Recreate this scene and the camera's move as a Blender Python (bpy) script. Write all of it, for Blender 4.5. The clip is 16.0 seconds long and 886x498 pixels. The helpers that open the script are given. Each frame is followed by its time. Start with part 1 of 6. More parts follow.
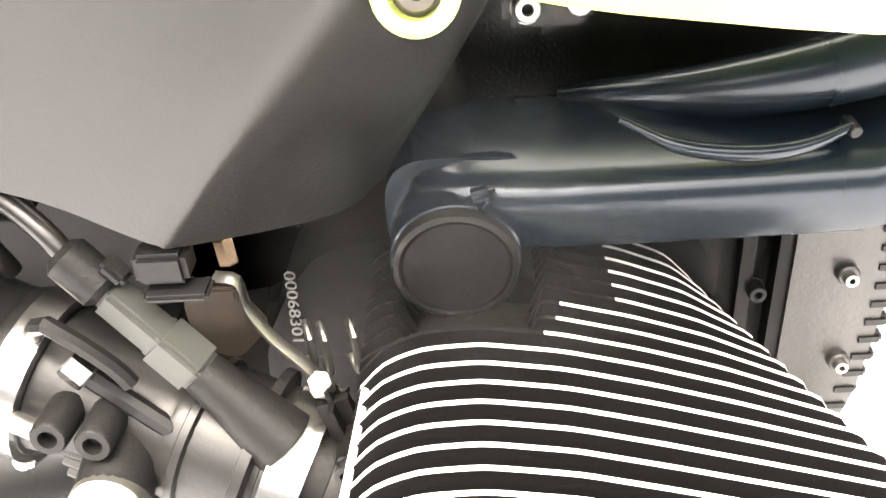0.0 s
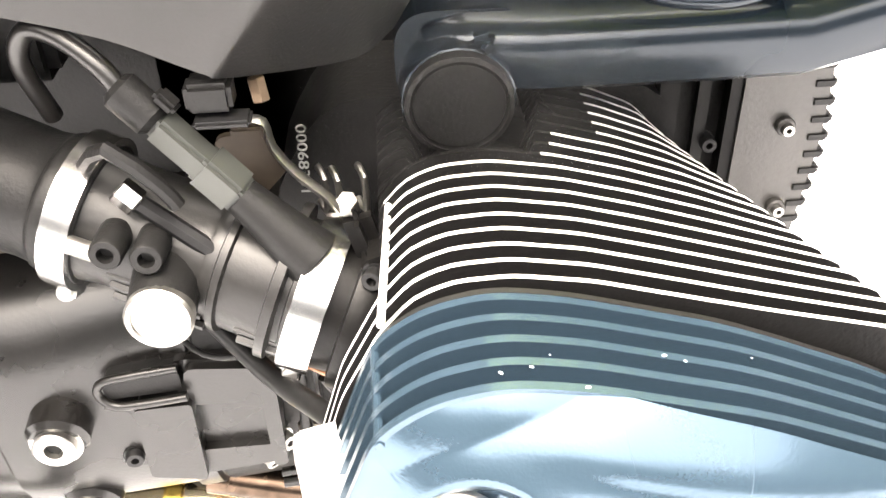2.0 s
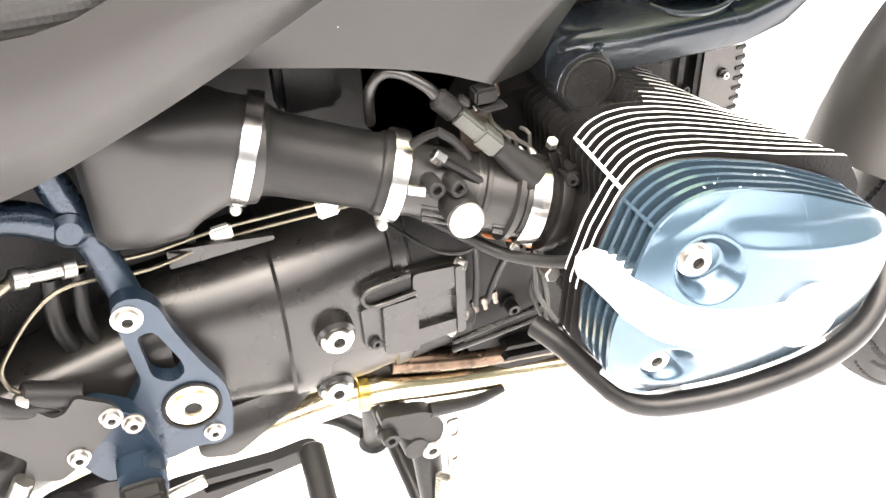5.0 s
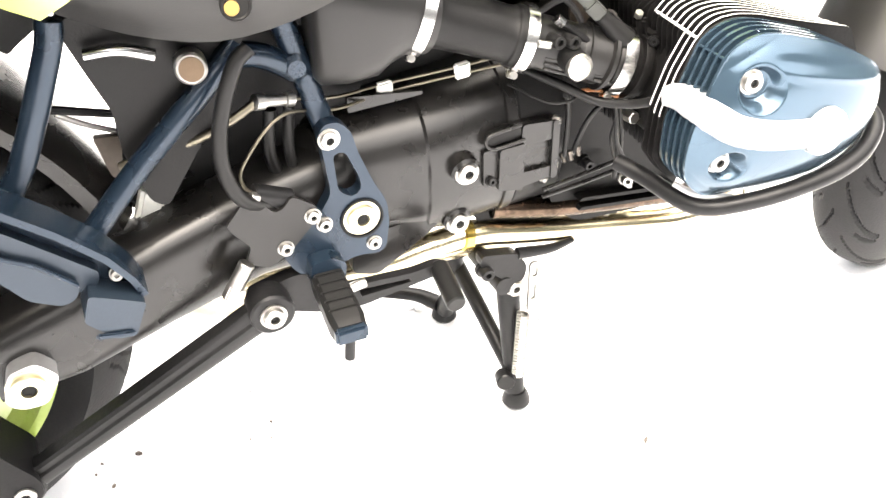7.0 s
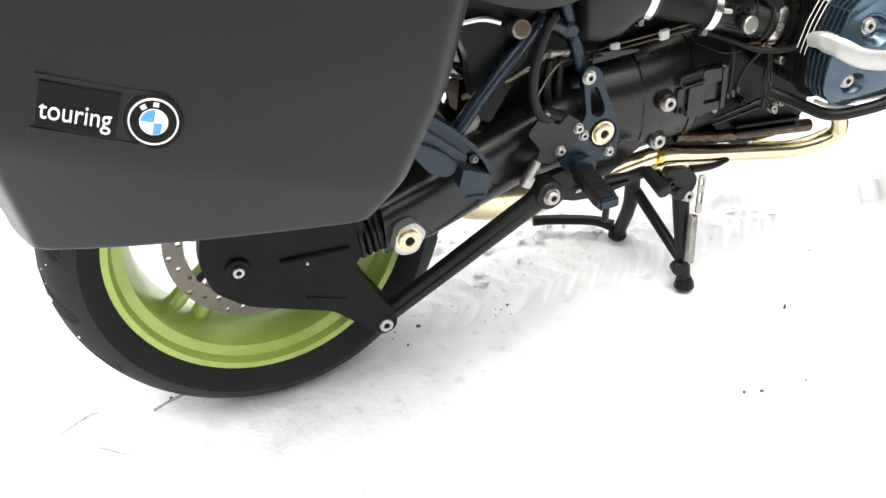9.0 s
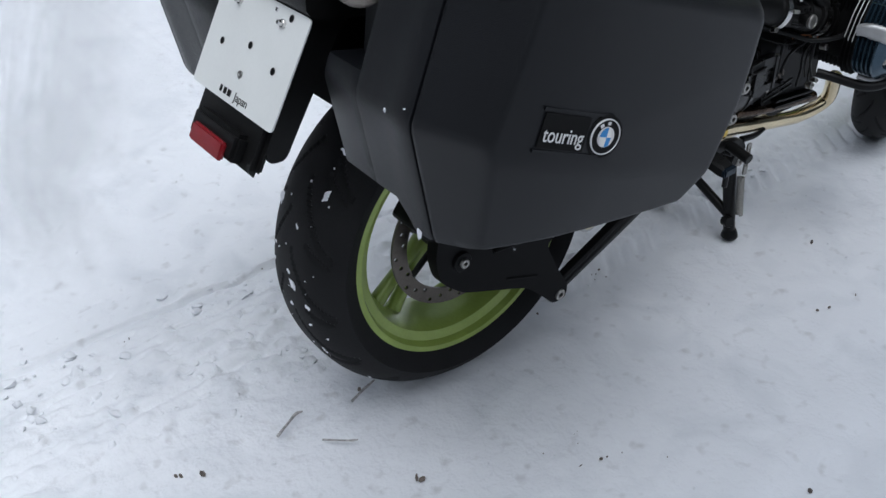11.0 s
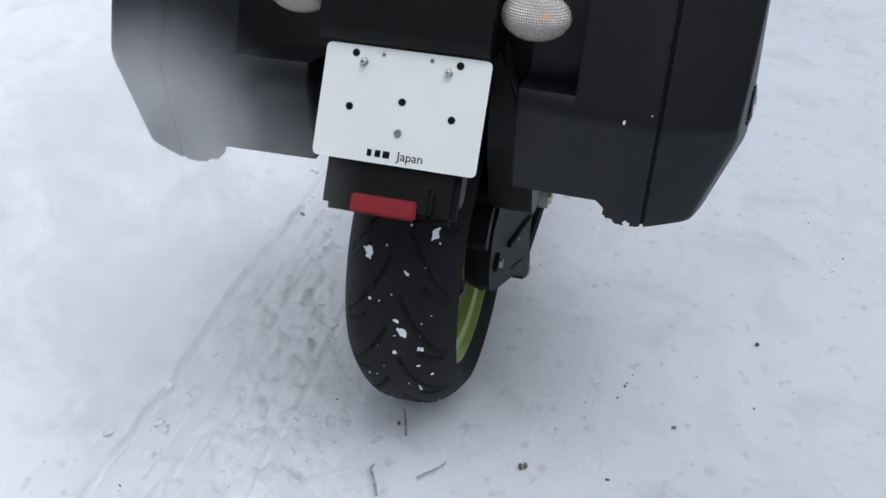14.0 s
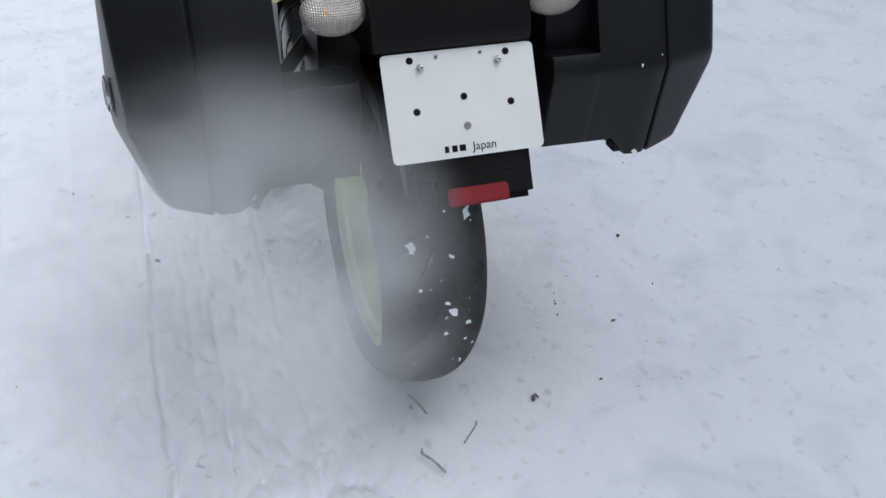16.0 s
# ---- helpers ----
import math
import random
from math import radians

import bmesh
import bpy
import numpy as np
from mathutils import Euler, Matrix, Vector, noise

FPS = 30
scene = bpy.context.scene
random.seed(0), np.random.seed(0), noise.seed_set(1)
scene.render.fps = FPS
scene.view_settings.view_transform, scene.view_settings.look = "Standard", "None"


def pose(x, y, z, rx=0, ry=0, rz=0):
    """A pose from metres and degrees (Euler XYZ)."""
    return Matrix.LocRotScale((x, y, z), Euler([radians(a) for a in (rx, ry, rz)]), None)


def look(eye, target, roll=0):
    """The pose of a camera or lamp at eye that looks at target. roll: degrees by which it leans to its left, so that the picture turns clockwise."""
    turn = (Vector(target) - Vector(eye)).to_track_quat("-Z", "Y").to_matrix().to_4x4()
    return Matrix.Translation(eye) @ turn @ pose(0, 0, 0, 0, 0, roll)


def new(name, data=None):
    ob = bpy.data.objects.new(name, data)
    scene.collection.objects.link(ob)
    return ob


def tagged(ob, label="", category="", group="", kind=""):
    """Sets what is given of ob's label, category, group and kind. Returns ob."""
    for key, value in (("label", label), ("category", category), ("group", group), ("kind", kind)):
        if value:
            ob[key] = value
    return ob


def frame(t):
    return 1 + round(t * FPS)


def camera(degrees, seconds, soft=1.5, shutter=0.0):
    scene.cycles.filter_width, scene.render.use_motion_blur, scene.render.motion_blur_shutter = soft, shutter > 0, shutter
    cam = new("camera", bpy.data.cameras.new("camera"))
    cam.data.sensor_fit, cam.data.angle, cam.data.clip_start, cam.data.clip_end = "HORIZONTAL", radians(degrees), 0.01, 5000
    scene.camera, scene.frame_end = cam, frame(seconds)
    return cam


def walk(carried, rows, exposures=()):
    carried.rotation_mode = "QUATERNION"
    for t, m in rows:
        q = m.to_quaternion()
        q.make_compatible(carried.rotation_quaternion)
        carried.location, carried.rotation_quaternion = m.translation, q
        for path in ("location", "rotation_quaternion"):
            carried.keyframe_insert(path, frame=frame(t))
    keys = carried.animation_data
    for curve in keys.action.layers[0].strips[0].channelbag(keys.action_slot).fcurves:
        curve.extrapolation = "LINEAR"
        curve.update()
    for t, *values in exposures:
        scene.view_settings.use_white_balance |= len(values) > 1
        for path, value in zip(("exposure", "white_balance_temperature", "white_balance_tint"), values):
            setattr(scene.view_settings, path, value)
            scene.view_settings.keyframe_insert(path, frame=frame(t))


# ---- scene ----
cam = camera(51.0, 16.0)
PATH = [
    (0, (0.958, -0.41, 0.808), (0.884, 1.263, -0.285), -4.1),
    (0.5, (0.968, -0.394, 0.799), (0.923, 1.224, -0.376), -4.0),
    (1, (0.954, -0.403, 0.791), (0.972, 1.204, -0.407), -4.1),
    (1.5, (0.951, -0.425, 0.773), (0.974, 1.193, -0.402), -3.3),
    (2, (0.923, -0.478, 0.799), (1.007, 1.132, -0.385), -1.8),
    (2.5, (0.849, -0.586, 0.867), (0.973, 1.086, -0.223), -1.9),
    (3, (0.768, -0.675, 0.921), (1.021, 1.038, -0.08), -1.0),
    (3.2, (0.747, -0.69, 0.944), (1.017, 1.02, -0.057), -1.5),
    (5.3, (0.591, -0.707, 0.946), (1.153, 0.783, -0.264), -2.2),
    (5.5, (0.57, -0.725, 0.951), (1.129, 0.761, -0.266), -2.3),
    (6, (0.513, -0.778, 0.946), (1.079, 0.693, -0.286), -1.3),
    (6.5, (0.449, -0.833, 0.941), (1.022, 0.639, -0.286), -0.3),
    (7, (0.362, -0.919, 0.956), (0.999, 0.572, -0.216), -0.4),
    (7.5, (0.282, -0.997, 0.988), (0.864, 0.541, -0.15), -1.8),
    (8, (0.171, -1.122, 1.03), (0.696, 0.478, -0.049), -4.1),
    (8.5, (0.053, -1.231, 1.048), (0.547, 0.364, -0.053), -5.0),
    (9, (-0.112, -1.292, 1.078), (0.471, 0.278, -0.016), -3.8),
    (9.5, (-0.291, -1.366, 1.146), (0.433, 0.145, 0.054), -1.3),
    (10, (-0.448, -1.332, 1.192), (0.336, 0.135, 0.082), -0.7),
    (10.2, (-0.529, -1.285, 1.202), (0.273, 0.162, 0.078), -1.3),
    (12.3, (-1.047, -0.823, 1.27), (0.29, 0.12, 0.119), 0.2),
    (12.5, (-1.061, -0.743, 1.266), (0.295, 0.138, 0.088), 0.2),
    (13, (-1.112, -0.618, 1.261), (0.317, 0.101, 0.06), 1.2),
    (13.5, (-1.277, -0.494, 1.286), (0.265, 0.044, 0.131), 2.2),
    (14, (-1.406, -0.33, 1.301), (0.21, 0.038, 0.182), 2.4),
    (14.5, (-1.391, -0.106, 1.288), (0.245, 0.062, 0.15), 0.5),
    (15, (-1.383, 0.057, 1.309), (0.243, 0.047, 0.144), -0.3),
    (15.5, (-1.438, 0.242, 1.33), (0.177, -0.048, 0.181), 0.5),
    (16, (-1.459, 0.412, 1.347), (0.101, -0.110, 0.203), 1.5),
]
# the camera stops down as it swings over the bright snow
EXPOSURES = [(0, 4.25, 7600, 12), (1.0, 4.42, 7500, 12), (1.5, 4.17, 7500, 12), (2.5, 3.9, 7500, 13), (3.2, 3.95, 7500, 13), (5.5, 4.0, 7450, 13), (6.5, 3.7, 7400, 12), (7.2, 3.45, 7300, 11), (8.1, 3.4, 7200, 10), (8.5, 2.85, 7100, 9), (9.0, 1.75, 6900, 8), (9.5, 1.0, 6500, 8), (9.8, 0.25, 6200, 8), (10.2, -0.2, 5900, 8), (12.3, -0.2, 5850, 8), (13.0, -0.15, 5850, 8), (13.6, -0.05, 5850, 8), (14.2, -0.04, 5850, 8), (15.0, -0.27, 5850, 8), (15.5, -0.18, 5850, 8), (16, -0.18, 5850, 8)]
walk(cam, [(t, look(e, g, r)) for t, e, g, r in PATH], EXPOSURES)

# ---------------------------------------------------------------- light
world = bpy.data.worlds.new("overcast")
scene.world = world
world.use_nodes = True
wn, wl = world.node_tree.nodes, world.node_tree.links
sky = wn.new("ShaderNodeTexSky")
sky.sky_type, sky.sun_disc = "NISHITA", False
sky.sun_elevation, sky.sun_rotation = radians(75), radians(-140)
sky.air_density, sky.dust_density, sky.ozone_density = 1.0, 5.0, 1.0
grey = wn.new("ShaderNodeHueSaturation")
grey.inputs["Saturation"].default_value = 0.25
wl.new(sky.outputs["Color"], grey.inputs["Color"])
wl.new(grey.outputs["Color"], wn["Background"].inputs["Color"])
wn["Background"].inputs["Strength"].default_value = 0.15
sun_data = bpy.data.lights.new("sun", "SUN")
sun_data.energy, sun_data.angle, sun_data.color = 0.6, radians(80), (1.0, 0.98, 0.95)
sun = new("sun", sun_data)
sun.matrix_world = look((0.2, -0.25, 3.0), (0.4, 0, 0))


# ---------------------------------------------------------------- materials
def mat(name, color, rough=0.5, metal=0.0, vary=0.12, scale=14.0, bump=0.0, fine=180.0, coat=0.0, dust=0.0, spec=0.5):
    """A surface with a coarse tone change, fine grain in colour and relief, and a little pale dust."""
    m = bpy.data.materials.new(name)
    m.use_nodes = True
    n, l = m.node_tree.nodes, m.node_tree.links
    p = n["Principled BSDF"]
    p.inputs["Metallic"].default_value = metal
    p.inputs["Coat Weight"].default_value = coat
    p.inputs["Coat Roughness"].default_value = 0.2
    p.inputs["Specular IOR Level"].default_value = spec
    tc = n.new("ShaderNodeTexCoord")
    big, small = n.new("ShaderNodeTexNoise"), n.new("ShaderNodeTexNoise")
    big.inputs["Scale"].default_value, big.inputs["Detail"].default_value = scale, 5
    small.inputs["Scale"].default_value, small.inputs["Detail"].default_value = fine, 3
    for t in (big, small):
        l.new(tc.outputs["Object"], t.inputs["Vector"])
    add = n.new("ShaderNodeMath")
    add.operation = "ADD"
    half = n.new("ShaderNodeMath")
    half.operation, half.inputs[1].default_value = "MULTIPLY", 0.5
    l.new(big.outputs["Fac"], add.inputs[0])
    l.new(small.outputs["Fac"], half.inputs[0])
    l.new(half.outputs[0], add.inputs[1])
    span = n.new("ShaderNodeMapRange")
    span.inputs["From Min"].default_value, span.inputs["From Max"].default_value = 0.45, 1.05
    l.new(add.outputs[0], span.inputs["Value"])
    mix = n.new("ShaderNodeMix")
    mix.data_type = "RGBA"
    c = Vector(color)
    mix.inputs["A"].default_value = (*(c * (1 - vary)), 1)
    mix.inputs["B"].default_value = (*[min(1, v) for v in c * (1 + vary) + Vector((dust, dust, dust))], 1)
    l.new(span.outputs[0], mix.inputs["Factor"])
    l.new(mix.outputs["Result"], p.inputs["Base Color"])
    rr = n.new("ShaderNodeMapRange")
    rr.inputs["To Min"].default_value, rr.inputs["To Max"].default_value = max(0.03, rough - 0.08), min(1, rough + 0.1)
    l.new(big.outputs["Fac"], rr.inputs["Value"])
    l.new(rr.outputs[0], p.inputs["Roughness"])
    if bump:
        b = n.new("ShaderNodeBump")
        b.inputs["Strength"].default_value, b.inputs["Distance"].default_value = bump, 0.002
        l.new(small.outputs["Fac"], b.inputs["Height"])
        l.new(b.outputs[0], p.inputs["Normal"])
    return m


M_CASE = mat("black grained plastic", (0.0034, 0.0039, 0.0054), 0.40, vary=0.2, bump=0.25, fine=900, scale=6, dust=0.0008, spec=0.33)
M_TRIM = mat("matt black plastic", (0.0068, 0.0067, 0.0067), 0.42, bump=0.15, fine=500, spec=0.16, dust=0.0012)
M_PANEL = mat("dark grey satin plastic", (0.0124, 0.0120, 0.0118), 0.36, vary=0.08, bump=0.08, fine=700, scale=5, spec=0.32)
M_ENGINE = mat("black engine paint", (0.0042, 0.0040, 0.0039), 0.36, vary=0.25, bump=0.08, fine=420, dust=0.0015, spec=0.12)
M_GEAR = mat("black gearbox paint", (0.0068, 0.0063, 0.0060), 0.27, vary=0.2, bump=0.05, fine=420, dust=0.0015, spec=0.40)
M_BLUE = mat("dark blue metallic paint", (0.0105, 0.020, 0.033), 0.27, metal=0.45, vary=0.12, fine=900, coat=0.25, bump=0.04, spec=0.3)
M_DRIVE = mat("matt black drive casting", (0.0060, 0.0060, 0.0064), 0.45, vary=0.3, bump=0.12, fine=420, dust=0.001, spec=0.12)
# the frame's blue, coloured darker for the shade under the tank
M_BLUE_SHADE = mat("frame blue darkened for shade", (0.0066, 0.0118, 0.0180), 0.26, metal=0.38, vary=0.06, scale=5, fine=900, spec=0.40, coat=0.14)
M_ALLOY = mat("dull dark alloy casting", (0.0105, 0.0102, 0.0100), 0.36, metal=0.05, vary=0.2, bump=0.1, fine=300, spec=0.28)
M_HEAT = mat("straw tinted steel", (0.75, 0.52, 0.12), 0.22, metal=1.0, vary=0.2)
M_SOOT = mat("browned header steel", (0.075, 0.052, 0.038), 0.26, metal=1.0, vary=0.6, scale=45)
M_COVER = mat("blue grey valve cover paint", (0.044, 0.076, 0.106), 0.18, metal=0.65, vary=0.03, fine=900, coat=0.3, bump=0.04)
M_FIN = mat("bare machined fin edge", (0.82, 0.81, 0.78), 0.42, metal=0.35, vary=0.08, fine=600)
M_FINBLACK = mat("black cylinder paint", (0.0050, 0.0048, 0.0048), 0.6, bump=0.2, fine=400, spec=0.09)
M_CHROME = mat("bright plated steel", (0.62, 0.61, 0.6), 0.2, metal=1.0, vary=0.1)
M_ZINC = mat("zinc bolt steel", (0.37, 0.36, 0.34), 0.36, metal=1.0, vary=0.18, bump=0.15)
M_SILVER = mat("silver painted cover", (0.42, 0.42, 0.42), 0.36, metal=0.5, vary=0.12, scale=30)
M_GOLD = mat("pale passivated bolt", (0.60, 0.55, 0.40), 0.34, metal=1.0, vary=0.2)
M_LINE = mat("brake line steel", (0.15, 0.135, 0.105), 0.35, metal=1.0, vary=0.2)
M_PIPE = mat("heat tinted exhaust steel", (0.74, 0.63, 0.42), 0.2, metal=1.0, vary=0.25, scale=9, bump=0.05)
M_RUST = mat("brown bracket steel", (0.05, 0.038, 0.028), 0.5, metal=0.3, vary=0.3)
M_LIME = mat("yellow green paint", (0.56, 0.64, 0.17), 0.25, vary=0.05, coat=0.4)
M_RIM = mat("yellow green wheel paint", (0.31, 0.41, 0.08), 0.3, metal=0.15, vary=0.12, coat=0.3, dust=0.02)
M_RUBBER = mat("tyre rubber", (0.0085, 0.0085, 0.009), 0.66, vary=0.2, bump=0.3, fine=350, dust=0.003, spec=0.2)
M_HOSE = mat("black rubber hose", (0.0070, 0.0070, 0.0070), 0.38, bump=0.08, spec=0.2)
M_DISC = mat("brake disc steel", (0.14, 0.125, 0.11), 0.35, metal=1.0, vary=0.25, fine=300)
M_PLUG = mat("yellowed rubber", (0.20, 0.13, 0.03), 0.6)
M_WHITE = mat("white plastic clip", (0.66, 0.66, 0.62), 0.5)
M_NUMBER = mat("white plate paint", (0.76, 0.77, 0.745), 0.45, vary=0.03, bump=0.03)
M_INK = mat("black print", (0.006, 0.006, 0.006), 0.5, spec=0.12)
M_RED = mat("red reflector", (0.22, 0.009, 0.014), 0.3, vary=0.2, fine=700, bump=0.3)
M_GREYCON = mat("grey connector plastic", (0.026, 0.028, 0.025), 0.5, vary=0.12, bump=0.1)
M_COPPER = mat("orange cable", (0.5, 0.2, 0.08), 0.45)
M_BRASS = mat("dull brass fitting", (0.16, 0.115, 0.08), 0.4, metal=1.0)
M_LENS = mat("clear ribbed lens", (0.58, 0.52, 0.47), 0.14, metal=0.45, vary=0.2, fine=240, bump=0.6, coat=0.6)
ln, ll = M_LENS.node_tree.nodes, M_LENS.node_tree.links
grid_sum = ln.new("ShaderNodeMath")
grid_sum.operation = "ADD"
for k, axis in enumerate(("Y", "Z")):
    wave = ln.new("ShaderNodeTexWave")
    wave.bands_direction = axis
    wave.inputs["Scale"].default_value = 95
    ll.new(ln["Texture Coordinate"].outputs["Object"], wave.inputs["Vector"])
    ll.new(wave.outputs["Fac"], grid_sum.inputs[k])
ll.new(grid_sum.outputs[0], ln["Bump"].inputs["Height"])
M_BULB = mat("amber bulb", (0.75, 0.32, 0.08), 0.3)
M_BADGEBLUE = mat("badge blue enamel", (0.05, 0.25, 0.6), 0.25, vary=0.04)
M_LETTER = mat("silver lettering", (0.7, 0.7, 0.7), 0.4, vary=0.05)
M_STEEL = mat("black steel", (0.0072, 0.0072, 0.0076), 0.36, vary=0.2, bump=0.12, dust=0.0015, spec=0.2)
M_SEAT = mat("black seat vinyl", (0.011, 0.011, 0.0108), 0.55, bump=0.35, fine=420, spec=0.3)
dimples = M_SEAT.node_tree.nodes.new("ShaderNodeTexVoronoi")
dimples.inputs["Scale"].default_value, dimples.inputs["Randomness"].default_value = 240, 0.15
M_SEAT.node_tree.links.new(M_SEAT.node_tree.nodes["Texture Coordinate"].outputs["Object"], dimples.inputs["Vector"])
M_SEAT.node_tree.links.new(dimples.outputs["Distance"], M_SEAT.node_tree.nodes["Bump"].inputs["Height"])
M_SNOWBIT = mat("clinging snow", (0.86, 0.87, 0.9), 0.8, vary=0.05, bump=0.5, fine=300)
M_TWIG = mat("frosted bark", (0.36, 0.35, 0.34), 0.8, vary=0.6, scale=120, bump=0.5)
M_PEG = mat("grey blue satin alloy", (0.017, 0.026, 0.038), 0.34, metal=0.4, vary=0.12, bump=0.05, fine=500)
M_MARK = mat("faded cast number", (0.22, 0.22, 0.21), 0.6, vary=0.3, fine=400)
M_FRONT = mat("grey cast engine cover", (0.036, 0.034, 0.032), 0.38, metal=0.2, vary=0.2, bump=0.1, fine=400)
M_STONE = mat("dark grit", (0.12, 0.10, 0.085), 0.85, vary=0.6)


# ---------------------------------------------------------------- builders
def part(name, bm, material, parent, label="", angle=38):
    """Link a bmesh, in world metres, as one mesh object under a thing or a part."""
    bmesh.ops.recalc_face_normals(bm, faces=bm.faces[:])
    me = bpy.data.meshes.new(name)
    bm.to_mesh(me)
    bm.free()
    me.materials.append(material)
    me.shade_smooth()
    me.set_sharp_from_angle(angle=radians(angle))
    ob = new(name, me)
    if parent is not None:
        ob.parent = parent
        if parent.type == "EMPTY":
            ob.matrix_parent_inverse = Matrix.Translation(-parent.location)
    if label:
        tagged(ob, label)
    return ob


def thing(name, at, label, category, group=""):
    ob = new(name)
    ob.location = at
    ob.empty_display_size = 0.1
    return tagged(ob, label, category, group)


def smooth_path(points, steps=6):
    """Catmull-Rom through the points."""
    p = [Vector(q) for q in points]
    p = [p[0] * 2 - p[1]] + p + [p[-1] * 2 - p[-2]]
    out = []
    for i in range(1, len(p) - 2):
        a, b, c, d = p[i - 1:i + 3]
        for k in range(steps):
            t = k / steps
            out.append(0.5 * ((2 * b) + (c - a) * t + (2 * a - 5 * b + 4 * c - d) * t * t + (3 * b - a - 3 * c + d) * t ** 3))
    out.append(p[-2])
    return out


def skin(bm, rings, close=True, caps=True):
    rows = [[bm.verts.new(v) for v in r] for r in rings]
    n = len(rows[0])
    for a, b in zip(rows, rows[1:]):
        for i in range(n if close else n - 1):
            j = (i + 1) % n
            bm.faces.new((a[i], a[j], b[j], b[i]))
    if caps and close:
        bm.faces.new(rows[0][::-1])
        bm.faces.new(rows[-1])
    return rows


def tube(bm, points, radius, seg=10, steps=6, flat=1.0):
    """A swept tube; radius may be a list along the given points; flat squeezes it along the world's y."""
    path = smooth_path(points, steps) if len(points) > 2 and steps > 1 else [Vector(p) for p in points]
    n = len(path)
    rad = (lambda u: radius) if not isinstance(radius, (list, tuple)) else (
        lambda u: float(np.interp(u, np.linspace(0, 1, len(radius)), radius)))
    side, rings = None, []
    for i, q in enumerate(path):
        t = (path[min(i + 1, n - 1)] - path[max(i - 1, 0)]).normalized()
        if side is None:
            side = t.orthogonal().normalized()
        side = (side - t * side.dot(t)).normalized()
        up = t.cross(side)
        r = rad(i / max(1, n - 1))
        ring = []
        for k in range(seg):
            a = 2 * math.pi * k / seg
            o = (side * math.cos(a) + up * math.sin(a)) * r
            o.y *= flat
            ring.append(q + o)
        rings.append(ring)
    skin(bm, rings)
    return bm


def lathe(bm, centre, axis, profile, seg=32):
    """Turn a profile of (along the axis, radius) about an axis through centre."""
    c, ax = Vector(centre), Vector(axis).normalized()
    s = ax.orthogonal().normalized()
    u = ax.cross(s)
    rings = []
    for d, r in profile:
        rings.append([c + ax * d + (s * math.cos(2 * math.pi * k / seg) + u * math.sin(2 * math.pi * k / seg)) * max(r, 1e-4) for k in range(seg)])
    skin(bm, rings, caps=tuple(profile[0]) != tuple(profile[-1]))
    return bm


def rod(bm, p0, p1, r, seg=16, chamfer=0.15):
    p0, p1 = Vector(p0), Vector(p1)
    h = (p1 - p0).length
    c = min(r, h / 2) * chamfer
    lathe(bm, p0, p1 - p0, [(0, r - c), (c, r), (h - c, r), (h, r - c)], seg)
    return bm


def prism(bm, outline, y0, y1, bevel=0.0, segments=2, holes=()):
    """A plate: an outline of (x, z) carried from y0 to y1."""
    fr = [bm.verts.new((x, y0, z)) for x, z in outline]
    bk = [bm.verts.new((x, y1, z)) for x, z in outline]
    n = len(outline)
    faces = []
    for i in range(n):
        j = (i + 1) % n
        faces.append(bm.faces.new((fr[i], fr[j], bk[j], bk[i])))
    if not holes:
        faces += [bm.faces.new(fr[::-1]), bm.faces.new(bk)]
    else:
        for ring, y in ((fr, y0), (bk, y1)):
            edges = []
            loops = [ring]
            for h in holes:
                loops.append([bm.verts.new((x, y, z)) for x, z in h])
            for lp in loops:
                for i in range(len(lp)):
                    e = bm.edges.get((lp[i], lp[(i + 1) % len(lp)])) or bm.edges.new((lp[i], lp[(i + 1) % len(lp)]))
                    edges.append(e)
            bmesh.ops.triangle_fill(bm, edges=edges, use_beauty=True, use_dissolve=False)
            if y == y0:
                first = loops[1:]
            else:
                for a, b in zip(first, loops[1:]):
                    for i in range(len(a)):
                        j = (i + 1) % len(a)
                        bm.faces.new((a[i], a[j], b[j], b[i]))
    if bevel:
        rim = [e for e in bm.edges if len(e.link_faces) == 2 and e.calc_face_angle(0) > 0.9]
        bmesh.ops.bevel(bm, geom=rim, offset=bevel, segments=segments, affect="EDGES", clamp_overlap=True)
    return bm


def rounded(outline, r=0.01, seg=3):
    """Round the corners of an (x, z) outline."""
    out, n = [], len(outline)
    for i in range(n):
        a, b, c = (Vector((*outline[(i + k) % n], 0)) for k in (-1, 0, 1))
        u, v = (a - b), (c - b)
        d = min(r, u.length * 0.45, v.length * 0.45)
        p, q = b + u.normalized() * d, b + v.normalized() * d
        for k in range(seg + 1):
            t = k / seg
            w = p * (1 - t) ** 2 + b * 2 * t * (1 - t) + q * t * t
            out.append((w.x, w.y))
    return out


def block(bm, centre, size, turn=None, bevel=0.003, segments=2):
    m = Matrix.Translation(centre) @ (turn.to_4x4() if turn is not None else Matrix.Identity(4)) @ Matrix.Diagonal((*size, 1))
    made = bmesh.ops.create_cube(bm, size=1.0, matrix=m)
    if bevel:
        es = list({e for v in made["verts"] for e in v.link_edges})
        bmesh.ops.bevel(bm, geom=es, offset=bevel, segments=segments, affect="EDGES", clamp_overlap=True)
    return bm


def B():
    return bmesh.new()


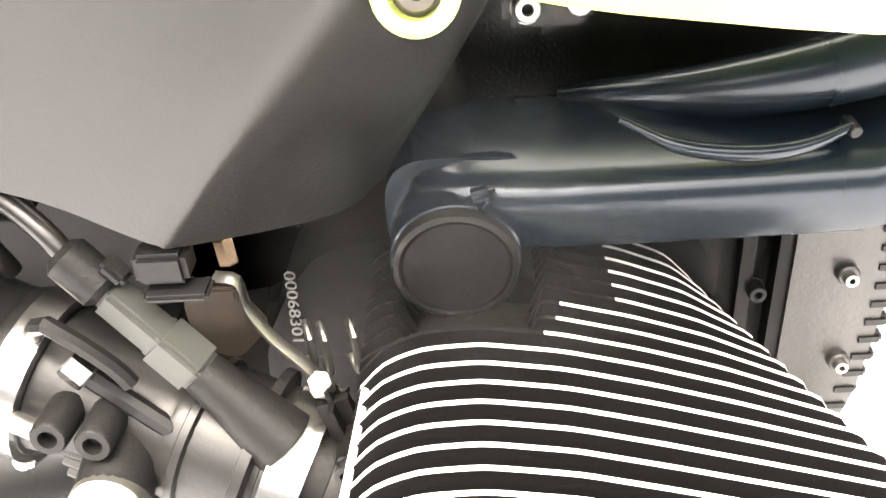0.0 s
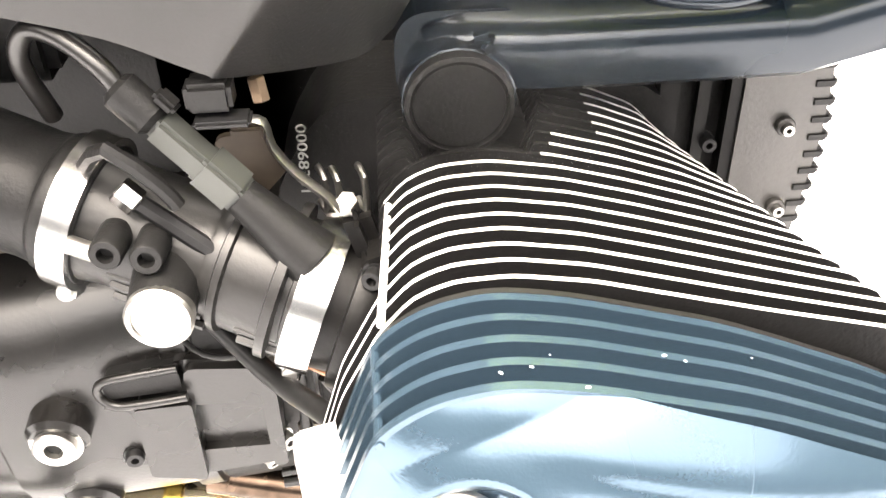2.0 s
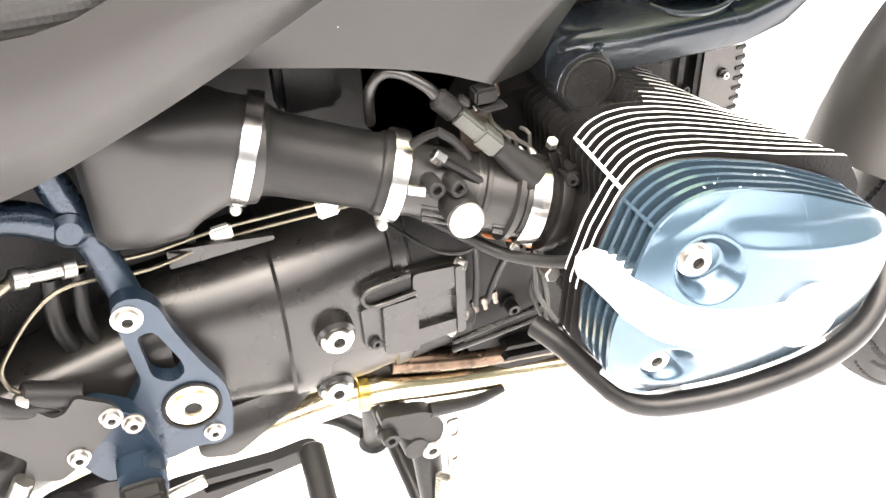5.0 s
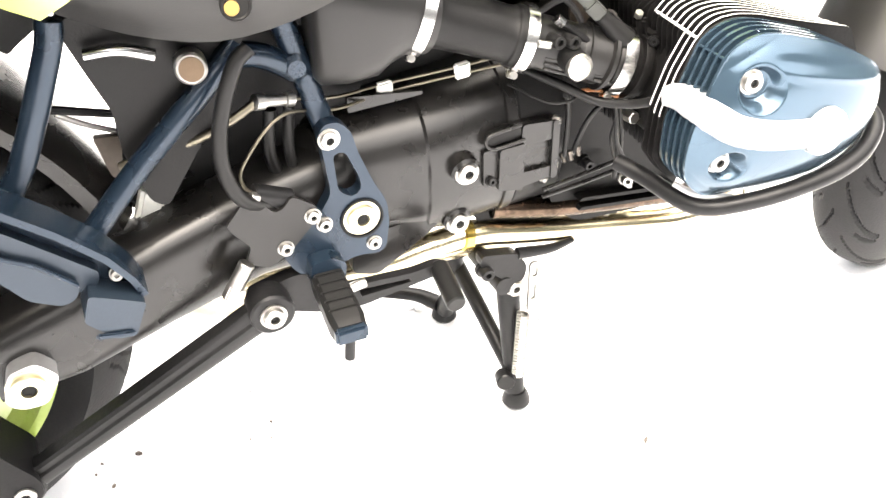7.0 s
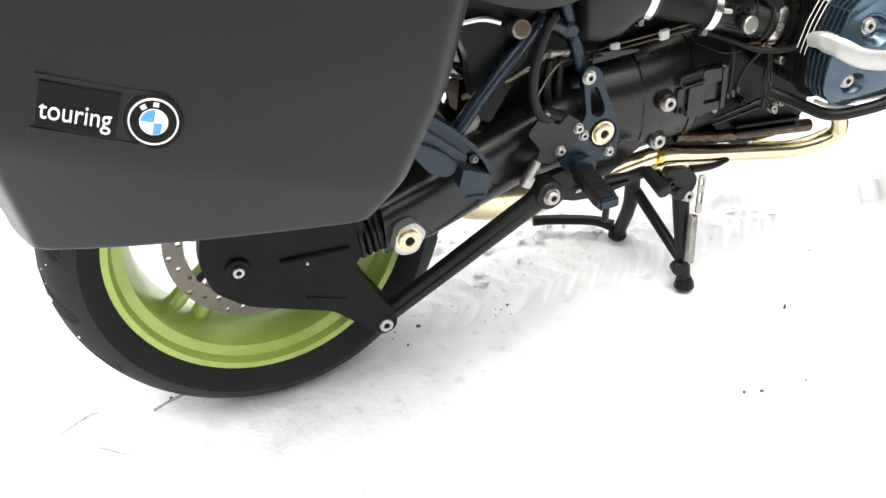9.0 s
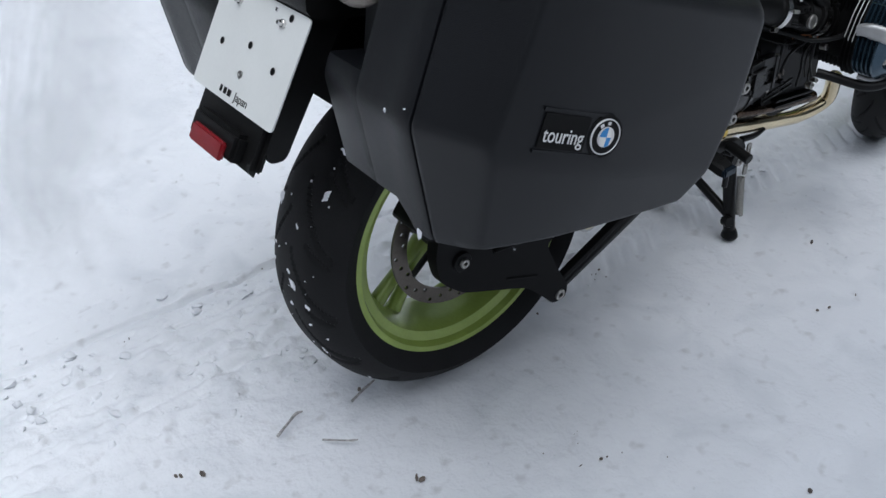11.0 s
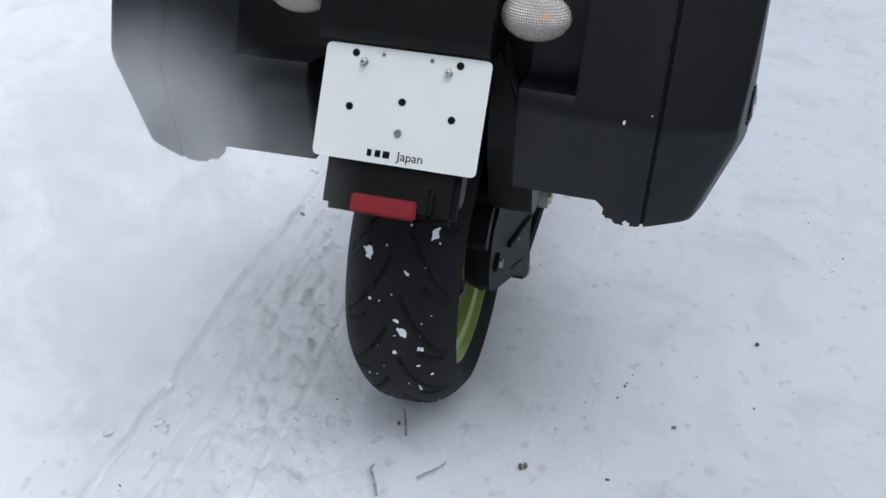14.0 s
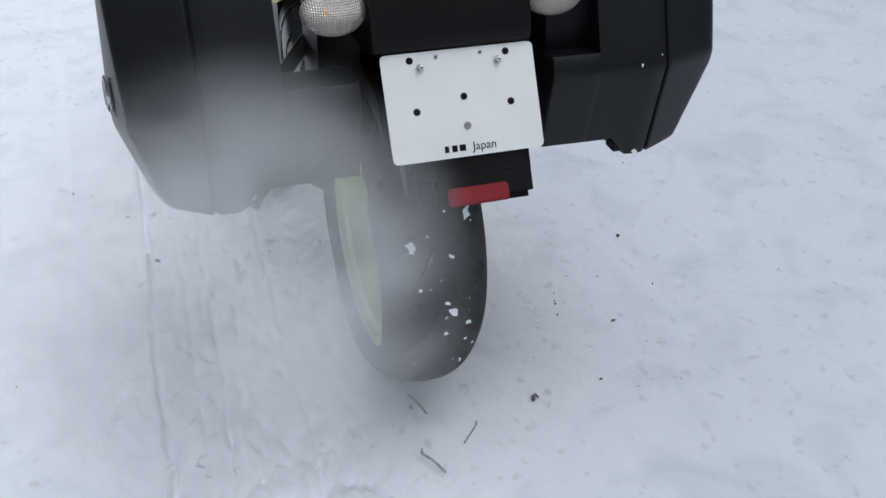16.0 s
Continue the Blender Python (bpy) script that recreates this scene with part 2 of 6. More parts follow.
def bolt(parent, at, axis, r=0.009, material=None, name="bolt", depth=0.006, label=""):
    """A socket-head bolt on a washer, with its star recess."""
    material = material or M_ZINC
    bm = lathe(B(), Vector(at) - Vector(axis).normalized() * depth, axis,
               [(0, r * 1.25), (depth * 0.3, r * 1.25), (depth * 0.3, r), (depth * 0.95, r), (depth * 1.1, r * 0.9),
                (depth * 1.1, r * 0.45), (depth * 0.4, r * 0.4)], 18)
    ob = part(name, bm, material, parent, label)
    # a black insert stands for the shade inside larger recesses
    if r > 0.0068:
        ax = Vector(axis).normalized()
        q = Vector(at) - ax * depth * 0.58
        part("socket", lathe(B(), q, axis, [(0, r * 0.43), (depth * 0.25, r * 0.43), (depth * 0.26, 0.0001)], 6), M_INK, parent)
    return ob


def letters(text, size, parent, material, m, name="lettering", depth=0.0008, width=1.0):
    """Built-in font text as a thin raised mesh, placed by m (x along the line, y up the letters, z out)."""
    cu = bpy.data.curves.new(name, "FONT")
    cu.body, cu.size, cu.extrude = text, size, depth
    cu.align_x, cu.align_y = "CENTER", "CENTER"
    tmp = new(name, cu)
    me = bpy.data.meshes.new_from_object(tmp)
    bpy.data.objects.remove(tmp)
    me.transform(m @ Matrix.Diagonal((width, 1, 1, 1)))
    me.materials.clear()
    me.materials.append(material)
    ob = new(name, me)
    ob.parent = parent
    if parent.type == "EMPTY":
        ob.matrix_parent_inverse = Matrix.Translation(-parent.location)
    return ob


# ---------------------------------------------------------------- snow ground
def snow_material():
    m = bpy.data.materials.new("trodden snow")
    m.use_nodes = True
    n, l = m.node_tree.nodes, m.node_tree.links
    p = n["Principled BSDF"]
    p.inputs["Roughness"].default_value = 0.75
    p.inputs["Specular IOR Level"].default_value = 0.25
    tc = n.new("ShaderNodeTexCoord")
    big, mid, fine, grit = (n.new("ShaderNodeTexNoise") for _ in range(4))
    for t, s, d in ((big, 1.3, 4), (mid, 17, 6), (fine, 75, 6), (grit, 26, 2)):
        t.inputs["Scale"].default_value, t.inputs["Detail"].default_value = s, d
        l.new(tc.outputs["Object"], t.inputs["Vector"])
    mix = n.new("ShaderNodeMix")
    mix.data_type = "RGBA"
    mix.inputs["A"].default_value, mix.inputs["B"].default_value = (0.78, 0.795, 0.83, 1), (0.90, 0.91, 0.925, 1)
    l.new(big.outputs["Fac"], mix.inputs["Factor"])
    packed = n.new("ShaderNodeTexNoise")
    packed.inputs["Scale"].default_value, packed.inputs["Detail"].default_value, packed.inputs["Distortion"].default_value = 5.5, 7, 0.8
    l.new(tc.outputs["Object"], packed.inputs["Vector"])
    pr = n.new("ShaderNodeMapRange")
    pr.inputs["From Min"].default_value, pr.inputs["From Max"].default_value, pr.inputs["To Max"].default_value = 0.5, 0.72, 0.55
    l.new(packed.outputs["Fac"], pr.inputs["Value"])
    ice = n.new("ShaderNodeMix")
    ice.data_type = "RGBA"
    ice.inputs["B"].default_value = (0.64, 0.665, 0.70, 1)
    l.new(mix.outputs["Result"], ice.inputs["A"])
    l.new(pr.outputs[0], ice.inputs["Factor"])
    mix = ice
    # thin brownish grit trodden into the snow
    ramp = n.new("ShaderNodeMapRange")
    ramp.inputs["From Min"].default_value, ramp.inputs["From Max"].default_value = 0.62, 0.78
    ramp.inputs["To Max"].default_value = 0.42
    l.new(grit.outputs["Fac"], ramp.inputs["Value"])
    dirt = n.new("ShaderNodeMix")
    dirt.data_type = "RGBA"
    dirt.inputs["B"].default_value = (0.42, 0.41, 0.41, 1)
    l.new(mix.outputs["Result"], dirt.inputs["A"])
    l.new(ramp.outputs[0], dirt.inputs["Factor"])
    # the trodden lane is packed and greyer; shade beside the machine is coloured in too
    where, lane_shade, packed = n.new("ShaderNodeSeparateXYZ"), n.new("ShaderNodeMapRange"), n.new("ShaderNodeMix")
    drift = n.new("ShaderNodeMath")
    drift.operation, drift.inputs[1].default_value = "MULTIPLY_ADD", 0.5
    l.new(tc.outputs["Object"], where.inputs[0])
    l.new(big.outputs["Fac"], drift.inputs[0])
    l.new(where.outputs["Y"], drift.inputs[2])
    lane_shade.interpolation_type = "SMOOTHSTEP"
    lane_shade.inputs["From Min"].default_value, lane_shade.inputs["From Max"].default_value = 0.55, -0.35
    l.new(drift.outputs[0], lane_shade.inputs["Value"])
    packed.data_type, packed.blend_type = "RGBA", "MULTIPLY"
    packed.inputs["B"].default_value = (0.70, 0.71, 0.73, 1)
    l.new(dirt.outputs["Result"], packed.inputs["A"])
    l.new(lane_shade.outputs[0], packed.inputs["Factor"])
    l.new(packed.outputs["Result"], p.inputs["Base Color"])
    add = n.new("ShaderNodeMath")
    add.operation = "ADD"
    l.new(mid.outputs["Fac"], add.inputs[0])
    sc = n.new("ShaderNodeMath")
    sc.operation, sc.inputs[1].default_value = "MULTIPLY", 0.45
    l.new(fine.outputs["Fac"], sc.inputs[0])
    l.new(sc.outputs[0], add.inputs[1])
    b = n.new("ShaderNodeBump")
    b.inputs["Strength"].default_value, b.inputs["Distance"].default_value = 0.5, 0.014
    l.new(add.outputs[0], b.inputs["Height"])
    l.new(b.outputs[0], p.inputs["Normal"])
    return m


M_SNOW = snow_material()


def build_ground():
    """One sheet: fine round the motorcycle, coarser out to the horizon, with tyre ruts pressed in."""
    out = np.array([0.05, 0.15, 0.4, 0.9, 1.8, 4, 8, 15, 30, 70, 180, 450])
    nx, ny = np.arange(-1.5, 2.3, 0.0105), np.concatenate([np.arange(-1.5, -0.12, 0.014), np.arange(-0.12, 0.62, 0.0055), np.arange(0.62, 1.6, 0.014)])
    xs = np.concatenate([nx[0] - out[::-1], nx, nx[-1] + out])
    ys = np.concatenate([ny[0] - out[::-1], ny, ny[-1] + out])
    verts, faces = [], []
    nz = noise.noise
    for x in xs:
        for y in ys:
            z = 0.0
            if abs(x) < 6 and abs(y) < 6:
                lump = nz((x * 12, y * 12, 4))
                z = 0.012 * nz((x * 2.2, y * 2.2, 0)) + 0.004 * lump + 0.0025 * nz((x * 34, y * 34, 9))
                # the track of the machine's own wheels, with chevron tread bars
                u = y - 0.075 + 0.03 * nz((x * 1.3, 7, 0))
                if 0.30 < x < 1.7 and abs(u) < 0.085:
                    edge = (1 - (abs(u) / 0.085) ** 6) * min(1, (x - 0.30) / 0.1) * (0.75 + 0.5 * nz((x * 5, y * 5, 1)))
                    bar = math.sin((x + abs(u) * 0.8) * 118)
                    z += edge * (-0.007 + 0.008 * max(-1.0, min(1.0, 2.5 * bar)))
                # churned strip between the wheel track and the old rut
                if 0.08 < y < 0.52:
                    w = math.sin((y - 0.08) / 0.44 * math.pi) ** 0.6 * (0.35 + 0.9 * max(0, nz((x * 2.5, y * 4, 6)) + 0.25))
                    clod = abs(nz((x * 13, y * 20, 7)))
                    z += w * (0.03 * clod + 0.045 * max(0, nz((x * 26, y * 30, 12)) - 0.12) + 0.010 * nz((x * 50, y * 55, 3)))
                # older ruts alongside: a sharp crease with a raised lip, and fainter ones beside it
                for yr, w, d in ((0.512 + 0.012 * nz((x * 3, 0, 0)) + 0.007 * nz((x * 14, 3, 0)), 0.009, 0.022 + 0.010 * nz((x * 7, 1, 1))), (0.385 + 0.014 * nz((x * 5, 8, 0)), 0.009, 0.009 + 0.009 * nz((x * 6, 4, 2))),
                                 (0.44 + 0.02 * nz((x * 2, 9, 0)), 0.008, 0.004), (0.24 + 0.014 * nz((x * 4, 5, 0)), 0.010, 0.006), (0.66 + 0.04 * x, 0.016, 0.006), (-0.66 + 0.03 * x, 0.05, 0.006), (0.03 + 0.02 * nz((x * 5, 2, 0)), 0.05 if x < -0.1 else 0.0, 0.004)):
                    v = abs(y - yr)
                    if v < w * 2.4:
                        z += -d * max(0, 1 - v / w) + (d * 0.55 * max(0, 1 - abs(v - w * 1.3) / (w * 0.9)) * (0.6 + nz((x * 9, y * 9, 2))) if y > yr else 0.0)
            verts.append((x, y, z - 0.002))
    n = len(ys)
    for i in range(len(xs) - 1):
        for j in range(n - 1):
            a = i * n + j
            faces.append((a, a + n, a + n + 1, a + 1))
    me = bpy.data.meshes.new("ground")
    me.from_pydata(verts, [], faces)
    me.materials.append(M_SNOW)
    me.shade_smooth()
    return tagged(new("ground", me), "trodden white snow with tyre ruts and scattered grit", "ground", kind="structure")


build_ground()


def build_backdrop():
    """A dim conifer wood all round, out of view, added to hold back low sky light."""
    m = bpy.data.materials.new("dim unseen conifer ring")
    m.use_nodes = True
    n, l = m.node_tree.nodes, m.node_tree.links
    p = n["Principled BSDF"]
    p.inputs["Roughness"].default_value, p.inputs["Specular IOR Level"].default_value = 1.0, 0.1
    t = n.new("ShaderNodeTexNoise")
    t.inputs["Scale"].default_value, t.inputs["Detail"].default_value = 1.2, 8
    tc = n.new("ShaderNodeTexCoord")
    l.new(tc.outputs["Object"], t.inputs["Vector"])
    r = n.new("ShaderNodeValToRGB")
    r.color_ramp.elements[0].position, r.color_ramp.elements[0].color = 0.35, (0.02, 0.024, 0.024, 1)
    r.color_ramp.elements[1].position, r.color_ramp.elements[1].color = 0.7, (0.10, 0.11, 0.115, 1)
    l.new(t.outputs["Fac"], r.inputs["Fac"])
    l.new(r.outputs["Color"], p.inputs["Base Color"])
    bm = B()
    rnd = random.Random(3)
    ring, seg = [], 240
    low = [bm.verts.new((26 * math.cos(2 * math.pi * k / seg), 26 * math.sin(2 * math.pi * k / seg), -0.3)) for k in range(seg)]
    top = []
    for k in range(seg):
        a = 2 * math.pi * k / seg
        h = 14 + 3.5 * noise.noise((math.cos(a) * 3, math.sin(a) * 3, 0)) + (2.2 if k % 2 else 0) * rnd.random()
        top.append(bm.verts.new((26.5 * math.cos(a), 26.5 * math.sin(a), h)))
    for k in range(seg):
        j = (k + 1) % seg
        bm.faces.new((low[k], low[j], top[j], top[k]))
    return tagged(part("backdrop", bm, m, None), "unseen dim conifer ring added to hold back low sky light", "wood", kind="structure")


build_backdrop()


def build_grit():
    rnd = random.Random(5)
    bm = B()
    spots = [(0.267, 0.02), (0.272, 0.028), (0.26, 0.012), (0.319, 0.029), (-0.515, 0.051), (-0.508, 0.046), (-0.476, 0.026), (-0.189, -0.218), (0.282, -0.015), (0.958, -0.224), (0.773, -0.392), (-0.004, -0.492), (-0.184, -0.227), (-0.143, 0.031), (0.31, -0.66), (-0.176, -0.379), (0.09, -0.388), (0.745, -0.382), (0.115, 0.312), (0.52, 0.49)]
    big = len(spots)
    for _ in range(16):
        cx, cy = rnd.uniform(-0.8, 1.8), rnd.uniform(-1.2, 1.2)
        spots += [(cx + rnd.gauss(0, 0.03), cy + rnd.gauss(0, 0.03)) for _ in range(rnd.randint(2, 7))]
    spots += [(rnd.uniform(-1.2, 2.0), rnd.uniform(-1.4, 1.3)) for _ in range(30)]
    for i, (x, y) in enumerate(spots):
        r = (rnd.uniform(0.003, 0.0055) if i < big else rnd.uniform(0.0008, 0.0026))
        m = Matrix.LocRotScale((x, y, r * 0.3), Euler([rnd.uniform(0, 6) for _ in range(3)]), (r * rnd.uniform(0.7, 2), r, r * 0.6))
        bmesh.ops.create_icosphere(bm, subdivisions=1, radius=1, matrix=m)
    ob = part("grit", bm, M_STONE, None)
    return tagged(ob, "scattered dark grit and bark crumbs lying on the snow", "grit", kind="stuff")


build_grit()


def build_snow_lumps():
    """Loose crumbs of snow kicked up beside the ruts."""
    rnd = random.Random(8)
    bm = B()
    for _ in range(800):
        band = rnd.random()
        x = rnd.uniform(-0.9, 1.2)
        y = rnd.gauss(0.46, 0.05) if band < 0.3 else (rnd.gauss(0.22, 0.09) if band < 0.75 else rnd.uniform(-1.0, 1.1))
        r = (0.0025 + 0.011 * rnd.random() ** 2.5) if band < 0.75 else rnd.uniform(0.0015, 0.004)
        m = Matrix.LocRotScale((x, y, r * 0.1), Euler((0, 0, rnd.uniform(0, 6))), (r * rnd.uniform(0.8, 1.6), r, r * 0.5))
        made = bmesh.ops.create_icosphere(bm, subdivisions=1, radius=1, matrix=m)
        for v in made["verts"]:
            v.co += Vector((rnd.gauss(0, 1), rnd.gauss(0, 1), rnd.gauss(0, 1))) * r * 0.18
    return tagged(part("snow_lumps", bm, M_SNOW, None, "", 60), "loose white snow crumbs beside the tyre ruts", "snow", kind="stuff")


build_snow_lumps()


def build_twig(points, r):
    ob = part("twig", tube(B(), points, [r, r * 0.8, r * 1.1, r * 0.5], 7), M_TWIG, None)
    return tagged(ob, "thin pale twig half covered by snow", "twig", "twigs on the snow")


build_twig([(-0.175, 0.008, 0.006), (-0.145, 0.017, 0.009), (-0.108, 0.030, 0.006)], 0.0028)
build_twig([(-0.33, 0.018, 0.005), (-0.30, 0.032, 0.008), (-0.275, 0.046, 0.006), (-0.262, 0.043, 0.007)], 0.003)
build_twig([(-0.27, -0.04, 0.004), (-0.235, -0.075, 0.007), (-0.22, -0.082, 0.005)], 0.002)

# ---------------------------------------------------------------- motorcycle
bike = thing("motorcycle", (0.8, 0.0, 0.0), "blue-framed touring motorcycle with lime wheels on its centre stand", "motorcycle")
R_AXLE, F_AXLE = Vector((0.047, 0.009, 0.324)), Vector((1.60, 0.0, 0.30))


def build_wheel(name, c, r_out, half, r_rim, label, spokes):
    # tyre: a round-shouldered section turned about the axle, grooves cut by stepping single cross rows
    seg, count = 640, 16
    prof = [(k / 24 * half, r_out - (r_out - r_rim - 0.028) * abs(k / 24) ** 3.0 * 0.86) for k in range(-24, 25)]
    inner = [(half * 0.93, r_rim + 0.022), (half * 0.80, r_rim + 0.006), (half * 0.74, r_rim - 0.004), (-half * 0.74, r_rim - 0.004), (-half * 0.80, r_rim + 0.006), (-half * 0.93, r_rim + 0.022)]
    loop = prof + inner
    rings = []
    for s in range(seg):
        a = 2 * math.pi * s / seg
        ring = []
        for i, (y, r) in enumerate(loop):
            if i < len(prof):
                u = abs(y / half)
                # long sickle grooves and a short sipe between them, staggered left and right
                p = (a * count / (2 * math.pi) + (0.5 if y > 0 else 0.0) - 1.5 * u ** 0.7) % 1.0
                q = (p + 0.45 + 0.5 * u) % 1.0
                if (p < 0.085 and 0.10 < u < 0.84) or (q < 0.07 and 0.45 < u < 0.80):
                    r -= 0.0038
            ring.append((c.x + r * math.cos(a), c.y + y, c.z + r * math.sin(a)))
        rings.append(ring)
    bm = B()
    rings.append(rings[0])
    skin(bm, rings, close=True, caps=False)
    bmesh.ops.remove_doubles(bm, verts=bm.verts[:], dist=1e-5)
    hub = lathe(B(), c + Vector((0, -0.05, 0)), (0, 1, 0), [(0, 0.03), (0.002, 0.05), (0.098, 0.05), (0.1, 0.03)], 28)
    wheel = part(name, hub, M_DRIVE, bike, label)
    part("tyre", bm, M_RUBBER, wheel, "black road tyre with slanted grooves", 30)
    # rim: lip, bead seat, drop centre and the inside of the barrel
    h = half * 0.79
    p = [(-h, r_rim + 0.006), (-h, r_rim - 0.006), (-h + 0.012, r_rim - 0.012), (-h + 0.018, r_rim - 0.028), (-h + 0.05, r_rim - 0.040),
         (h - 0.05, r_rim - 0.040), (h - 0.018, r_rim - 0.028), (h - 0.012, r_rim - 0.012), (h, r_rim - 0.006), (h, r_rim + 0.006), (0, r_rim - 0.03)]
    rim = lathe(B(), c, (0, 1, 0), p + p[:1], 96)
    part("rim", rim, M_RIM, wheel, "lime green cast rim")
    for k in range(spokes):
        for side in (-1, 1):
            a = 2 * math.pi * (k + 0.8875) / spokes + side * 0.13
            b = 2 * math.pi * (k + 0.8875) / spokes + side * 0.10
            p0 = c + Vector((0.04 * math.cos(b), 0.012, 0.04 * math.sin(b)))
            p1 = c + Vector(((r_rim - 0.034) * math.cos(a), 0.004, (r_rim - 0.034) * math.sin(a)))
            part("spoke", tube(B(), [p0, (p0 + p1) / 2, p1], [0.017, 0.012, 0.016], 10), M_RIM, wheel)
    return wheel


rear_wheel = build_wheel("rear_wheel", R_AXLE, 0.318, 0.098, 0.228, "wide rear wheel with lime green spokes", 3)
front_wheel = build_wheel("front_wheel", F_AXLE, 0.300, 0.060, 0.228, "front wheel with lime green spokes", 3)


def steer(obs, pivot, degrees):
    """Turn finished meshes about an upright axis, as the handlebar does."""
    m = Matrix.Translation(pivot) @ Matrix.Rotation(radians(degrees), 4, "Z") @ Matrix.Translation(-pivot)
    for ob in obs:
        ob.data.transform(m)


steer([front_wheel] + list(front_wheel.children), F_AXLE, 22)


def build_disc(c, r, y, parent):
    circle = lambda rr, n, x=0.0, z=0.0: [(c.x + x + rr * math.cos(2 * math.pi * k / n), c.z + z + rr * math.sin(2 * math.pi * k / n)) for k in range(n)]
    holes = [circle(r - 0.031, 60)]
    for i in range(36):
        a = 2 * math.pi * i / 36
        rr = r - 0.0075 - 0.0080 * (i % 3)
        holes.append(circle(0.0042, 8, rr * math.cos(a), rr * math.sin(a)))
    disc = part("brake_disc", prism(B(), circle(r, 90), c.y + y, c.y + y + 0.005, 0, holes=holes), M_DISC, parent, "drilled steel brake disc")
    for k in range(6):
        a = 2 * math.pi * (k + 0.3) / 6
        p0 = c + Vector((0.045 * math.cos(a), y + 0.012, 0.045 * math.sin(a)))
        p1 = c + Vector(((r - 0.029) * math.cos(a + 0.15), y + 0.003, (r - 0.029) * math.sin(a + 0.15)))
        part("disc_arm", tube(B(), [p0, p1], 0.006, 8, 1), M_STEEL, parent)


build_disc(R_AXLE, 0.144, -0.054, rear_wheel)

# final drive: rounded housing behind the wheel's hub, with ribs and an ear for the torque rod
fd_outline = rounded([(-0.040, 0.40), (-0.052, 0.335), (-0.040, 0.285), (0.004, 0.246), (0.065, 0.231), (0.13, 0.215), (0.19, 0.158), (0.222, 0.152),
                      (0.228, 0.182), (0.200, 0.228), (0.168, 0.296), (0.186, 0.312), (0.19, 0.40), (0.12, 0.45), (0.02, 0.45)], 0.014, 3)
def fd_taper(x):
    return 0.040 * (1 - max(0.0, min(1.0, (x - 0.0) / 0.17)))


bm = prism(B(), fd_outline, -0.149, -0.082, 0.018, 5)
for v in bm.verts:
    if v.co.y < -0.12:
        v.co.y += fd_taper(v.co.x)
final_drive = part("final_drive", bm, M_DRIVE, bike, "black shaft drive housing")
for p0, p1, r in (((0.062, -0.150, 0.318), (0.165, -0.148, 0.326), 0.005), ((0.09, -0.148, 0.248), (0.15, -0.148, 0.236), 0.003)):
    p0, p1 = ((p[0], p[1] + fd_taper(p[0]), p[2]) for p in (p0, p1))
    part("rib", tube(B(), [p0, p1], r, 8, 1), M_DRIVE, final_drive)
part("bearing_flange", lathe(B(), R_AXLE + Vector((0, -0.088, 0)), (0, -1, 0), [(-0.02, 0.080), (0.004, 0.088), (0.012, 0.089), (0.022, 0.086), (0.029, 0.078), (0.032, 0.06), (0.032, 0.02)], 56), M_DRIVE, final_drive)
arc = [(R_AXLE.x + r * math.cos(radians(a)), R_AXLE.z + r * math.sin(radians(a))) for r, span in ((0.166, range(36, 115, 6)), (0.150, range(118, 153, 6))) for a in span] + [(-0.06, 0.377), (0.03, 0.377), (0.09, 0.385)]
caliper = part("brake_caliper", prism(B(), rounded(arc, 0.022, 6), -0.104, -0.026, 0.018, 6), M_DRIVE, bike, "black rear brake caliper")
for a in (70, 104):
    bolt(caliper, R_AXLE + Vector((0.125 * math.cos(radians(a)), -0.114, 0.125 * math.sin(radians(a)))), (0, -1, 0), 0.007, M_STEEL, "bolt", 0.007)
part("plug_boss", rod(B(), (0.0, -0.100, 0.318), (0.0, -0.1185, 0.318), 0.019, 22), M_DRIVE, final_drive)
bolt(final_drive, (0.0, -0.124, 0.318), (0, -1, 0), 0.009, M_ZINC, "drain_plug", 0.008)
part("pivot_plate", prism(B(), rounded([(0.225, 0.318), (0.236, 0.352), (0.262, 0.358), (0.28, 0.336), (0.262, 0.305), (0.238, 0.305)], 0.008), -0.172, -0.15, 0.002), M_SILVER, final_drive)
bolt(final_drive, (0.25, -0.178, 0.331), (0, -1, 0), 0.017, M_GOLD, "pivot_bolt", 0.007)

# swing arm: tapering casting from the gearbox pivot to the final drive, with a ribbed rubber boot
rings = []
for x, zc, hz, yc, hy in ((0.22, 0.335, 0.045, -0.105, 0.05), (0.30, 0.35, 0.055, -0.10, 0.05), (0.40, 0.375, 0.058, -0.085, 0.048), (0.50, 0.395, 0.06, -0.07, 0.045), (0.60, 0.405, 0.07, -0.06, 0.05)):
    rings.append([(x, yc + hy * math.copysign(abs(math.cos(a)) ** 0.6, math.cos(a)), zc + hz * math.copysign(abs(math.sin(a)) ** 0.7, math.sin(a))) for a in [2 * math.pi * k / 24 for k in range(24)]])
bm = B()
skin(bm, rings)
swing_arm = part("swing_arm", bm, M_GEAR, bike, "black tapered swing arm")
for k in range(5):
    x = 0.178 + k * 0.011
    part("boot_ring", lathe(B(), (x, -0.105, 0.333), (1, 0, 0.15), [(0, 0.042), (0.003, 0.05 - 0.002 * k), (0.007, 0.05 - 0.002 * k), (0.01, 0.042)], 24), M_HOSE, swing_arm)

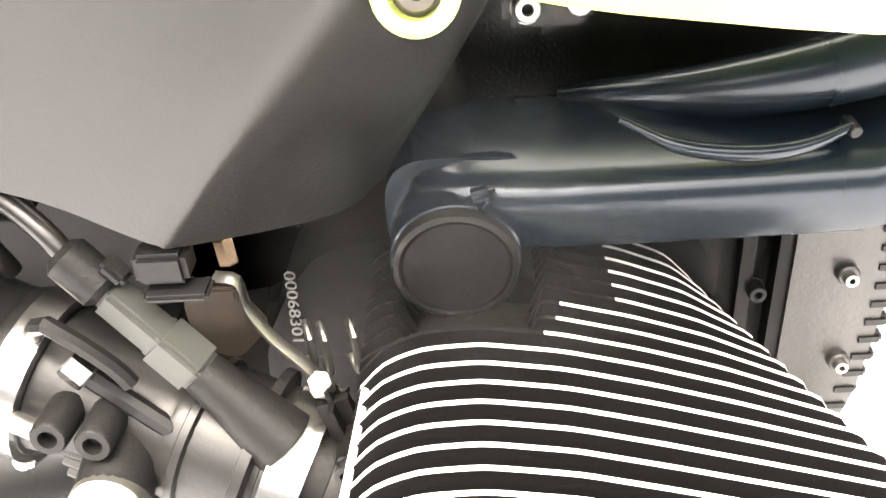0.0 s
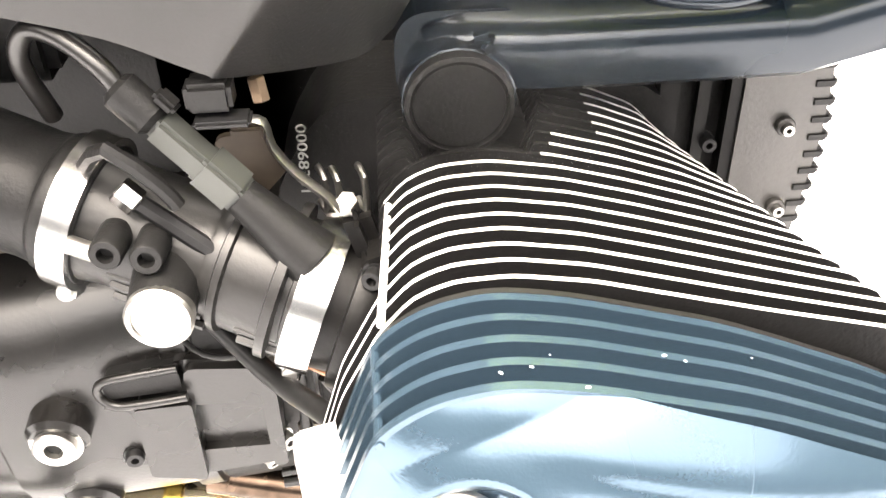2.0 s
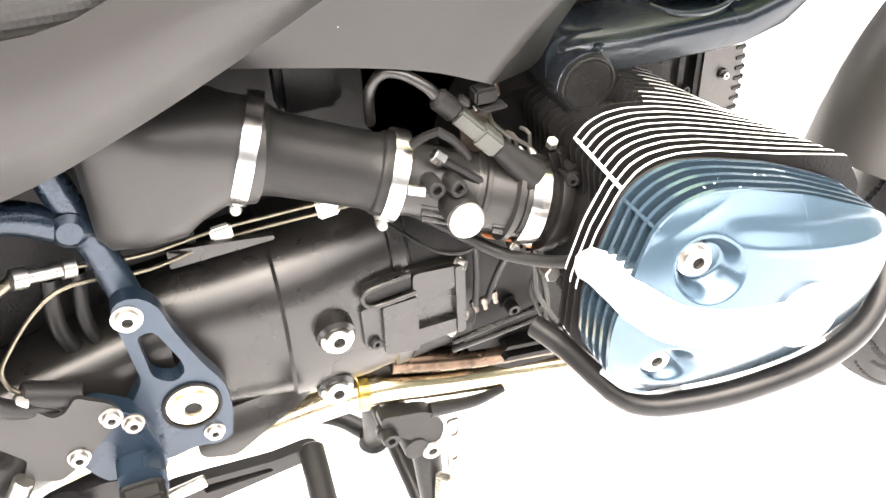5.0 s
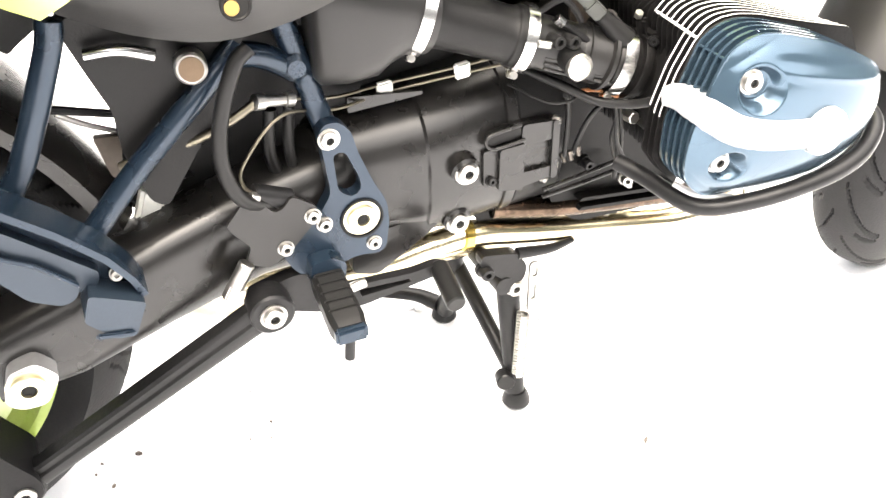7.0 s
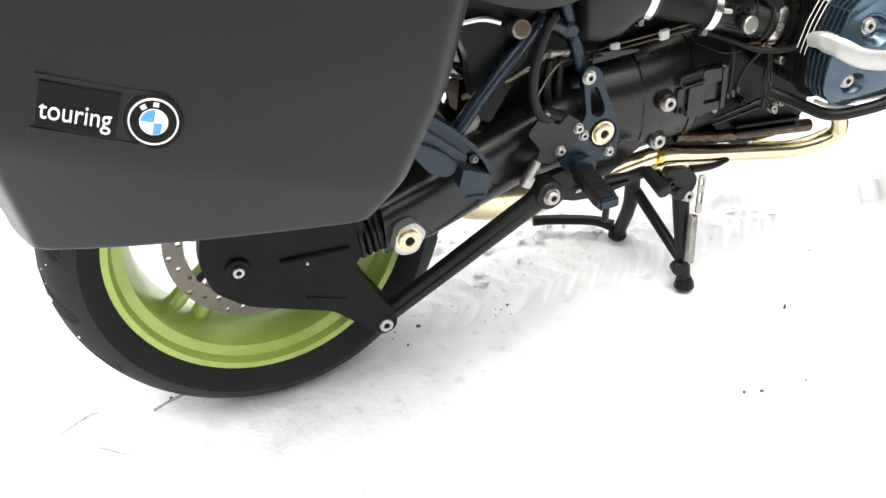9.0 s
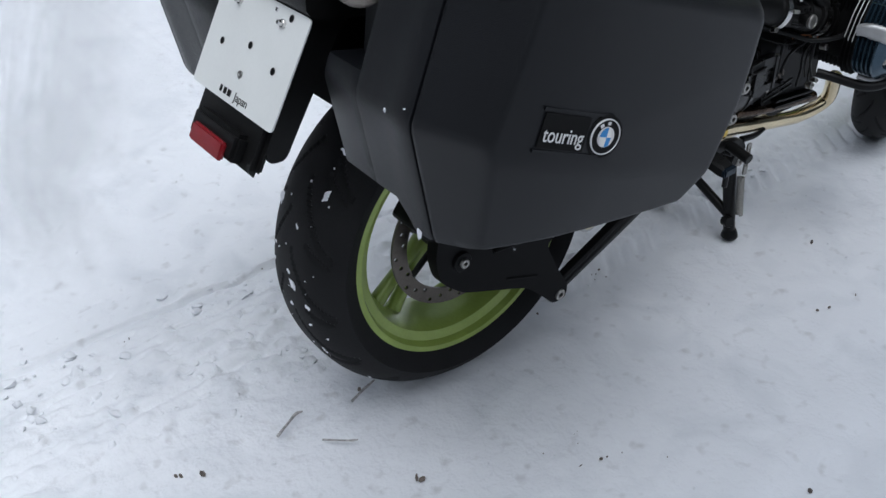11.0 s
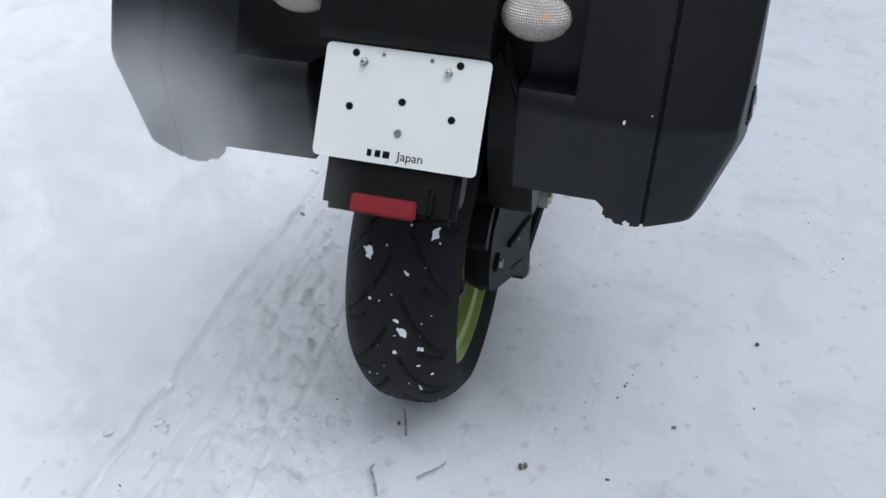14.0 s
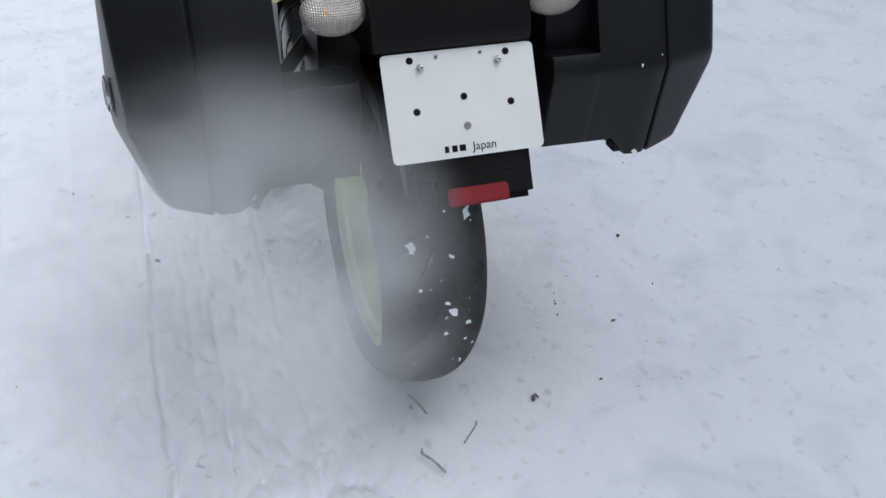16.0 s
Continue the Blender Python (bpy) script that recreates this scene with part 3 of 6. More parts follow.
# torque rod under the swing arm
a, b = Vector((0.49, -0.158, 0.341)), Vector((0.207, -0.128, 0.168))
rod_dir = (b - a).normalized()
up = Vector((0, 1, 0)).cross(rod_dir)
rings = []
for u, w, d in ((0.0, 0.017, 0.012), (0.1, 0.0155, 0.013), (0.5, 0.014, 0.014), (0.9, 0.013, 0.013), (1.0, 0.015, 0.012)):
    q = a.lerp(b, u)
    rings.append([q + up * w * s + Vector((0, d * t, 0)) for s, t in ((-1, -0.7), (-0.55, -1), (0.1, -1), (0.25, -0.75), (0.75, -0.75), (1, -0.5), (1, 0.7), (-1, 0.7))])
bm = B()
skin(bm, rings)
torque_rod = part("torque_rod", bm, M_STEEL, bike, "black torque rod")
for q, r in ((a, 0.024), (b, 0.022)):
    part("eye", rod(B(), q + Vector((0, 0.016, 0)), q - Vector((0, 0.016, 0)), r, 24), M_STEEL, torque_rod)
    bolt(torque_rod, q - Vector((0, 0.024, 0)), (0, -1, 0), 0.0115, M_ZINC, "bolt", 0.008)

# gearbox and clutch housing
rings = []
for x, hz, hy, zc in ((0.555, 0.066, 0.082, 0.408), (0.575, 0.084, 0.10, 0.41), (0.691, 0.0945, 0.1095, 0.412), (0.694, 0.0972, 0.1122, 0.412), (0.72, 0.098, 0.113, 0.413), (0.84, 0.108, 0.10, 0.425), (0.87, 0.112, 0.095, 0.43)):
    rings.append([(x, hy * math.copysign(abs(math.cos(t)) ** 0.7, math.cos(t)), zc + hz * math.copysign(abs(math.sin(t)) ** 0.75, math.sin(t))) for t in [2 * math.pi * k / 40 for k in range(40)]])
bm = B()
skin(bm, rings)
gearbox = part("gearbox", bm, M_GEAR, bike, "black cast gearbox housing", 30)
for q in ((0.731, -0.124, 0.426), (0.728, -0.107, 0.351)):
    q = Vector(q)
    part("boss", rod(B(), q + Vector((0, 0.03, 0.006)), q, 0.017, 24, 0.2), M_GEAR, gearbox)
    bolt(gearbox, q - Vector((0, 0.006, 0)), (0, -1, 0.05), 0.0115, M_ZINC, "bolt", 0.007)
starter = part("starter_body", prism(B(), rounded([(0.796, 0.466), (0.796, 0.384), (0.848, 0.388), (0.848, 0.462)], 0.006), -0.1085, -0.07, 0.003), M_GEAR, bike, "black starter motor housing")
part("starter_pad", prism(B(), rounded([(0.774, 0.441), (0.773, 0.388), (0.804, 0.383), (0.805, 0.443)], 0.003), -0.1195, -0.08, 0.002), M_GEAR, starter)
part("starter_pad", prism(B(), rounded([(0.756, 0.440), (0.757, 0.394), (0.776, 0.391), (0.776, 0.440)], 0.004), -0.1135, -0.08, 0.003), M_GEAR, starter)
part("starter_rail", prism(B(), rounded([(0.803, 0.464), (0.803, 0.437), (0.849, 0.439), (0.848, 0.461)], 0.006), -0.1145, -0.08, 0.004, 3), M_GEAR, starter)
part("starter_rail", prism(B(), rounded([(0.803, 0.402), (0.803, 0.383), (0.846, 0.389), (0.847, 0.403)], 0.003), -0.1145, -0.08, 0.003), M_GEAR, starter)
part("starter_flange", prism(B(), rounded([(0.841, 0.462), (0.842, 0.387), (0.850, 0.388), (0.850, 0.461)], 0.003), -0.1165, -0.07, 0.002), M_GEAR, starter)
# floor in matt black, to put the slot's inner shade into its colour
part("slot_floor", prism(B(), rounded([(0.760, 0.460), (0.760, 0.446), (0.801, 0.450), (0.801, 0.464)], 0.004), -0.1150, -0.08, 0.001), M_TRIM, starter)
part("slot_lip", tube(B(), [(0.801, -0.1145, 0.4655), (0.768, -0.1155, 0.4615), (0.7585, -0.1155, 0.457), (0.758, -0.1165, 0.450), (0.765, -0.1180, 0.4445), (0.778, -0.1190, 0.4452), (0.804, -0.1190, 0.4485)], 0.0024, 10), M_GEAR, starter)
for q in ((0.851, -0.113, 0.458), (0.8515, -0.112, 0.400)):
    bolt(starter, q, (0.65, -0.75, 0), 0.0052, M_ZINC, "bolt", 0.008)
bolt(starter, (0.840, -0.110, 0.381), (0.5, -0.85, -0.3), 0.004, M_ZINC, "bolt", 0.006)
bolt(starter, (0.766, -0.118, 0.401), (0.2, -1, 0), 0.0052, M_STEEL, "bolt", 0.006)
# second band: matt black, laid over the housing's front end that lies in shade
for x0, x1, grow, m in ((0.789, 0.805, 0.0028, M_GEAR), (0.806, 0.868, 0.0012, M_TRIM)):
    rings = []
    for x, w in ((x0, 0.0), (x0 + 0.0015, grow), (x1 - 0.0015, grow), (x1, 0.0)):
        u = (x - 0.72) / 0.12
        hz, hy, zc = 0.098 + 0.010 * u + w, 0.113 - 0.013 * u + w, 0.413 + 0.012 * u
        rings.append([(x, hy * math.copysign(abs(math.cos(t)) ** 0.7, math.cos(t)), zc + hz * math.copysign(abs(math.sin(t)) ** 0.75, math.sin(t))) for t in [2 * math.pi * k / 40 for k in range(40)]])
    bm = B()
    skin(bm, rings)
    part("housing_band", bm, m, gearbox, "", 30)
part("web", prism(B(), rounded([(0.60, 0.355), (0.60, 0.31), (0.63, 0.30), (0.70, 0.345), (0.72, 0.37)], 0.008), -0.10, -0.085, 0.003), M_GEAR, gearbox)
part("top_rib", prism(B(), rounded([(0.615, 0.518), (0.615, 0.50), (0.70, 0.505), (0.70, 0.509)], 0.002), -0.075, -0.068, 0.001), M_GEAR, gearbox)

# crankcase behind and below the cylinder
bm = prism(B(), rounded([(0.86, 0.55), (0.86, 0.33), (0.90, 0.29), (1.03, 0.285), (1.06, 0.33), (1.062, 0.56), (1.05, 0.60), (0.89, 0.60)], 0.02), -0.085, 0.10, 0.01, 3)
crankcase = part("crankcase", bm, M_ENGINE, bike, "black engine crankcase")
for k in range(2):
    part("sump_fin", prism(B(), rounded([(0.90, 0.335 - k * 0.014), (0.895, 0.331 - k * 0.014), (1.03, 0.316 - k * 0.014), (1.04, 0.32 - k * 0.014)], 0.002), -0.10, 0.08, 0.001), M_ENGINE, crankcase)
part("sump", prism(B(), rounded([(0.76, 0.37), (0.765, 0.325), (0.79, 0.292), (0.98, 0.282), (1.05, 0.29), (1.05, 0.37)], 0.015), -0.062, 0.06, 0.006), M_ENGINE, crankcase)
bolt(crankcase, (0.905, -0.100, 0.3795), (0, -1, 0), 0.0065, M_STEEL, "plug", 0.014)
for z0, z1 in ((0.362, 0.378), (0.352, 0.364)):
    part("sump_rib", tube(B(), [(0.842, -0.100, z0), (0.89, -0.101, z0 + (z1 - z0) * 0.5), (0.940, -0.100, z1)], 0.0028, 8, 2), M_GEAR, crankcase)
for q, d in (((0.862, -0.110, 0.404), (0.2, -0.4, -1)), ((0.870, -0.112, 0.406), (0.1, -0.3, -1)), ((0.880, -0.112, 0.410), (0.15, -0.3, -1))):
    d = Vector(d).normalized()
    part("cable_ferrule", lathe(B(), Vector(q) - d * 0.009, d, [(0, 0.0025), (0.001, 0.0038), (0.006, 0.0038), (0.007, 0.0026), (0.012, 0.0026), (0.013, 0.001)], 10), M_DISC, crankcase)
for q, r in (((0.918, -0.162, 0.389), 0.0062), ((0.932, -0.162, 0.396), 0.005), ((0.924, -0.158, 0.380), 0.0035)):
    bolt(crankcase, q, (-0.3, -1, 0.2), r, M_ZINC, "stud_nut", 0.014)
# front engine cover with its ribbed rubber edge
cover = part("front_cover", prism(B(), rounded([(1.096, 0.618), (1.096, 0.425), (1.118, 0.44), (1.134, 0.50), (1.139, 0.56), (1.137, 0.618)], 0.008), -0.076, 0.06, 0.004), M_FRONT, bike, "grey cast front engine cover")
part("cover_step", prism(B(), rounded([(1.092, 0.615), (1.092, 0.44), (1.102, 0.445), (1.104, 0.615)], 0.003), -0.082, -0.05, 0.002), M_FRONT, cover)
for q in ((1.118, -0.08, 0.568), (1.122, -0.08, 0.519)):
    part("bolt_boss", rod(B(), (q[0], -0.06, q[2]), q, 0.0050, 14), M_FRONT, cover)
    bolt(cover, (q[0], -0.083, q[2]), (0, -1, 0.1), 0.0032, M_ZINC, "cover_bolt", 0.006)
part("edge_band", tube(B(), [(1.1345 - 0.00022 * (k - 9) ** 2, -0.068, 0.463 + k * 0.0105) for k in range(0, 16, 3)], 0.0075, 10, 3), M_HOSE, cover)
for k in range(15):
    z = 0.47 + k * 0.010
    part("rib", block(B(), (1.1365 - 0.00022 * (k - 9) ** 2, -0.069, z), (0.0125, 0.0165, 0.0062), bevel=0.0016), M_HOSE, cover)
part("crankcase_side", prism(B(), rounded([(1.04, 0.632), (1.04, 0.46), (1.098, 0.45), (1.098, 0.632)], 0.006), -0.07, 0.0, 0.004), M_FINBLACK, crankcase)
for x, w, y in ((1.052, 0.010, -0.077), (1.072, 0.006, -0.075), (1.086, 0.008, -0.080)):
    part("case_rib", prism(B(), rounded([(x, 0.628), (x, 0.47), (x + w, 0.468), (x + w, 0.628)], 0.002), y, -0.06, 0.002), M_ENGINE, crankcase)
bolt(crankcase, (1.066, -0.079, 0.606), (0, -1, 0.1), 0.0045, M_STEEL, "bolt", 0.010)
bolt(crankcase, (1.080, -0.079, 0.560), (0, -1, 0.1), 0.0040, M_STEEL, "bolt", 0.010)

# cylinder: thin black fins with bare machined edges
F_OUT = [(0.898, 0.566), (0.885, 0.525), (0.882, 0.475), (0.905, 0.445), (1.05, 0.437), (1.085, 0.46), (1.092, 0.545), (1.080, 0.577), (1.041, 0.593),
         (1.012, 0.603), (0.984, 0.611), (0.957, 0.6155), (0.938, 0.6145), (0.925, 0.609), (0.913, 0.595)]
FC = (0.985, 0.52)


def grown(outline, s, c=FC, dx=0.0):
    return [(c[0] + (x - c[0]) * s + dx, c[1] + (z - c[1]) * s) for x, z in outline]


def fin_outline(y):
    """The fins shorten at the front towards the crankcase; the inner ones are notched round the arm's pivot."""
    xf = 1.067 + (abs(y) - 0.12) * 0.50
    pts = [(x if x < 1.03 else 1.03 + (x - 1.03) * (xf - 1.03) / 0.062, z) for x, z in F_OUT]
    if y > -0.222:
        pts = [(max(x, 0.917), z) if z < 0.58 else (x, z) for x, z in pts]
    if y > -0.16:
        k = (y + 0.16) / 0.0090
        pts = pts[:11] + [(0.976 + 0.002 * k, 0.612), (0.972, 0.585), (0.936, 0.582), (0.927, 0.604)] + pts[14:]
    return pts


core = part("cylinder", prism(B(), rounded(grown(F_OUT, 0.80), 0.02), -0.25, -0.03, 0.002), M_FINBLACK, bike, "black finned cylinder and head")
for k in range(18):
    y = -0.245 + 0.0090 * k
    bm = B()
    prism(bm, rounded(fin_outline(y), 0.005, 2), y - 0.001, y + 0.001)
    ob = part("fin", bm, M_FINBLACK, core, "", 60)
    ob.data.materials.append(M_FIN)
    # inner fins: pale edges only where light falls, dim ends kept black
    for f in ob.data.polygons:
        bare = f.center.z > 0.5965 and f.center.x > (0.90 if k < 3 else 0.9165) and (f.normal.z > 0.35 and f.center.x > 0.979 + 0.006 * (k - 9) if k > 8 else True)
        if abs(f.normal.y) < 0.5 and (bare or (f.center.z > 0.56 and f.center.x > 1.0) or (k < 3 and f.center.x < 0.93 and f.center.z > 0.5 + 0.012 * k)):
            f.material_index = 1
part("fin_rib", rod(B(), (0.9180, -0.174, 0.5983), (0.9138, -0.2465, 0.5990), 0.0014, 8), M_FIN, core, "bare corner rib")

# valve cover: a ribbed skirt and a domed face with bolt pockets
V_OUT = [(0.896, 0.558), (0.885, 0.525), (0.885, 0.475), (0.912, 0.447), (1.05, 0.439), (1.095, 0.455), (1.118, 0.485), (1.122, 0.525), (1.108, 0.555), (1.084, 0.570),
         (1.047, 0.587), (1.026, 0.596), (0.973, 0.612), (0.948, 0.616), (0.927, 0.611), (0.911, 0.599)]
VC = (1.0, 0.522)
POCKETS = ((0.942, 0.5705, 0.0225), (0.921, 0.491, 0.018))


def v_ring(s, y, r=0.018):
    return [(x, y, z) for x, z in rounded(grown(V_OUT, s, VC), r * s, 5)]


def step(a, b, v):
    u = max(0.0, min(1.0, (v - a) / (b - a)))
    return u * u * (3 - 2 * u)


def face_depth(x, z, s):
    """How far out (negative y) the cover's face stands; s is 1 at the rim and 0 in the middle."""
    g = ((x - 1.0) / 0.125) ** 2 + ((z - 0.525) / 0.088) ** 2
    y = -0.2935 - 0.017 * (1 - s ** 6) - 0.020 * max(0.0, 1 - g)
    # a narrow ridge runs forward from the upper pocket, with a hollow above it
    d = z - (0.586 - 0.24 * (x - 0.955))
    f = step(0.945, 0.985, x) * step(1.0, 0.9, s)
    y -= f * (0.0032 * math.exp(-(d / 0.005) ** 2) - 0.002 * math.exp(-((d - 0.010) / 0.005) ** 2))
    # drawn-in flanks above and below the plug strip
    for px, pz, pr in POCKETS:
        q = math.hypot(x - px, z - pz)
        w = 1 - step(pr - 0.009, pr + 0.002, q)
        y = y * (1 - w) + max(y, (-0.3055 if pz > 0.53 else -0.3015) - 0.10 * (x - px)) * w
    return y


bm = B()
skin(bm, [v_ring(0.89, -0.247), v_ring(0.885, -0.292), v_ring(0.985, -0.2925), v_ring(0.998, -0.2935)])
valve_cover = part("valve_cover", bm, M_COVER, bike, "blue grey ribbed valve cover", 45)
spots = [(x, 0, z) for x, z in rounded(V_OUT, 0.018, 5)]
rim = smooth_path(spots[-2:] + spots + spots[:3], 7)[14:14 + 7 * len(spots)]
rings = []
for k in range(131):
    s = max(0.01, 1 - k / 130)
    ring = []
    for q in rim:
        x, z = VC[0] + (q.x - VC[0]) * s, VC[1] + (q.z - VC[1]) * s
        ring.append((x, face_depth(x, z, s), z))
    rings.append(ring)
bm = B()
skin(bm, rings, caps=False)
part("cover_face", bm, M_COVER, valve_cover, "domed cover face with bolt pockets", 180)
part("gasket", prism(B(), rounded(grown(V_OUT, 0.985, VC), 0.018, 5), -0.2510, -0.2485), M_ALLOY, valve_cover)
for y in (-0.2545, -0.2643, -0.2741, -0.2839, -0.2937):
    part("fin", prism(B(), rounded(V_OUT, 0.018, 5), y - 0.0016, y + 0.0016, 0.0012, 2), M_COVER, valve_cover)
part("corner_rib", rod(B(), (0.9115, -0.253, 0.5955), (0.9125, -0.296, 0.596), 0.0016, 8), M_COVER, valve_cover)
for q, tilt in (((0.933, -0.3145, 0.577), 0.1), ((0.914, -0.3115, 0.495), 0.0)):
    bolt(valve_cover, q, (-0.1, -1, tilt), 0.0098, M_ZINC, "bolt", 0.007)
# silver spark plug cover strip, ending in a round boss


def face_at(x, z):
    """The face's y at a spot, its reach found along the spoke from the middle."""
    a = math.atan2(z - VC[1], x - VC[0])
    edge = min(rim, key=lambda q: abs(math.remainder(math.atan2(q.z - VC[1], q.x - VC[0]) - a, 2 * math.pi)))
    s = math.hypot(x - VC[0], z - VC[1]) / math.hypot(edge.x - VC[0], edge.z - VC[1])
    return face_depth(x, z, min(1.0, s))


path = smooth_path([(0.884, -0.250, 0.545), (0.889, -0.272, 0.549), (0.900, -0.293, 0.545), (0.917, -0.309, 0.535), (0.942, -0.322, 0.528), (0.972, -0.330, 0.523), (1.012, -0.334, 0.519)], 7)
path = [Vector((q.x, min(q.y, face_at(q.x, q.z) - 0.0015), q.z)) if q.x > 0.893 else q for q in path]
rings = []
for i, q in enumerate(path):
    u = i / (len(path) - 1)
    t = (path[min(i + 1, len(path) - 1)] - path[max(i - 1, 0)]).normalized()
    o = Vector((-0.75 * (1 - step(0.1, 0.75, u)), -1, 0.12)).normalized()
    w = t.cross(o).normalized()
    o = w.cross(t).normalized()
    hw = 0.0150 * (0.66 + 0.34 * step(0, 0.28, u))
    rings.append([q + w * a * hw + o * b for a, b in ((1, -0.012), (1, 0.0005), (0.86, 0.0032), (0.4, 0.0046), (-0.4, 0.0046), (-0.86, 0.0032), (-1, 0.0005), (-1, -0.012))])
bm = B()
skin(bm, rings)
plug_cover = part("spark_plug_cover", bm, M_SILVER, bike, "silver spark plug cover strip", 50)
part("cover_boss", lathe(B(), (1.016, -0.322, 0.5185), (0.02, -1, 0.02), [(0, 0.0255), (0.0145, 0.0245), (0.0175, 0.0215), (0.0188, 0.008), (0.0188, 0.002)], 36), M_SILVER, plug_cover)
part("cover_lip", tube(B(), [(0.903, -0.262, 0.447), (0.915, -0.285, 0.444), (0.95, -0.298, 0.440)], 0.0035, 8), M_SILVER, valve_cover, "silver rod along the cover's lower edge")

# guard bar under the cylinder
guard = part("guard_bar", tube(B(), [(0.884, -0.185, 0.436), (0.897, -0.215, 0.432), (0.906, -0.25, 0.429), (0.913, -0.275, 0.428), (0.923, -0.291, 0.430), (0.945, -0.304, 0.4345), (0.99, -0.320, 0.446), (1.055, -0.325, 0.459), (1.105, -0.312, 0.472), (1.135, -0.28, 0.488), (1.14, -0.20, 0.49), (1.12, -0.09, 0.46)], 0.0096, 14), M_STEEL, bike, "black tubular cylinder guard")

# ---------------------------------------------------------------- front suspension arm and frame
rings = []
for x, z, y, w in ((0.926, 0.638, 0.012, 0.5), (0.938, 0.640, 0.004, 0.85), (0.955, 0.641, 0.0, 0.97), (0.985, 0.640, 0.0, 1.0), (1.05, 0.6405, 0.0, 1.0), (1.10, 0.640, 0.002, 1.0), (1.14, 0.648, 0.006, 1.0), (1.17, 0.664, 0.012, 1.0), (1.22, 0.70, 0.02, 1.05), (1.30, 0.76, 0.03, 1.1)):
    rings.append([(x, y - 0.09 + (b + 0.09) * w, z + c * w) for b, c in ((-0.108, -0.0245), (-0.1190, -0.0240), (-0.1235, -0.0205), (-0.1248, -0.0150), (-0.1248, -0.0050), (-0.1236, 0.0000), (-0.1205, 0.0040), (-0.114, 0.0070), (-0.100, 0.0105), (-0.078, 0.0150), (-0.06, 0.012), (-0.06, -0.018), (-0.07, -0.0245))])
bm = B()
skin(bm, [[Vector(v) for v in r] for r in rings])
arm = part("suspension_arm", bm, M_BLUE_SHADE, bike, "dark blue front suspension arm", 30)
part("pivot_eye", lathe(B(), (0.950, -0.128, 0.617), (0, 1, 0.05), [(0, 0.0215), (0.002, 0.0245), (0.05, 0.026), (0.06, 0.024)], 40), M_BLUE_SHADE, arm)
part("pivot_shoulder", prism(B(), rounded([(0.924, 0.650), (0.924, 0.61), (0.95, 0.60), (0.975, 0.61), (0.985, 0.650)], 0.024, 6), -0.108, -0.06, 0.016, 5), M_BLUE_SHADE, arm)
part("pivot_boss", prism(B(), rounded([(0.94, 0.612), (0.935, 0.58), (0.978, 0.58), (0.980, 0.606)], 0.006), -0.124, -0.05, 0.003), M_FINBLACK, arm)
part("pivot_cap", lathe(B(), (0.950, -0.129, 0.617), (0, 1, 0.05), [(-0.002, 0.002), (-0.002, 0.0195), (0.0, 0.0205), (-0.003, 0.0212), (-0.0022, 0.0232), (0.004, 0.0238)], 44), M_TRIM, arm, "round black pivot cap")
part("arm_lug", block(B(), (0.960, -0.124, 0.643), (0.011, 0.008, 0.006), Matrix.Rotation(radians(-15), 3, "Y"), 0.0025), M_BLUE_SHADE, arm)
part("lug_pin", rod(B(), (0.958, -0.122, 0.642), (0.9625, -0.1285, 0.6405), 0.0027, 10), M_BLUE_SHADE, arm)
part("arm_web", tube(B(), [(1.010, -0.112, 0.664), (1.03, -0.119, 0.656), (1.055, -0.12, 0.6525), (1.075, -0.117, 0.653), (1.093, -0.11, 0.656)], [0.0015, 0.003, 0.0035, 0.003, 0.002], 10), M_BLUE_SHADE, arm)
part("web_screw", rod(B(), (1.092, -0.105, 0.656), (1.093, -0.114, 0.655), 0.0024, 10), M_STEEL, arm)
frame_tube = part("frame_tube", tube(B(), [(0.995, -0.062, 0.650), (1.06, -0.090, 0.664), (1.12, -0.09, 0.676), (1.19, -0.085, 0.694), (1.30, -0.07, 0.73)], [0.006, 0.012, 0.015, 0.017, 0.018], 18, flat=0.8), M_BLUE_SHADE, bike, "dark blue front frame tube")
part("frame_stay", tube(B(), [(0.96, -0.05, 0.60), (0.94, -0.055, 0.66), (0.93, -0.06, 0.74)], 0.016, 14), M_TRIM, bike)
# black sheets added to stand for the dark depth behind tank and intake
part("inner_shroud", prism(B(), rounded([(0.80, 0.80), (0.80, 0.55), (0.88, 0.50), (0.95, 0.60), (1.18, 0.66), (1.36, 0.80)], 0.02), -0.02, 0.01, 0.004), M_TRIM, bike, "black filler sheet behind the tank")
part("inner_panel", prism(B(), rounded([(0.555, 0.80), (0.555, 0.52), (0.62, 0.49), (0.90, 0.49), (0.93, 0.56), (0.93, 0.80)], 0.02), -0.02, 0.02, 0.006), M_TRIM, bike, "black filler sheet behind the intake")
part("inner_panel", prism(B(), rounded([(0.365, 0.68), (0.385, 0.60), (0.395, 0.55), (0.42, 0.47), (0.44, 0.41), (0.64, 0.41), (0.64, 0.68)], 0.02), -0.045, 0.05, 0.006), M_TRIM, bike)
part("control_unit", block(B(), (0.745, -0.06, 0.645), (0.05, 0.03, 0.07), bevel=0.006), M_TRIM, bike, "black electronic unit")
for k, (x, z) in enumerate(((0.99, 0.70), (1.02, 0.71), (0.965, 0.715))):
    part("shroud_bracket", block(B(), (x, -0.045, z), (0.016, 0.03, 0.05), bevel=0.006), M_TRIM, bike)

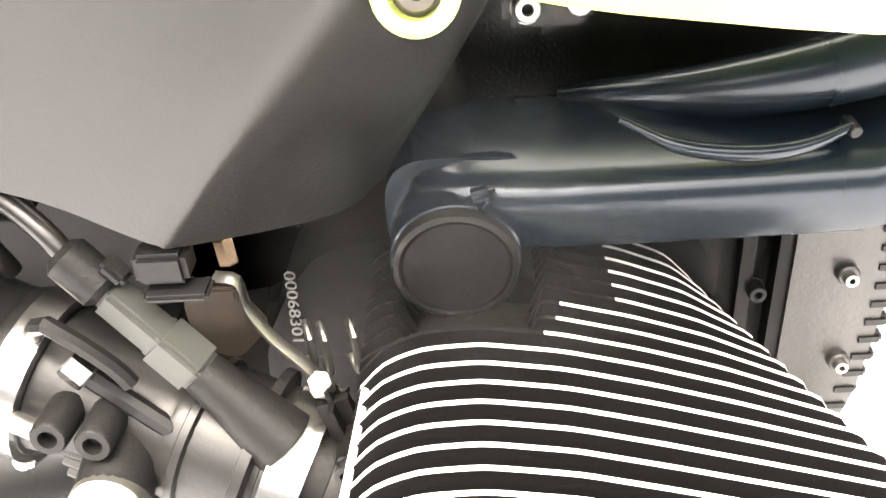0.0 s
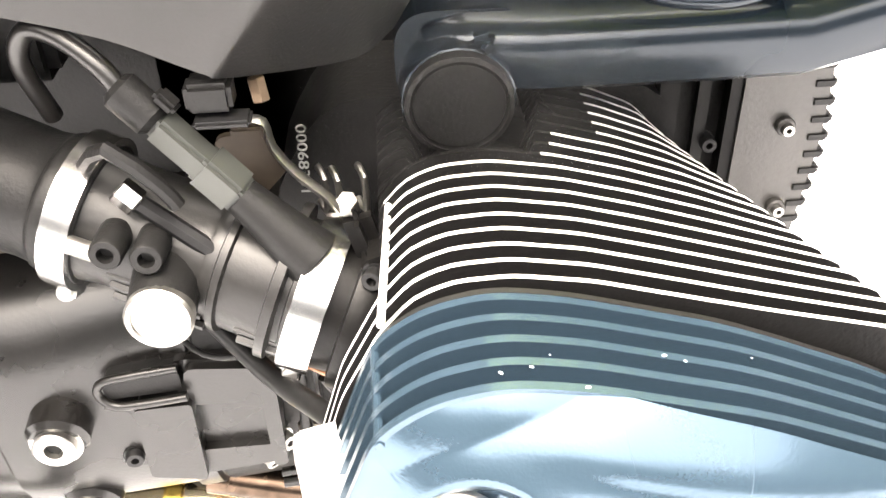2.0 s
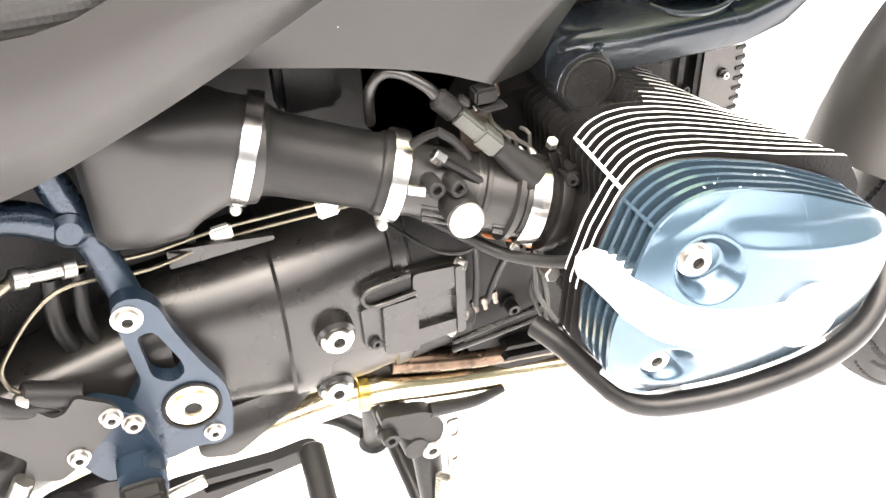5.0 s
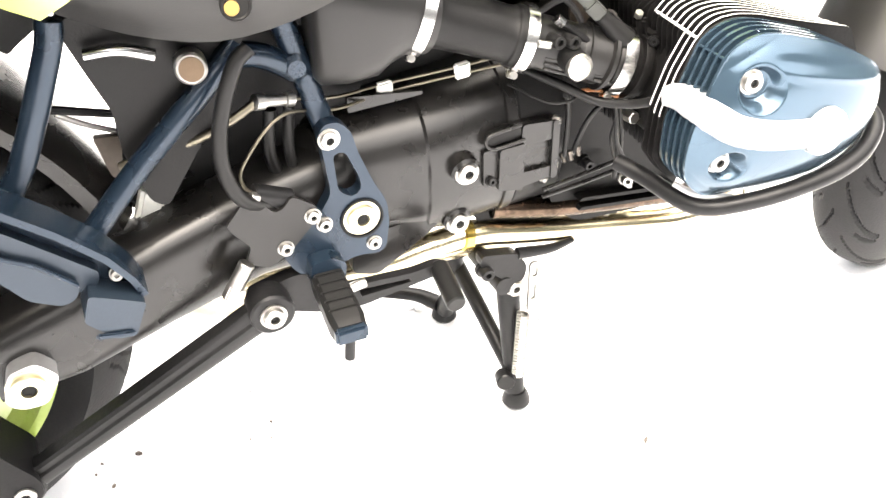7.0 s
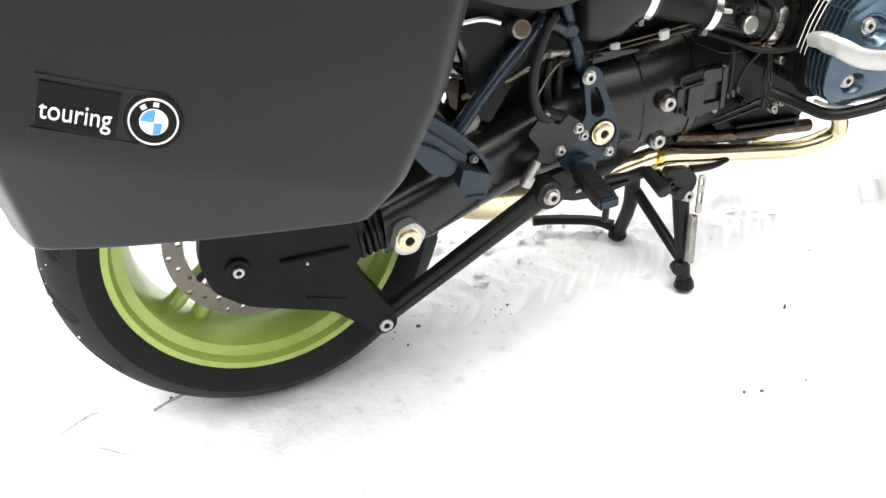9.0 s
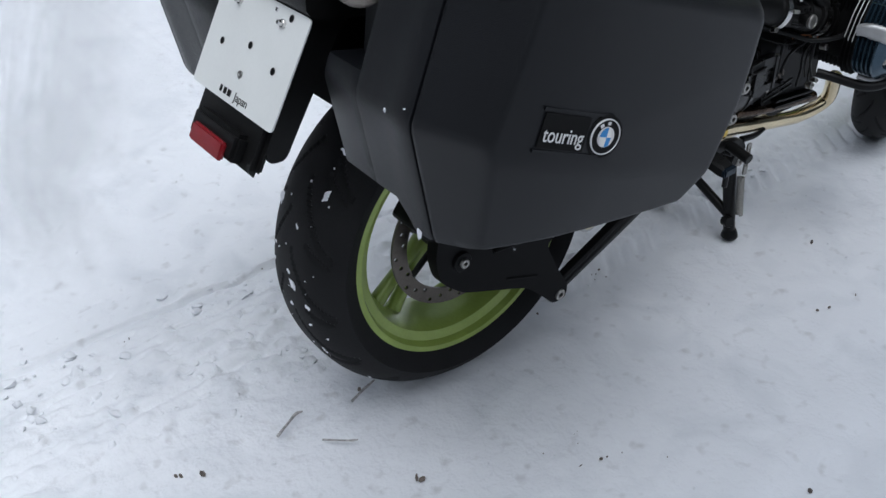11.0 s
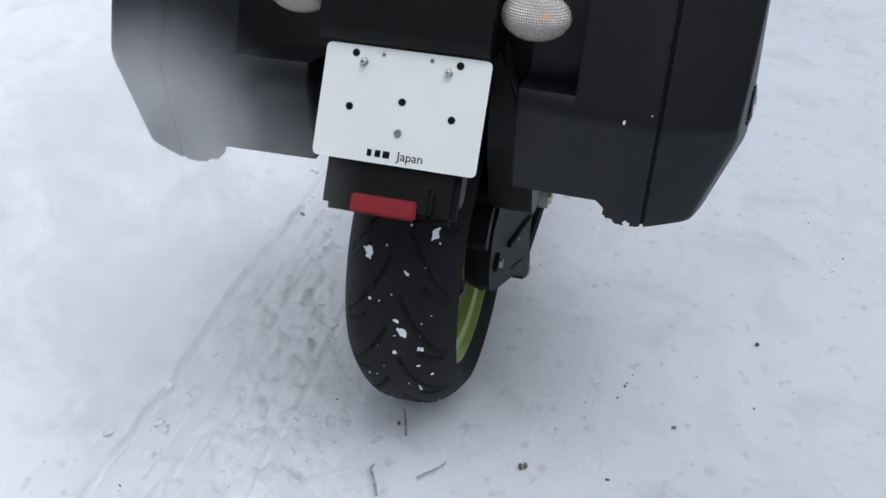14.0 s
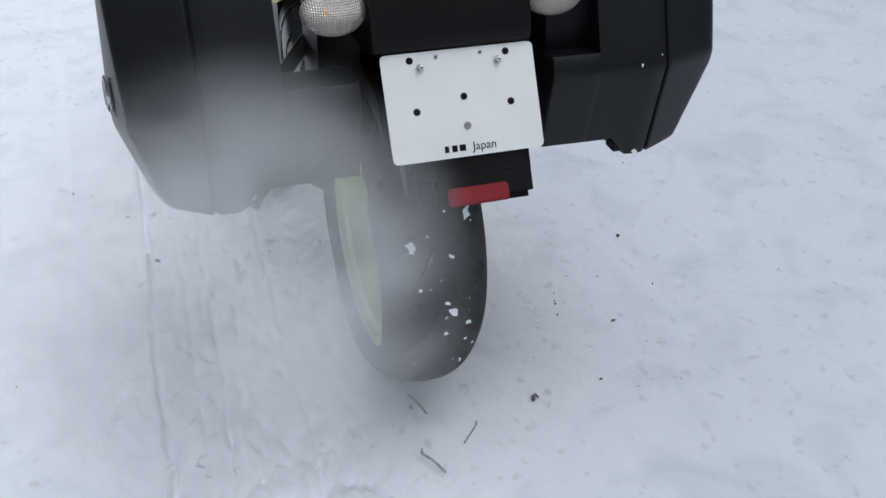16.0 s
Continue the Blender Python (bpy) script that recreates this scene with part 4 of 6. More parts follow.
bm = B()
rings = []
for deg in range(36, 160, 6):
    a, flare = radians(deg), 0.07 * step(95, 158, deg)
    rings.append([(F_AXLE.x + (r + flare) * math.cos(a), y, F_AXLE.z + (r + flare) * math.sin(a)) for y, r in ((-0.078, 0.27), (-0.086, 0.30), (-0.07, 0.335), (-0.03, 0.352), (0.03, 0.352), (0.07, 0.335), (0.086, 0.30), (0.078, 0.27), (0.06, 0.328), (-0.06, 0.328))])
skin(bm, rings)
fork = part("mudguard", bm, M_PANEL, bike, "dark grey front mudguard", 50)
legs = [part("fork_leg", tube(B(), [(1.60, -0.10, 0.30), (1.535, -0.10, 0.52), (1.465, -0.10, 0.76)], 0.028, 18, 1), M_TRIM, bike),
        part("fork_leg", tube(B(), [(1.60, 0.10, 0.30), (1.535, 0.10, 0.52), (1.465, 0.10, 0.76)], 0.028, 18, 1), M_TRIM, bike),
        part("fork_bridge", tube(B(), [(1.468, -0.115, 0.75), (1.455, 0.0, 0.765), (1.468, 0.115, 0.75)], [0.022, 0.03, 0.022], 14), M_TRIM, bike)]
part("steering_head", tube(B(), [(1.24, 0.0, 0.79), (1.36, 0.0, 0.80), (1.455, 0.0, 0.78)], [0.045, 0.04, 0.036], 18), M_BLUE_SHADE, bike)

steer([fork] + legs, F_AXLE, 22)

# rear subframe of blue tube
tubes = (([(0.352, -0.132, 0.668), (0.344, -0.134, 0.64), (0.305, -0.14, 0.555), (0.285, -0.145, 0.525), (0.281, -0.15, 0.505)], 0.0115),
         ([(0.50, -0.11, 0.612), (0.472, -0.125, 0.588), (0.40, -0.135, 0.525), (0.345, -0.145, 0.472)], 0.0115),
         ([(0.49, -0.11, 0.602), (0.525, -0.105, 0.594), (0.568, -0.098, 0.563)], 0.0125),
         ([(0.54, -0.095, 0.66), (0.556, -0.097, 0.60), (0.573, -0.10, 0.535), (0.582, -0.112, 0.50)], 0.0125))
for pts, r in tubes:
    part("subframe_tube", tube(B(), pts, r, 16), M_BLUE, bike)
part("frame_joint", lathe(B(), (0.556, -0.115, 0.578), (0, 1, 0), [(0, 0.009), (0.004, 0.014), (0.03, 0.014), (0.034, 0.009)], 20), M_BLUE, bike)

# passenger footrest hanger, blue casting
hanger = part("passenger_hanger", prism(B(), rounded([(0.192, 0.576), (0.238, 0.562), (0.279, 0.541), (0.316, 0.510), (0.348, 0.475), (0.372, 0.434), (0.364, 0.418), (0.345, 0.416), (0.306, 0.448), (0.270, 0.480), (0.227, 0.522), (0.192, 0.545)], 0.008), -0.188, -0.170, 0.003), M_BLUE, bike, "dark blue passenger footrest hanger")
crest = [(0.192, 0.581), (0.238, 0.567), (0.279, 0.546), (0.316, 0.515), (0.350, 0.480), (0.368, 0.452), (0.376, 0.432)]
part("hanger_flange", prism(B(), crest + [(0.370, 0.430), (0.362, 0.450), (0.345, 0.476), (0.312, 0.510), (0.276, 0.540), (0.236, 0.561), (0.192, 0.575)], -0.208, -0.166, 0.0015), M_BLUE, hanger)
part("hanger_rib", prism(B(), rounded([(0.262, 0.525), (0.274, 0.522), (0.340, 0.462), (0.336, 0.448), (0.322, 0.447), (0.268, 0.503)], 0.005), -0.200, -0.180, 0.003), M_PEG, hanger)
part("folded_peg", prism(B(), rounded([(0.222, 0.530), (0.246, 0.522), (0.268, 0.500), (0.292, 0.486), (0.322, 0.456), (0.316, 0.443), (0.304, 0.439), (0.278, 0.453), (0.262, 0.477), (0.226, 0.515)], 0.006), -0.206, -0.184, 0.003), M_PEG, hanger, "folded grey blue passenger peg")
part("peg_edge", tube(B(), [(0.250, -0.206, 0.517), (0.270, -0.206, 0.499), (0.294, -0.206, 0.484), (0.320, -0.206, 0.457)], 0.0022, 8, 3), M_BLUE, hanger)
part("peg_hinge", prism(B(), rounded([(0.326, 0.452), (0.340, 0.446), (0.372, 0.431), (0.357, 0.397), (0.340, 0.399), (0.317, 0.425)], 0.004), -0.219, -0.182, 0.004), M_PEG, hanger)
part("peg_lip", block(B(), (0.340, -0.2205, 0.405), (0.034, 0.004, 0.006), Matrix.Rotation(radians(10), 3, "Y"), 0.0015), M_BLUE, hanger)
bolt(hanger, (0.231, -0.212, 0.534), (-0.2, -1, 0.2), 0.0125, M_ZINC, "bolt", 0.012)
part("bolt_collar", rod(B(), (0.231, -0.19, 0.528), (0.230, -0.203, 0.530), 0.0165, 20), M_STEEL, hanger)
bolt(hanger, (0.258, -0.210, 0.511), (0, -1, 0.1), 0.0062, M_STEEL, "bolt", 0.006)
bolt(hanger, (0.353, -0.198, 0.452), (0, -1, 0.3), 0.0052, M_ZINC, "bolt", 0.008)
part("retainer", block(B(), (0.400, -0.065, 0.435), (0.026, 0.02, 0.046), Matrix.Rotation(radians(20), 3, "Y"), 0.004), M_WHITE, bike, "white block behind the frame tubes")
part("shock_body", tube(B(), [(0.40, -0.02, 0.42), (0.47, -0.02, 0.56), (0.52, -0.02, 0.67)], 0.035, 20, 1), M_TRIM, bike)
for k in range(7):
    q = Vector((0.405, -0.02, 0.43)).lerp(Vector((0.50, -0.02, 0.63)), k / 6)
    part("spring_coil", lathe(B(), q, (0.45, 0, 0.9), [(-0.006, 0.036), (0, 0.043), (0.006, 0.036)], 22), M_STEEL, bike)
# ignition-style lock with its dust cover, on a black carrier
carrier = part("tail_carrier", prism(B(), rounded([(0.352, 0.66), (0.365, 0.622), (0.374, 0.596), (0.385, 0.566), (0.384, 0.53), (0.40, 0.47), (0.415, 0.46), (0.47, 0.54), (0.50, 0.60), (0.53, 0.66)], 0.012), -0.115, -0.09, 0.004), M_TRIM, bike, "black seat carrier plate")
part("lock", rod(B(), (0.458, -0.12, 0.606), (0.455, -0.147, 0.611), 0.0145, 26), M_ZINC, carrier, "plated round seat lock")
part("lock_face", rod(B(), (0.4555, -0.145, 0.6105), (0.455, -0.149, 0.6115), 0.011, 22), M_BRASS, carrier)
part("grab_pin", tube(B(), [(0.372, -0.125, 0.63), (0.40, -0.13, 0.632), (0.428, -0.13, 0.622)], 0.006, 10), M_CHROME, carrier)
bm = B()
skin(bm, [[(R_AXLE.x + r * math.cos(radians(a)), y, R_AXLE.z + r * math.sin(radians(a))) for y, r in ((-0.085, 0.322), (-0.09, 0.338), (-0.068, 0.352), (-0.03, 0.357), (0.03, 0.357), (0.068, 0.352), (0.09, 0.338), (0.085, 0.322), (0.055, 0.343), (-0.055, 0.343))] for a in range(18, 82, 4)])
guard_shell = part("mudflap", bm, M_GEAR, bike, "black curved inner mudguard", 50)
part("guard_stay", tube(B(), [(0.32, -0.065, 0.562), (0.355, -0.062, 0.551), (0.40, -0.06, 0.537)], 0.0045, 8), M_STEEL, guard_shell)
part("guard_stay", tube(B(), [(0.335, -0.062, 0.552), (0.36, -0.06, 0.535), (0.395, -0.06, 0.518)], 0.003, 8), M_ZINC, guard_shell)
part("guard_bracket", prism(B(), rounded([(0.362, 0.522), (0.388, 0.52), (0.381, 0.468), (0.371, 0.478)], 0.004), -0.066, -0.058, 0.0015), M_RUST, guard_shell)
part("tail_bracket", prism(B(), rounded([(0.28, 0.642), (0.31, 0.611), (0.318, 0.618), (0.35, 0.64), (0.36, 0.665), (0.30, 0.65)], 0.005), -0.052, -0.04, 0.002), M_TRIM, bike)
# added block that darkens the open gap under the passenger hanger
part("drive_shroud", prism(B(), rounded([(0.03, 0.51), (0.06, 0.42), (0.20, 0.37), (0.34, 0.40), (0.31, 0.47), (0.18, 0.53)], 0.02), -0.092, -0.07, 0.004), M_TRIM, bike, "black block filling the gap above the final drive")
part("tail_inner", prism(B(), rounded([(0.28, 0.74), (0.26, 0.66), (0.33, 0.66), (0.50, 0.66), (0.58, 0.60), (0.60, 0.74)], 0.02), -0.085, 0.085, 0.006), M_TRIM, bike)

# ---------------------------------------------------------------- bodywork


def shell(rows, material, name, label, thick=0.004, parent=None, sub=3):
    """A curved panel through rows of points, with thickness."""
    grid = [smooth_path(r, sub) for r in rows]
    cols = [smooth_path([g[i] for g in grid], sub) for i in range(len(grid[0]))]
    bm = B()
    vs = [[bm.verts.new(p) for p in c] for c in cols]
    for i in range(len(vs) - 1):
        for j in range(len(vs[0]) - 1):
            bm.faces.new((vs[i][j], vs[i + 1][j], vs[i + 1][j + 1], vs[i][j + 1]))
    bmesh.ops.recalc_face_normals(bm, faces=bm.faces[:])
    bmesh.ops.solidify(bm, geom=bm.faces[:], thickness=thick)
    return part(name, bm, material, parent or bike, label, 50)


# tank side panel: two planes meeting in a soft fold that runs up and forward from its lower tip
tank_panel = shell([[(0.686, -0.100, 0.670), (0.767, -0.134, 0.669), (0.815, -0.147, 0.662), (0.843, -0.156, 0.654), (0.854, -0.158, 0.650), (0.862, -0.153, 0.646), (0.907, -0.120, 0.636), (0.925, -0.108, 0.644)],
                    [(0.692, -0.112, 0.693), (0.775, -0.137, 0.694), (0.835, -0.151, 0.688), (0.863, -0.160, 0.680), (0.873, -0.162, 0.674), (0.881, -0.156, 0.669), (0.918, -0.122, 0.656), (0.936, -0.106, 0.661)],
                    [(0.730, -0.130, 0.730), (0.80, -0.145, 0.728), (0.858, -0.156, 0.716), (0.885, -0.164, 0.706), (0.895, -0.166, 0.699), (0.903, -0.159, 0.693), (0.936, -0.122, 0.677), (0.950, -0.104, 0.681)],
                    [(0.785, -0.155, 0.760), (0.83, -0.155, 0.758), (0.880, -0.160, 0.745), (0.908, -0.166, 0.731), (0.918, -0.167, 0.723), (0.926, -0.159, 0.717), (0.953, -0.122, 0.699), (0.963, -0.101, 0.701)],
                    [(0.787, -0.164, 0.775), (0.84, -0.161, 0.774), (0.895, -0.162, 0.768), (0.926, -0.166, 0.756), (0.937, -0.166, 0.748), (0.944, -0.158, 0.742), (0.967, -0.125, 0.726), (0.976, -0.100, 0.722)]],
                   M_PANEL, "tank_side_panel", "dark grey satin plastic tank side panel", sub=4)
# fuel tank skirt in lime, with the fixing lug
tank = shell([[(0.915, -0.172, 0.764), (0.935, -0.172, 0.742), (0.97, -0.170, 0.729), (1.02, -0.168, 0.719), (1.10, -0.160, 0.708), (1.20, -0.15, 0.715), (1.32, -0.12, 0.73)],
              [(0.897, -0.185, 0.785), (0.94, -0.195, 0.775), (0.97, -0.197, 0.77), (1.02, -0.20, 0.765), (1.10, -0.20, 0.762), (1.20, -0.185, 0.77), (1.32, -0.15, 0.78)],
              [(0.90, -0.17, 0.80), (0.94, -0.185, 0.83), (0.97, -0.19, 0.85), (1.02, -0.19, 0.85), (1.10, -0.19, 0.86), (1.20, -0.17, 0.86), (1.32, -0.14, 0.86)],
              [(0.91, -0.02, 0.82), (0.94, -0.02, 0.88), (0.97, -0.02, 0.90), (1.02, -0.02, 0.92), (1.10, -0.02, 0.94), (1.20, -0.02, 0.94), (1.32, -0.02, 0.92)]],
             M_LIME, "fuel_tank", "lime green painted fuel tank skirt", 0.006)
part("tank_lug", lathe(B(), (0.945, -0.158, 0.729), (-0.05, -1, 0.2), [(0, 0.0125), (0.008, 0.0125), (0.0105, 0.0105), (0.0105, 0.0075), (0.004, 0.007)], 30), M_LIME, tank)
bolt(tank, (0.945, -0.1665, 0.731), (-0.05, -1, 0.2), 0.0060, M_DISC, "screw", 0.006)
part("screw_tab", block(B(), (0.985, -0.105, 0.706), (0.03, 0.012, 0.016), bevel=0.003), M_TRIM, tank)
bolt(tank, (0.978, -0.114, 0.706), (0, -1, 0.2), 0.0045, M_ZINC, "screw", 0.008)
part("screw_tab", rod(B(), (0.995, -0.108, 0.706), (0.995, -0.115, 0.707), 0.004, 10), M_ZINC, tank)
# seat base side cover running back to the tail
side_cover = shell([[(0.30, -0.15, 0.715), (0.35, -0.165, 0.688), (0.41, -0.178, 0.662), (0.475, -0.185, 0.648), (0.54, -0.185, 0.655), (0.60, -0.181, 0.674), (0.68, -0.174, 0.706), (0.787, -0.178, 0.763)],
                    [(0.28, -0.165, 0.76), (0.35, -0.19, 0.735), (0.41, -0.205, 0.71), (0.475, -0.213, 0.698), (0.54, -0.212, 0.703), (0.60, -0.206, 0.716), (0.69, -0.198, 0.748), (0.788, -0.184, 0.767)],
                    [(0.26, -0.17, 0.82), (0.35, -0.19, 0.80), (0.41, -0.20, 0.78), (0.475, -0.205, 0.763), (0.54, -0.202, 0.755), (0.60, -0.198, 0.758), (0.70, -0.186, 0.791), (0.789, -0.180, 0.771)]],
                   M_PANEL, "side_cover", "dark grey satin side cover under the seat")
trim = shell([[(0.695, -0.180, 0.790), (0.745, -0.183, 0.781), (0.790, -0.186, 0.771), (0.828, -0.189, 0.766), (0.868, -0.190, 0.768), (0.910, -0.174, 0.766)],
              [(0.70, -0.178, 0.80), (0.745, -0.186, 0.792), (0.790, -0.190, 0.783), (0.828, -0.192, 0.780), (0.868, -0.190, 0.781), (0.908, -0.172, 0.782)],
              [(0.70, -0.168, 0.812), (0.745, -0.175, 0.806), (0.790, -0.18, 0.798), (0.828, -0.18, 0.796), (0.868, -0.178, 0.797), (0.903, -0.16, 0.80)],
              [(0.70, -0.10, 0.83), (0.745, -0.10, 0.83), (0.790, -0.10, 0.83), (0.828, -0.10, 0.83), (0.868, -0.10, 0.83), (0.91, -0.10, 0.83)]],
             M_TRIM, "tank_trim", "black plastic trim between seat and tank")
part("trim_bead", tube(B(), [(0.70, -0.18, 0.803), (0.745, -0.188, 0.795), (0.790, -0.192, 0.786), (0.828, -0.194, 0.783), (0.868, -0.192, 0.784), (0.905, -0.173, 0.785)], 0.0028, 8), M_TRIM, trim)
# dark disc for the hole's shaded inside; the cover itself is uncut
hole = part("cover_hole", lathe(B(), (0.489, -0.2135, 0.687), (-0.05, -1, 0.18), [(0.003, 0.001), (0.0032, 0.0095), (0.0045, 0.0105), (0.0045, 0.0118), (0.0015, 0.0128)], 28), M_TRIM, side_cover, "dark disc standing in for a round hole")
part("hole_plug", lathe(B(), (0.485, -0.2165, 0.686), (-0.05, -1, 0.18), [(0, 0.0062), (0.0012, 0.0058), (0.0014, 0.001)], 20), M_PLUG, side_cover, "yellowed rubber plug")
tail_cover = shell([[(0.285, -0.155, 0.724), (0.315, -0.172, 0.701), (0.347, -0.182, 0.686)], [(0.275, -0.170, 0.75), (0.325, -0.192, 0.728), (0.378, -0.203, 0.709)], [(0.262, -0.172, 0.79), (0.34, -0.195, 0.765), (0.418, -0.206, 0.735)], [(0.24, -0.15, 0.85), (0.36, -0.19, 0.82), (0.47, -0.20, 0.778)]],
                   M_LIME, "tail_cover", "lime green painted tail cover", 0.005)


def other_side(ob, name):
    """The same panel on the machine's left."""
    me = ob.data.copy()
    me.transform(Matrix.Scale(-1, 4, (0, 1, 0)))
    me.flip_normals()
    twin = new(name, me)
    twin.parent = bike
    twin.matrix_parent_inverse = Matrix.Translation(-bike.location)
    return twin


for panel, name in ((tank_panel, "tank_side_panel"), (tank, "fuel_tank"), (side_cover, "side_cover"), (trim, "tank_trim"), (tail_cover, "tail_cover")):
    other_side(panel, name)
seat = part("seat", prism(B(), rounded([(0.25, 0.86), (0.36, 0.80), (0.52, 0.745), (0.61, 0.752), (0.70, 0.785), (0.80, 0.80), (0.86, 0.86), (0.60, 0.845), (0.40, 0.86), (0.28, 0.92)], 0.02), -0.192, 0.192, 0.02, 4), M_SEAT, bike, "black textured vinyl seat")

# ---------------------------------------------------------------- intake
rings = []
for x, y, z, hy, hz, p in ((0.572, -0.068, 0.612, 0.05, 0.052, 5.0), (0.580, -0.070, 0.612, 0.058, 0.060, 4.5), (0.605, -0.078, 0.612, 0.060, 0.060, 4.0), (0.632, -0.092, 0.6115, 0.054, 0.055, 3.0), (0.655, -0.100, 0.612, 0.045, 0.046, 2.4), (0.672, -0.104, 0.612, 0.039, 0.040, 2.0), (0.692, -0.107, 0.608, 0.037, 0.038, 2.0)):
    rings.append([(x - 0.25 * c * hz * (x > 0.64), y + hy * math.copysign(abs(math.cos(a)) ** (2 / p), math.cos(a)), z + hz * math.copysign(abs(math.sin(a)) ** (2 / p), math.sin(a))) for a in [2 * math.pi * k / 40 for k in range(40)] for c in (-math.sin(a),)])
bm = B()
skin(bm, rings)
airbox = part("airbox", bm, M_PANEL, bike, "dark grey air box snorkel", 60)
C1, C2, C3, C4 = Vector((0.687, -0.105, 0.610)), Vector((0.787, -0.130, 0.576)), Vector((0.885, -0.158, 0.545)), Vector((0.936, -0.170, 0.527))
intake = part("intake_hose", tube(B(), [C1 - (C2 - C1) * 0.1, C1.lerp(C2, 0.08), C1.lerp(C2, 0.22), C1.lerp(C2, 0.8), C1.lerp(C2, 0.9), C2 + (C2 - C1) * 0.06], [0.034, 0.035, 0.031, 0.029, 0.032, 0.032], 26), M_TRIM, bike, "black rubber intake hose")


def hose_clamp(c, d, r, w=0.0085):
    d = d.normalized()
    ob = part("hose_clamp", lathe(B(), c - d * w / 2, d, [(0, r - 0.001), (0, r), (w, r), (w, r - 0.001)], 36), M_CHROME, bike, "bright hose clamp")
    down = (Vector((0, -0.35, -1)) - d * d.dot(Vector((0, -0.35, -1)))).normalized()
    s = d.cross(down)
    q = c + down * (r + 0.003)
    part("clamp_screw", rod(B(), q - s * 0.008, q + s * 0.008, 0.004, 10), M_ZINC, ob)
    part("clamp_housing", block(B(), q, (0.009, 0.012, 0.006), Matrix((d, s, down)).transposed(), 0.001), M_CHROME, ob)


hose_clamp(C1, C2 - C1, 0.0425, 0.012)
hose_clamp(C2, C2 - C1, 0.0355, 0.012)
hose_clamp(C3, C4 - C3, 0.0365, 0.0140)
throttle = part("throttle_body", tube(B(), [C2 + (C3 - C2) * 0.05, C2.lerp(C3, 0.2), C2.lerp(C3, 0.55), C2.lerp(C3, 0.6), C2.lerp(C3, 0.95)], [0.03, 0.028, 0.0275, 0.029, 0.03], 26), M_ALLOY, bike, "black throttle body")
part("intake_flange", tube(B(), [C3.lerp(C4, 0.0), C3.lerp(C4, 0.5), C4], [0.033, 0.031, 0.033], 24), M_ENGINE, throttle)
fl = (C4 - C3).normalized()
part("flange_ring", lathe(B(), C3.lerp(C4, 0.26), fl, [(0, 0.032), (0.001, 0.0375), (0.006, 0.0385), (0.010, 0.0375), (0.011, 0.032)], 36), M_ENGINE, throttle)
part("flange_ring", lathe(B(), C3.lerp(C4, -0.33), fl, [(0, 0.03), (0.001, 0.0355), (0.005, 0.0355), (0.006, 0.03)], 36), M_ALLOY, throttle)
for up in (-1, 1):
    q = C3.lerp(C4, 0.5) + Vector((0.003, -0.012, 0.036 * up))
    part("flange_ear", block(B(), q, (0.014, 0.022, 0.016), Matrix.Rotation(radians(-18), 3, "Y"), 0.004), M_ENGINE, throttle)
    bolt(throttle, q + Vector((-0.004, -0.012, 0)), (-0.3, -1, 0.1), 0.0045, M_STEEL, "flange_bolt", 0.006)
ax = (C3 - C2).normalized()
for u in (0.62, 0.92):
    c = C2.lerp(C3, u)
    part("collar", lathe(B(), c, ax, [(0, 0.029), (0.001, 0.0315), (0.004, 0.0315), (0.005, 0.029)], 28), M_ALLOY, throttle)
for k in range(3):
    o = Vector((0, -0.027, -0.008 - 0.006 * k))
    part("rib", tube(B(), [C2.lerp(C3, 0.12) + o, C2.lerp(C3, 0.5) + o], 0.0022, 6, 1), M_ALLOY, throttle)
    part("rib", tube(B(), [C2.lerp(C3, 0.64) + o, C2.lerp(C3, 0.9) + o], 0.0022, 6, 1), M_ALLOY, throttle)
q = Vector((0.824, -0.192, 0.560))
part("dashpot", rod(B(), q + Vector((0, 0.03, 0.004)), q + Vector((0, 0.008, 0)), 0.014, 22), M_TRIM, throttle)
part("cap", lathe(B(), q + Vector((0, 0.009, 0)), (0, -1, 0.1), [(0, 0.0138), (0.006, 0.014), (0.0075, 0.0128), (0.0078, 0.011), (0.0066, 0.0105), (0.0066, 0.001)], 26), M_ZINC, throttle, "silver round cap")
for o in ((0.806, -0.178, 0.582), (0.822, -0.18, 0.580)):
    o = Vector(o)
    part("screw_boss", lathe(B(), o + Vector((0, 0.02, 0)), (0, -1, 0.15), [(0, 0.0072), (0.019, 0.0068), (0.020, 0.006), (0.020, 0.0035), (0.015, 0.003)], 16), M_TRIM, throttle)
part("idle_screw", rod(B(), (0.788, -0.165, 0.583), (0.80, -0.17, 0.581), 0.004, 10), M_ZINC, throttle)
# linkage pin with a bright head
part("link_pin", rod(B(), (0.815, -0.158, 0.599), (0.845, -0.165, 0.575), 0.004, 8), M_STEEL, throttle)
part("pin_head", rod(B(), (0.811, -0.157, 0.603), (0.818, -0.159, 0.596), 0.006, 6), M_CHROME, throttle)
part("link_bracket", tube(B(), [(0.798, -0.15, 0.61), (0.813, -0.165, 0.625), (0.83, -0.165, 0.607), (0.835, -0.165, 0.598)], 0.0034, 8, 2), M_TRIM, throttle)
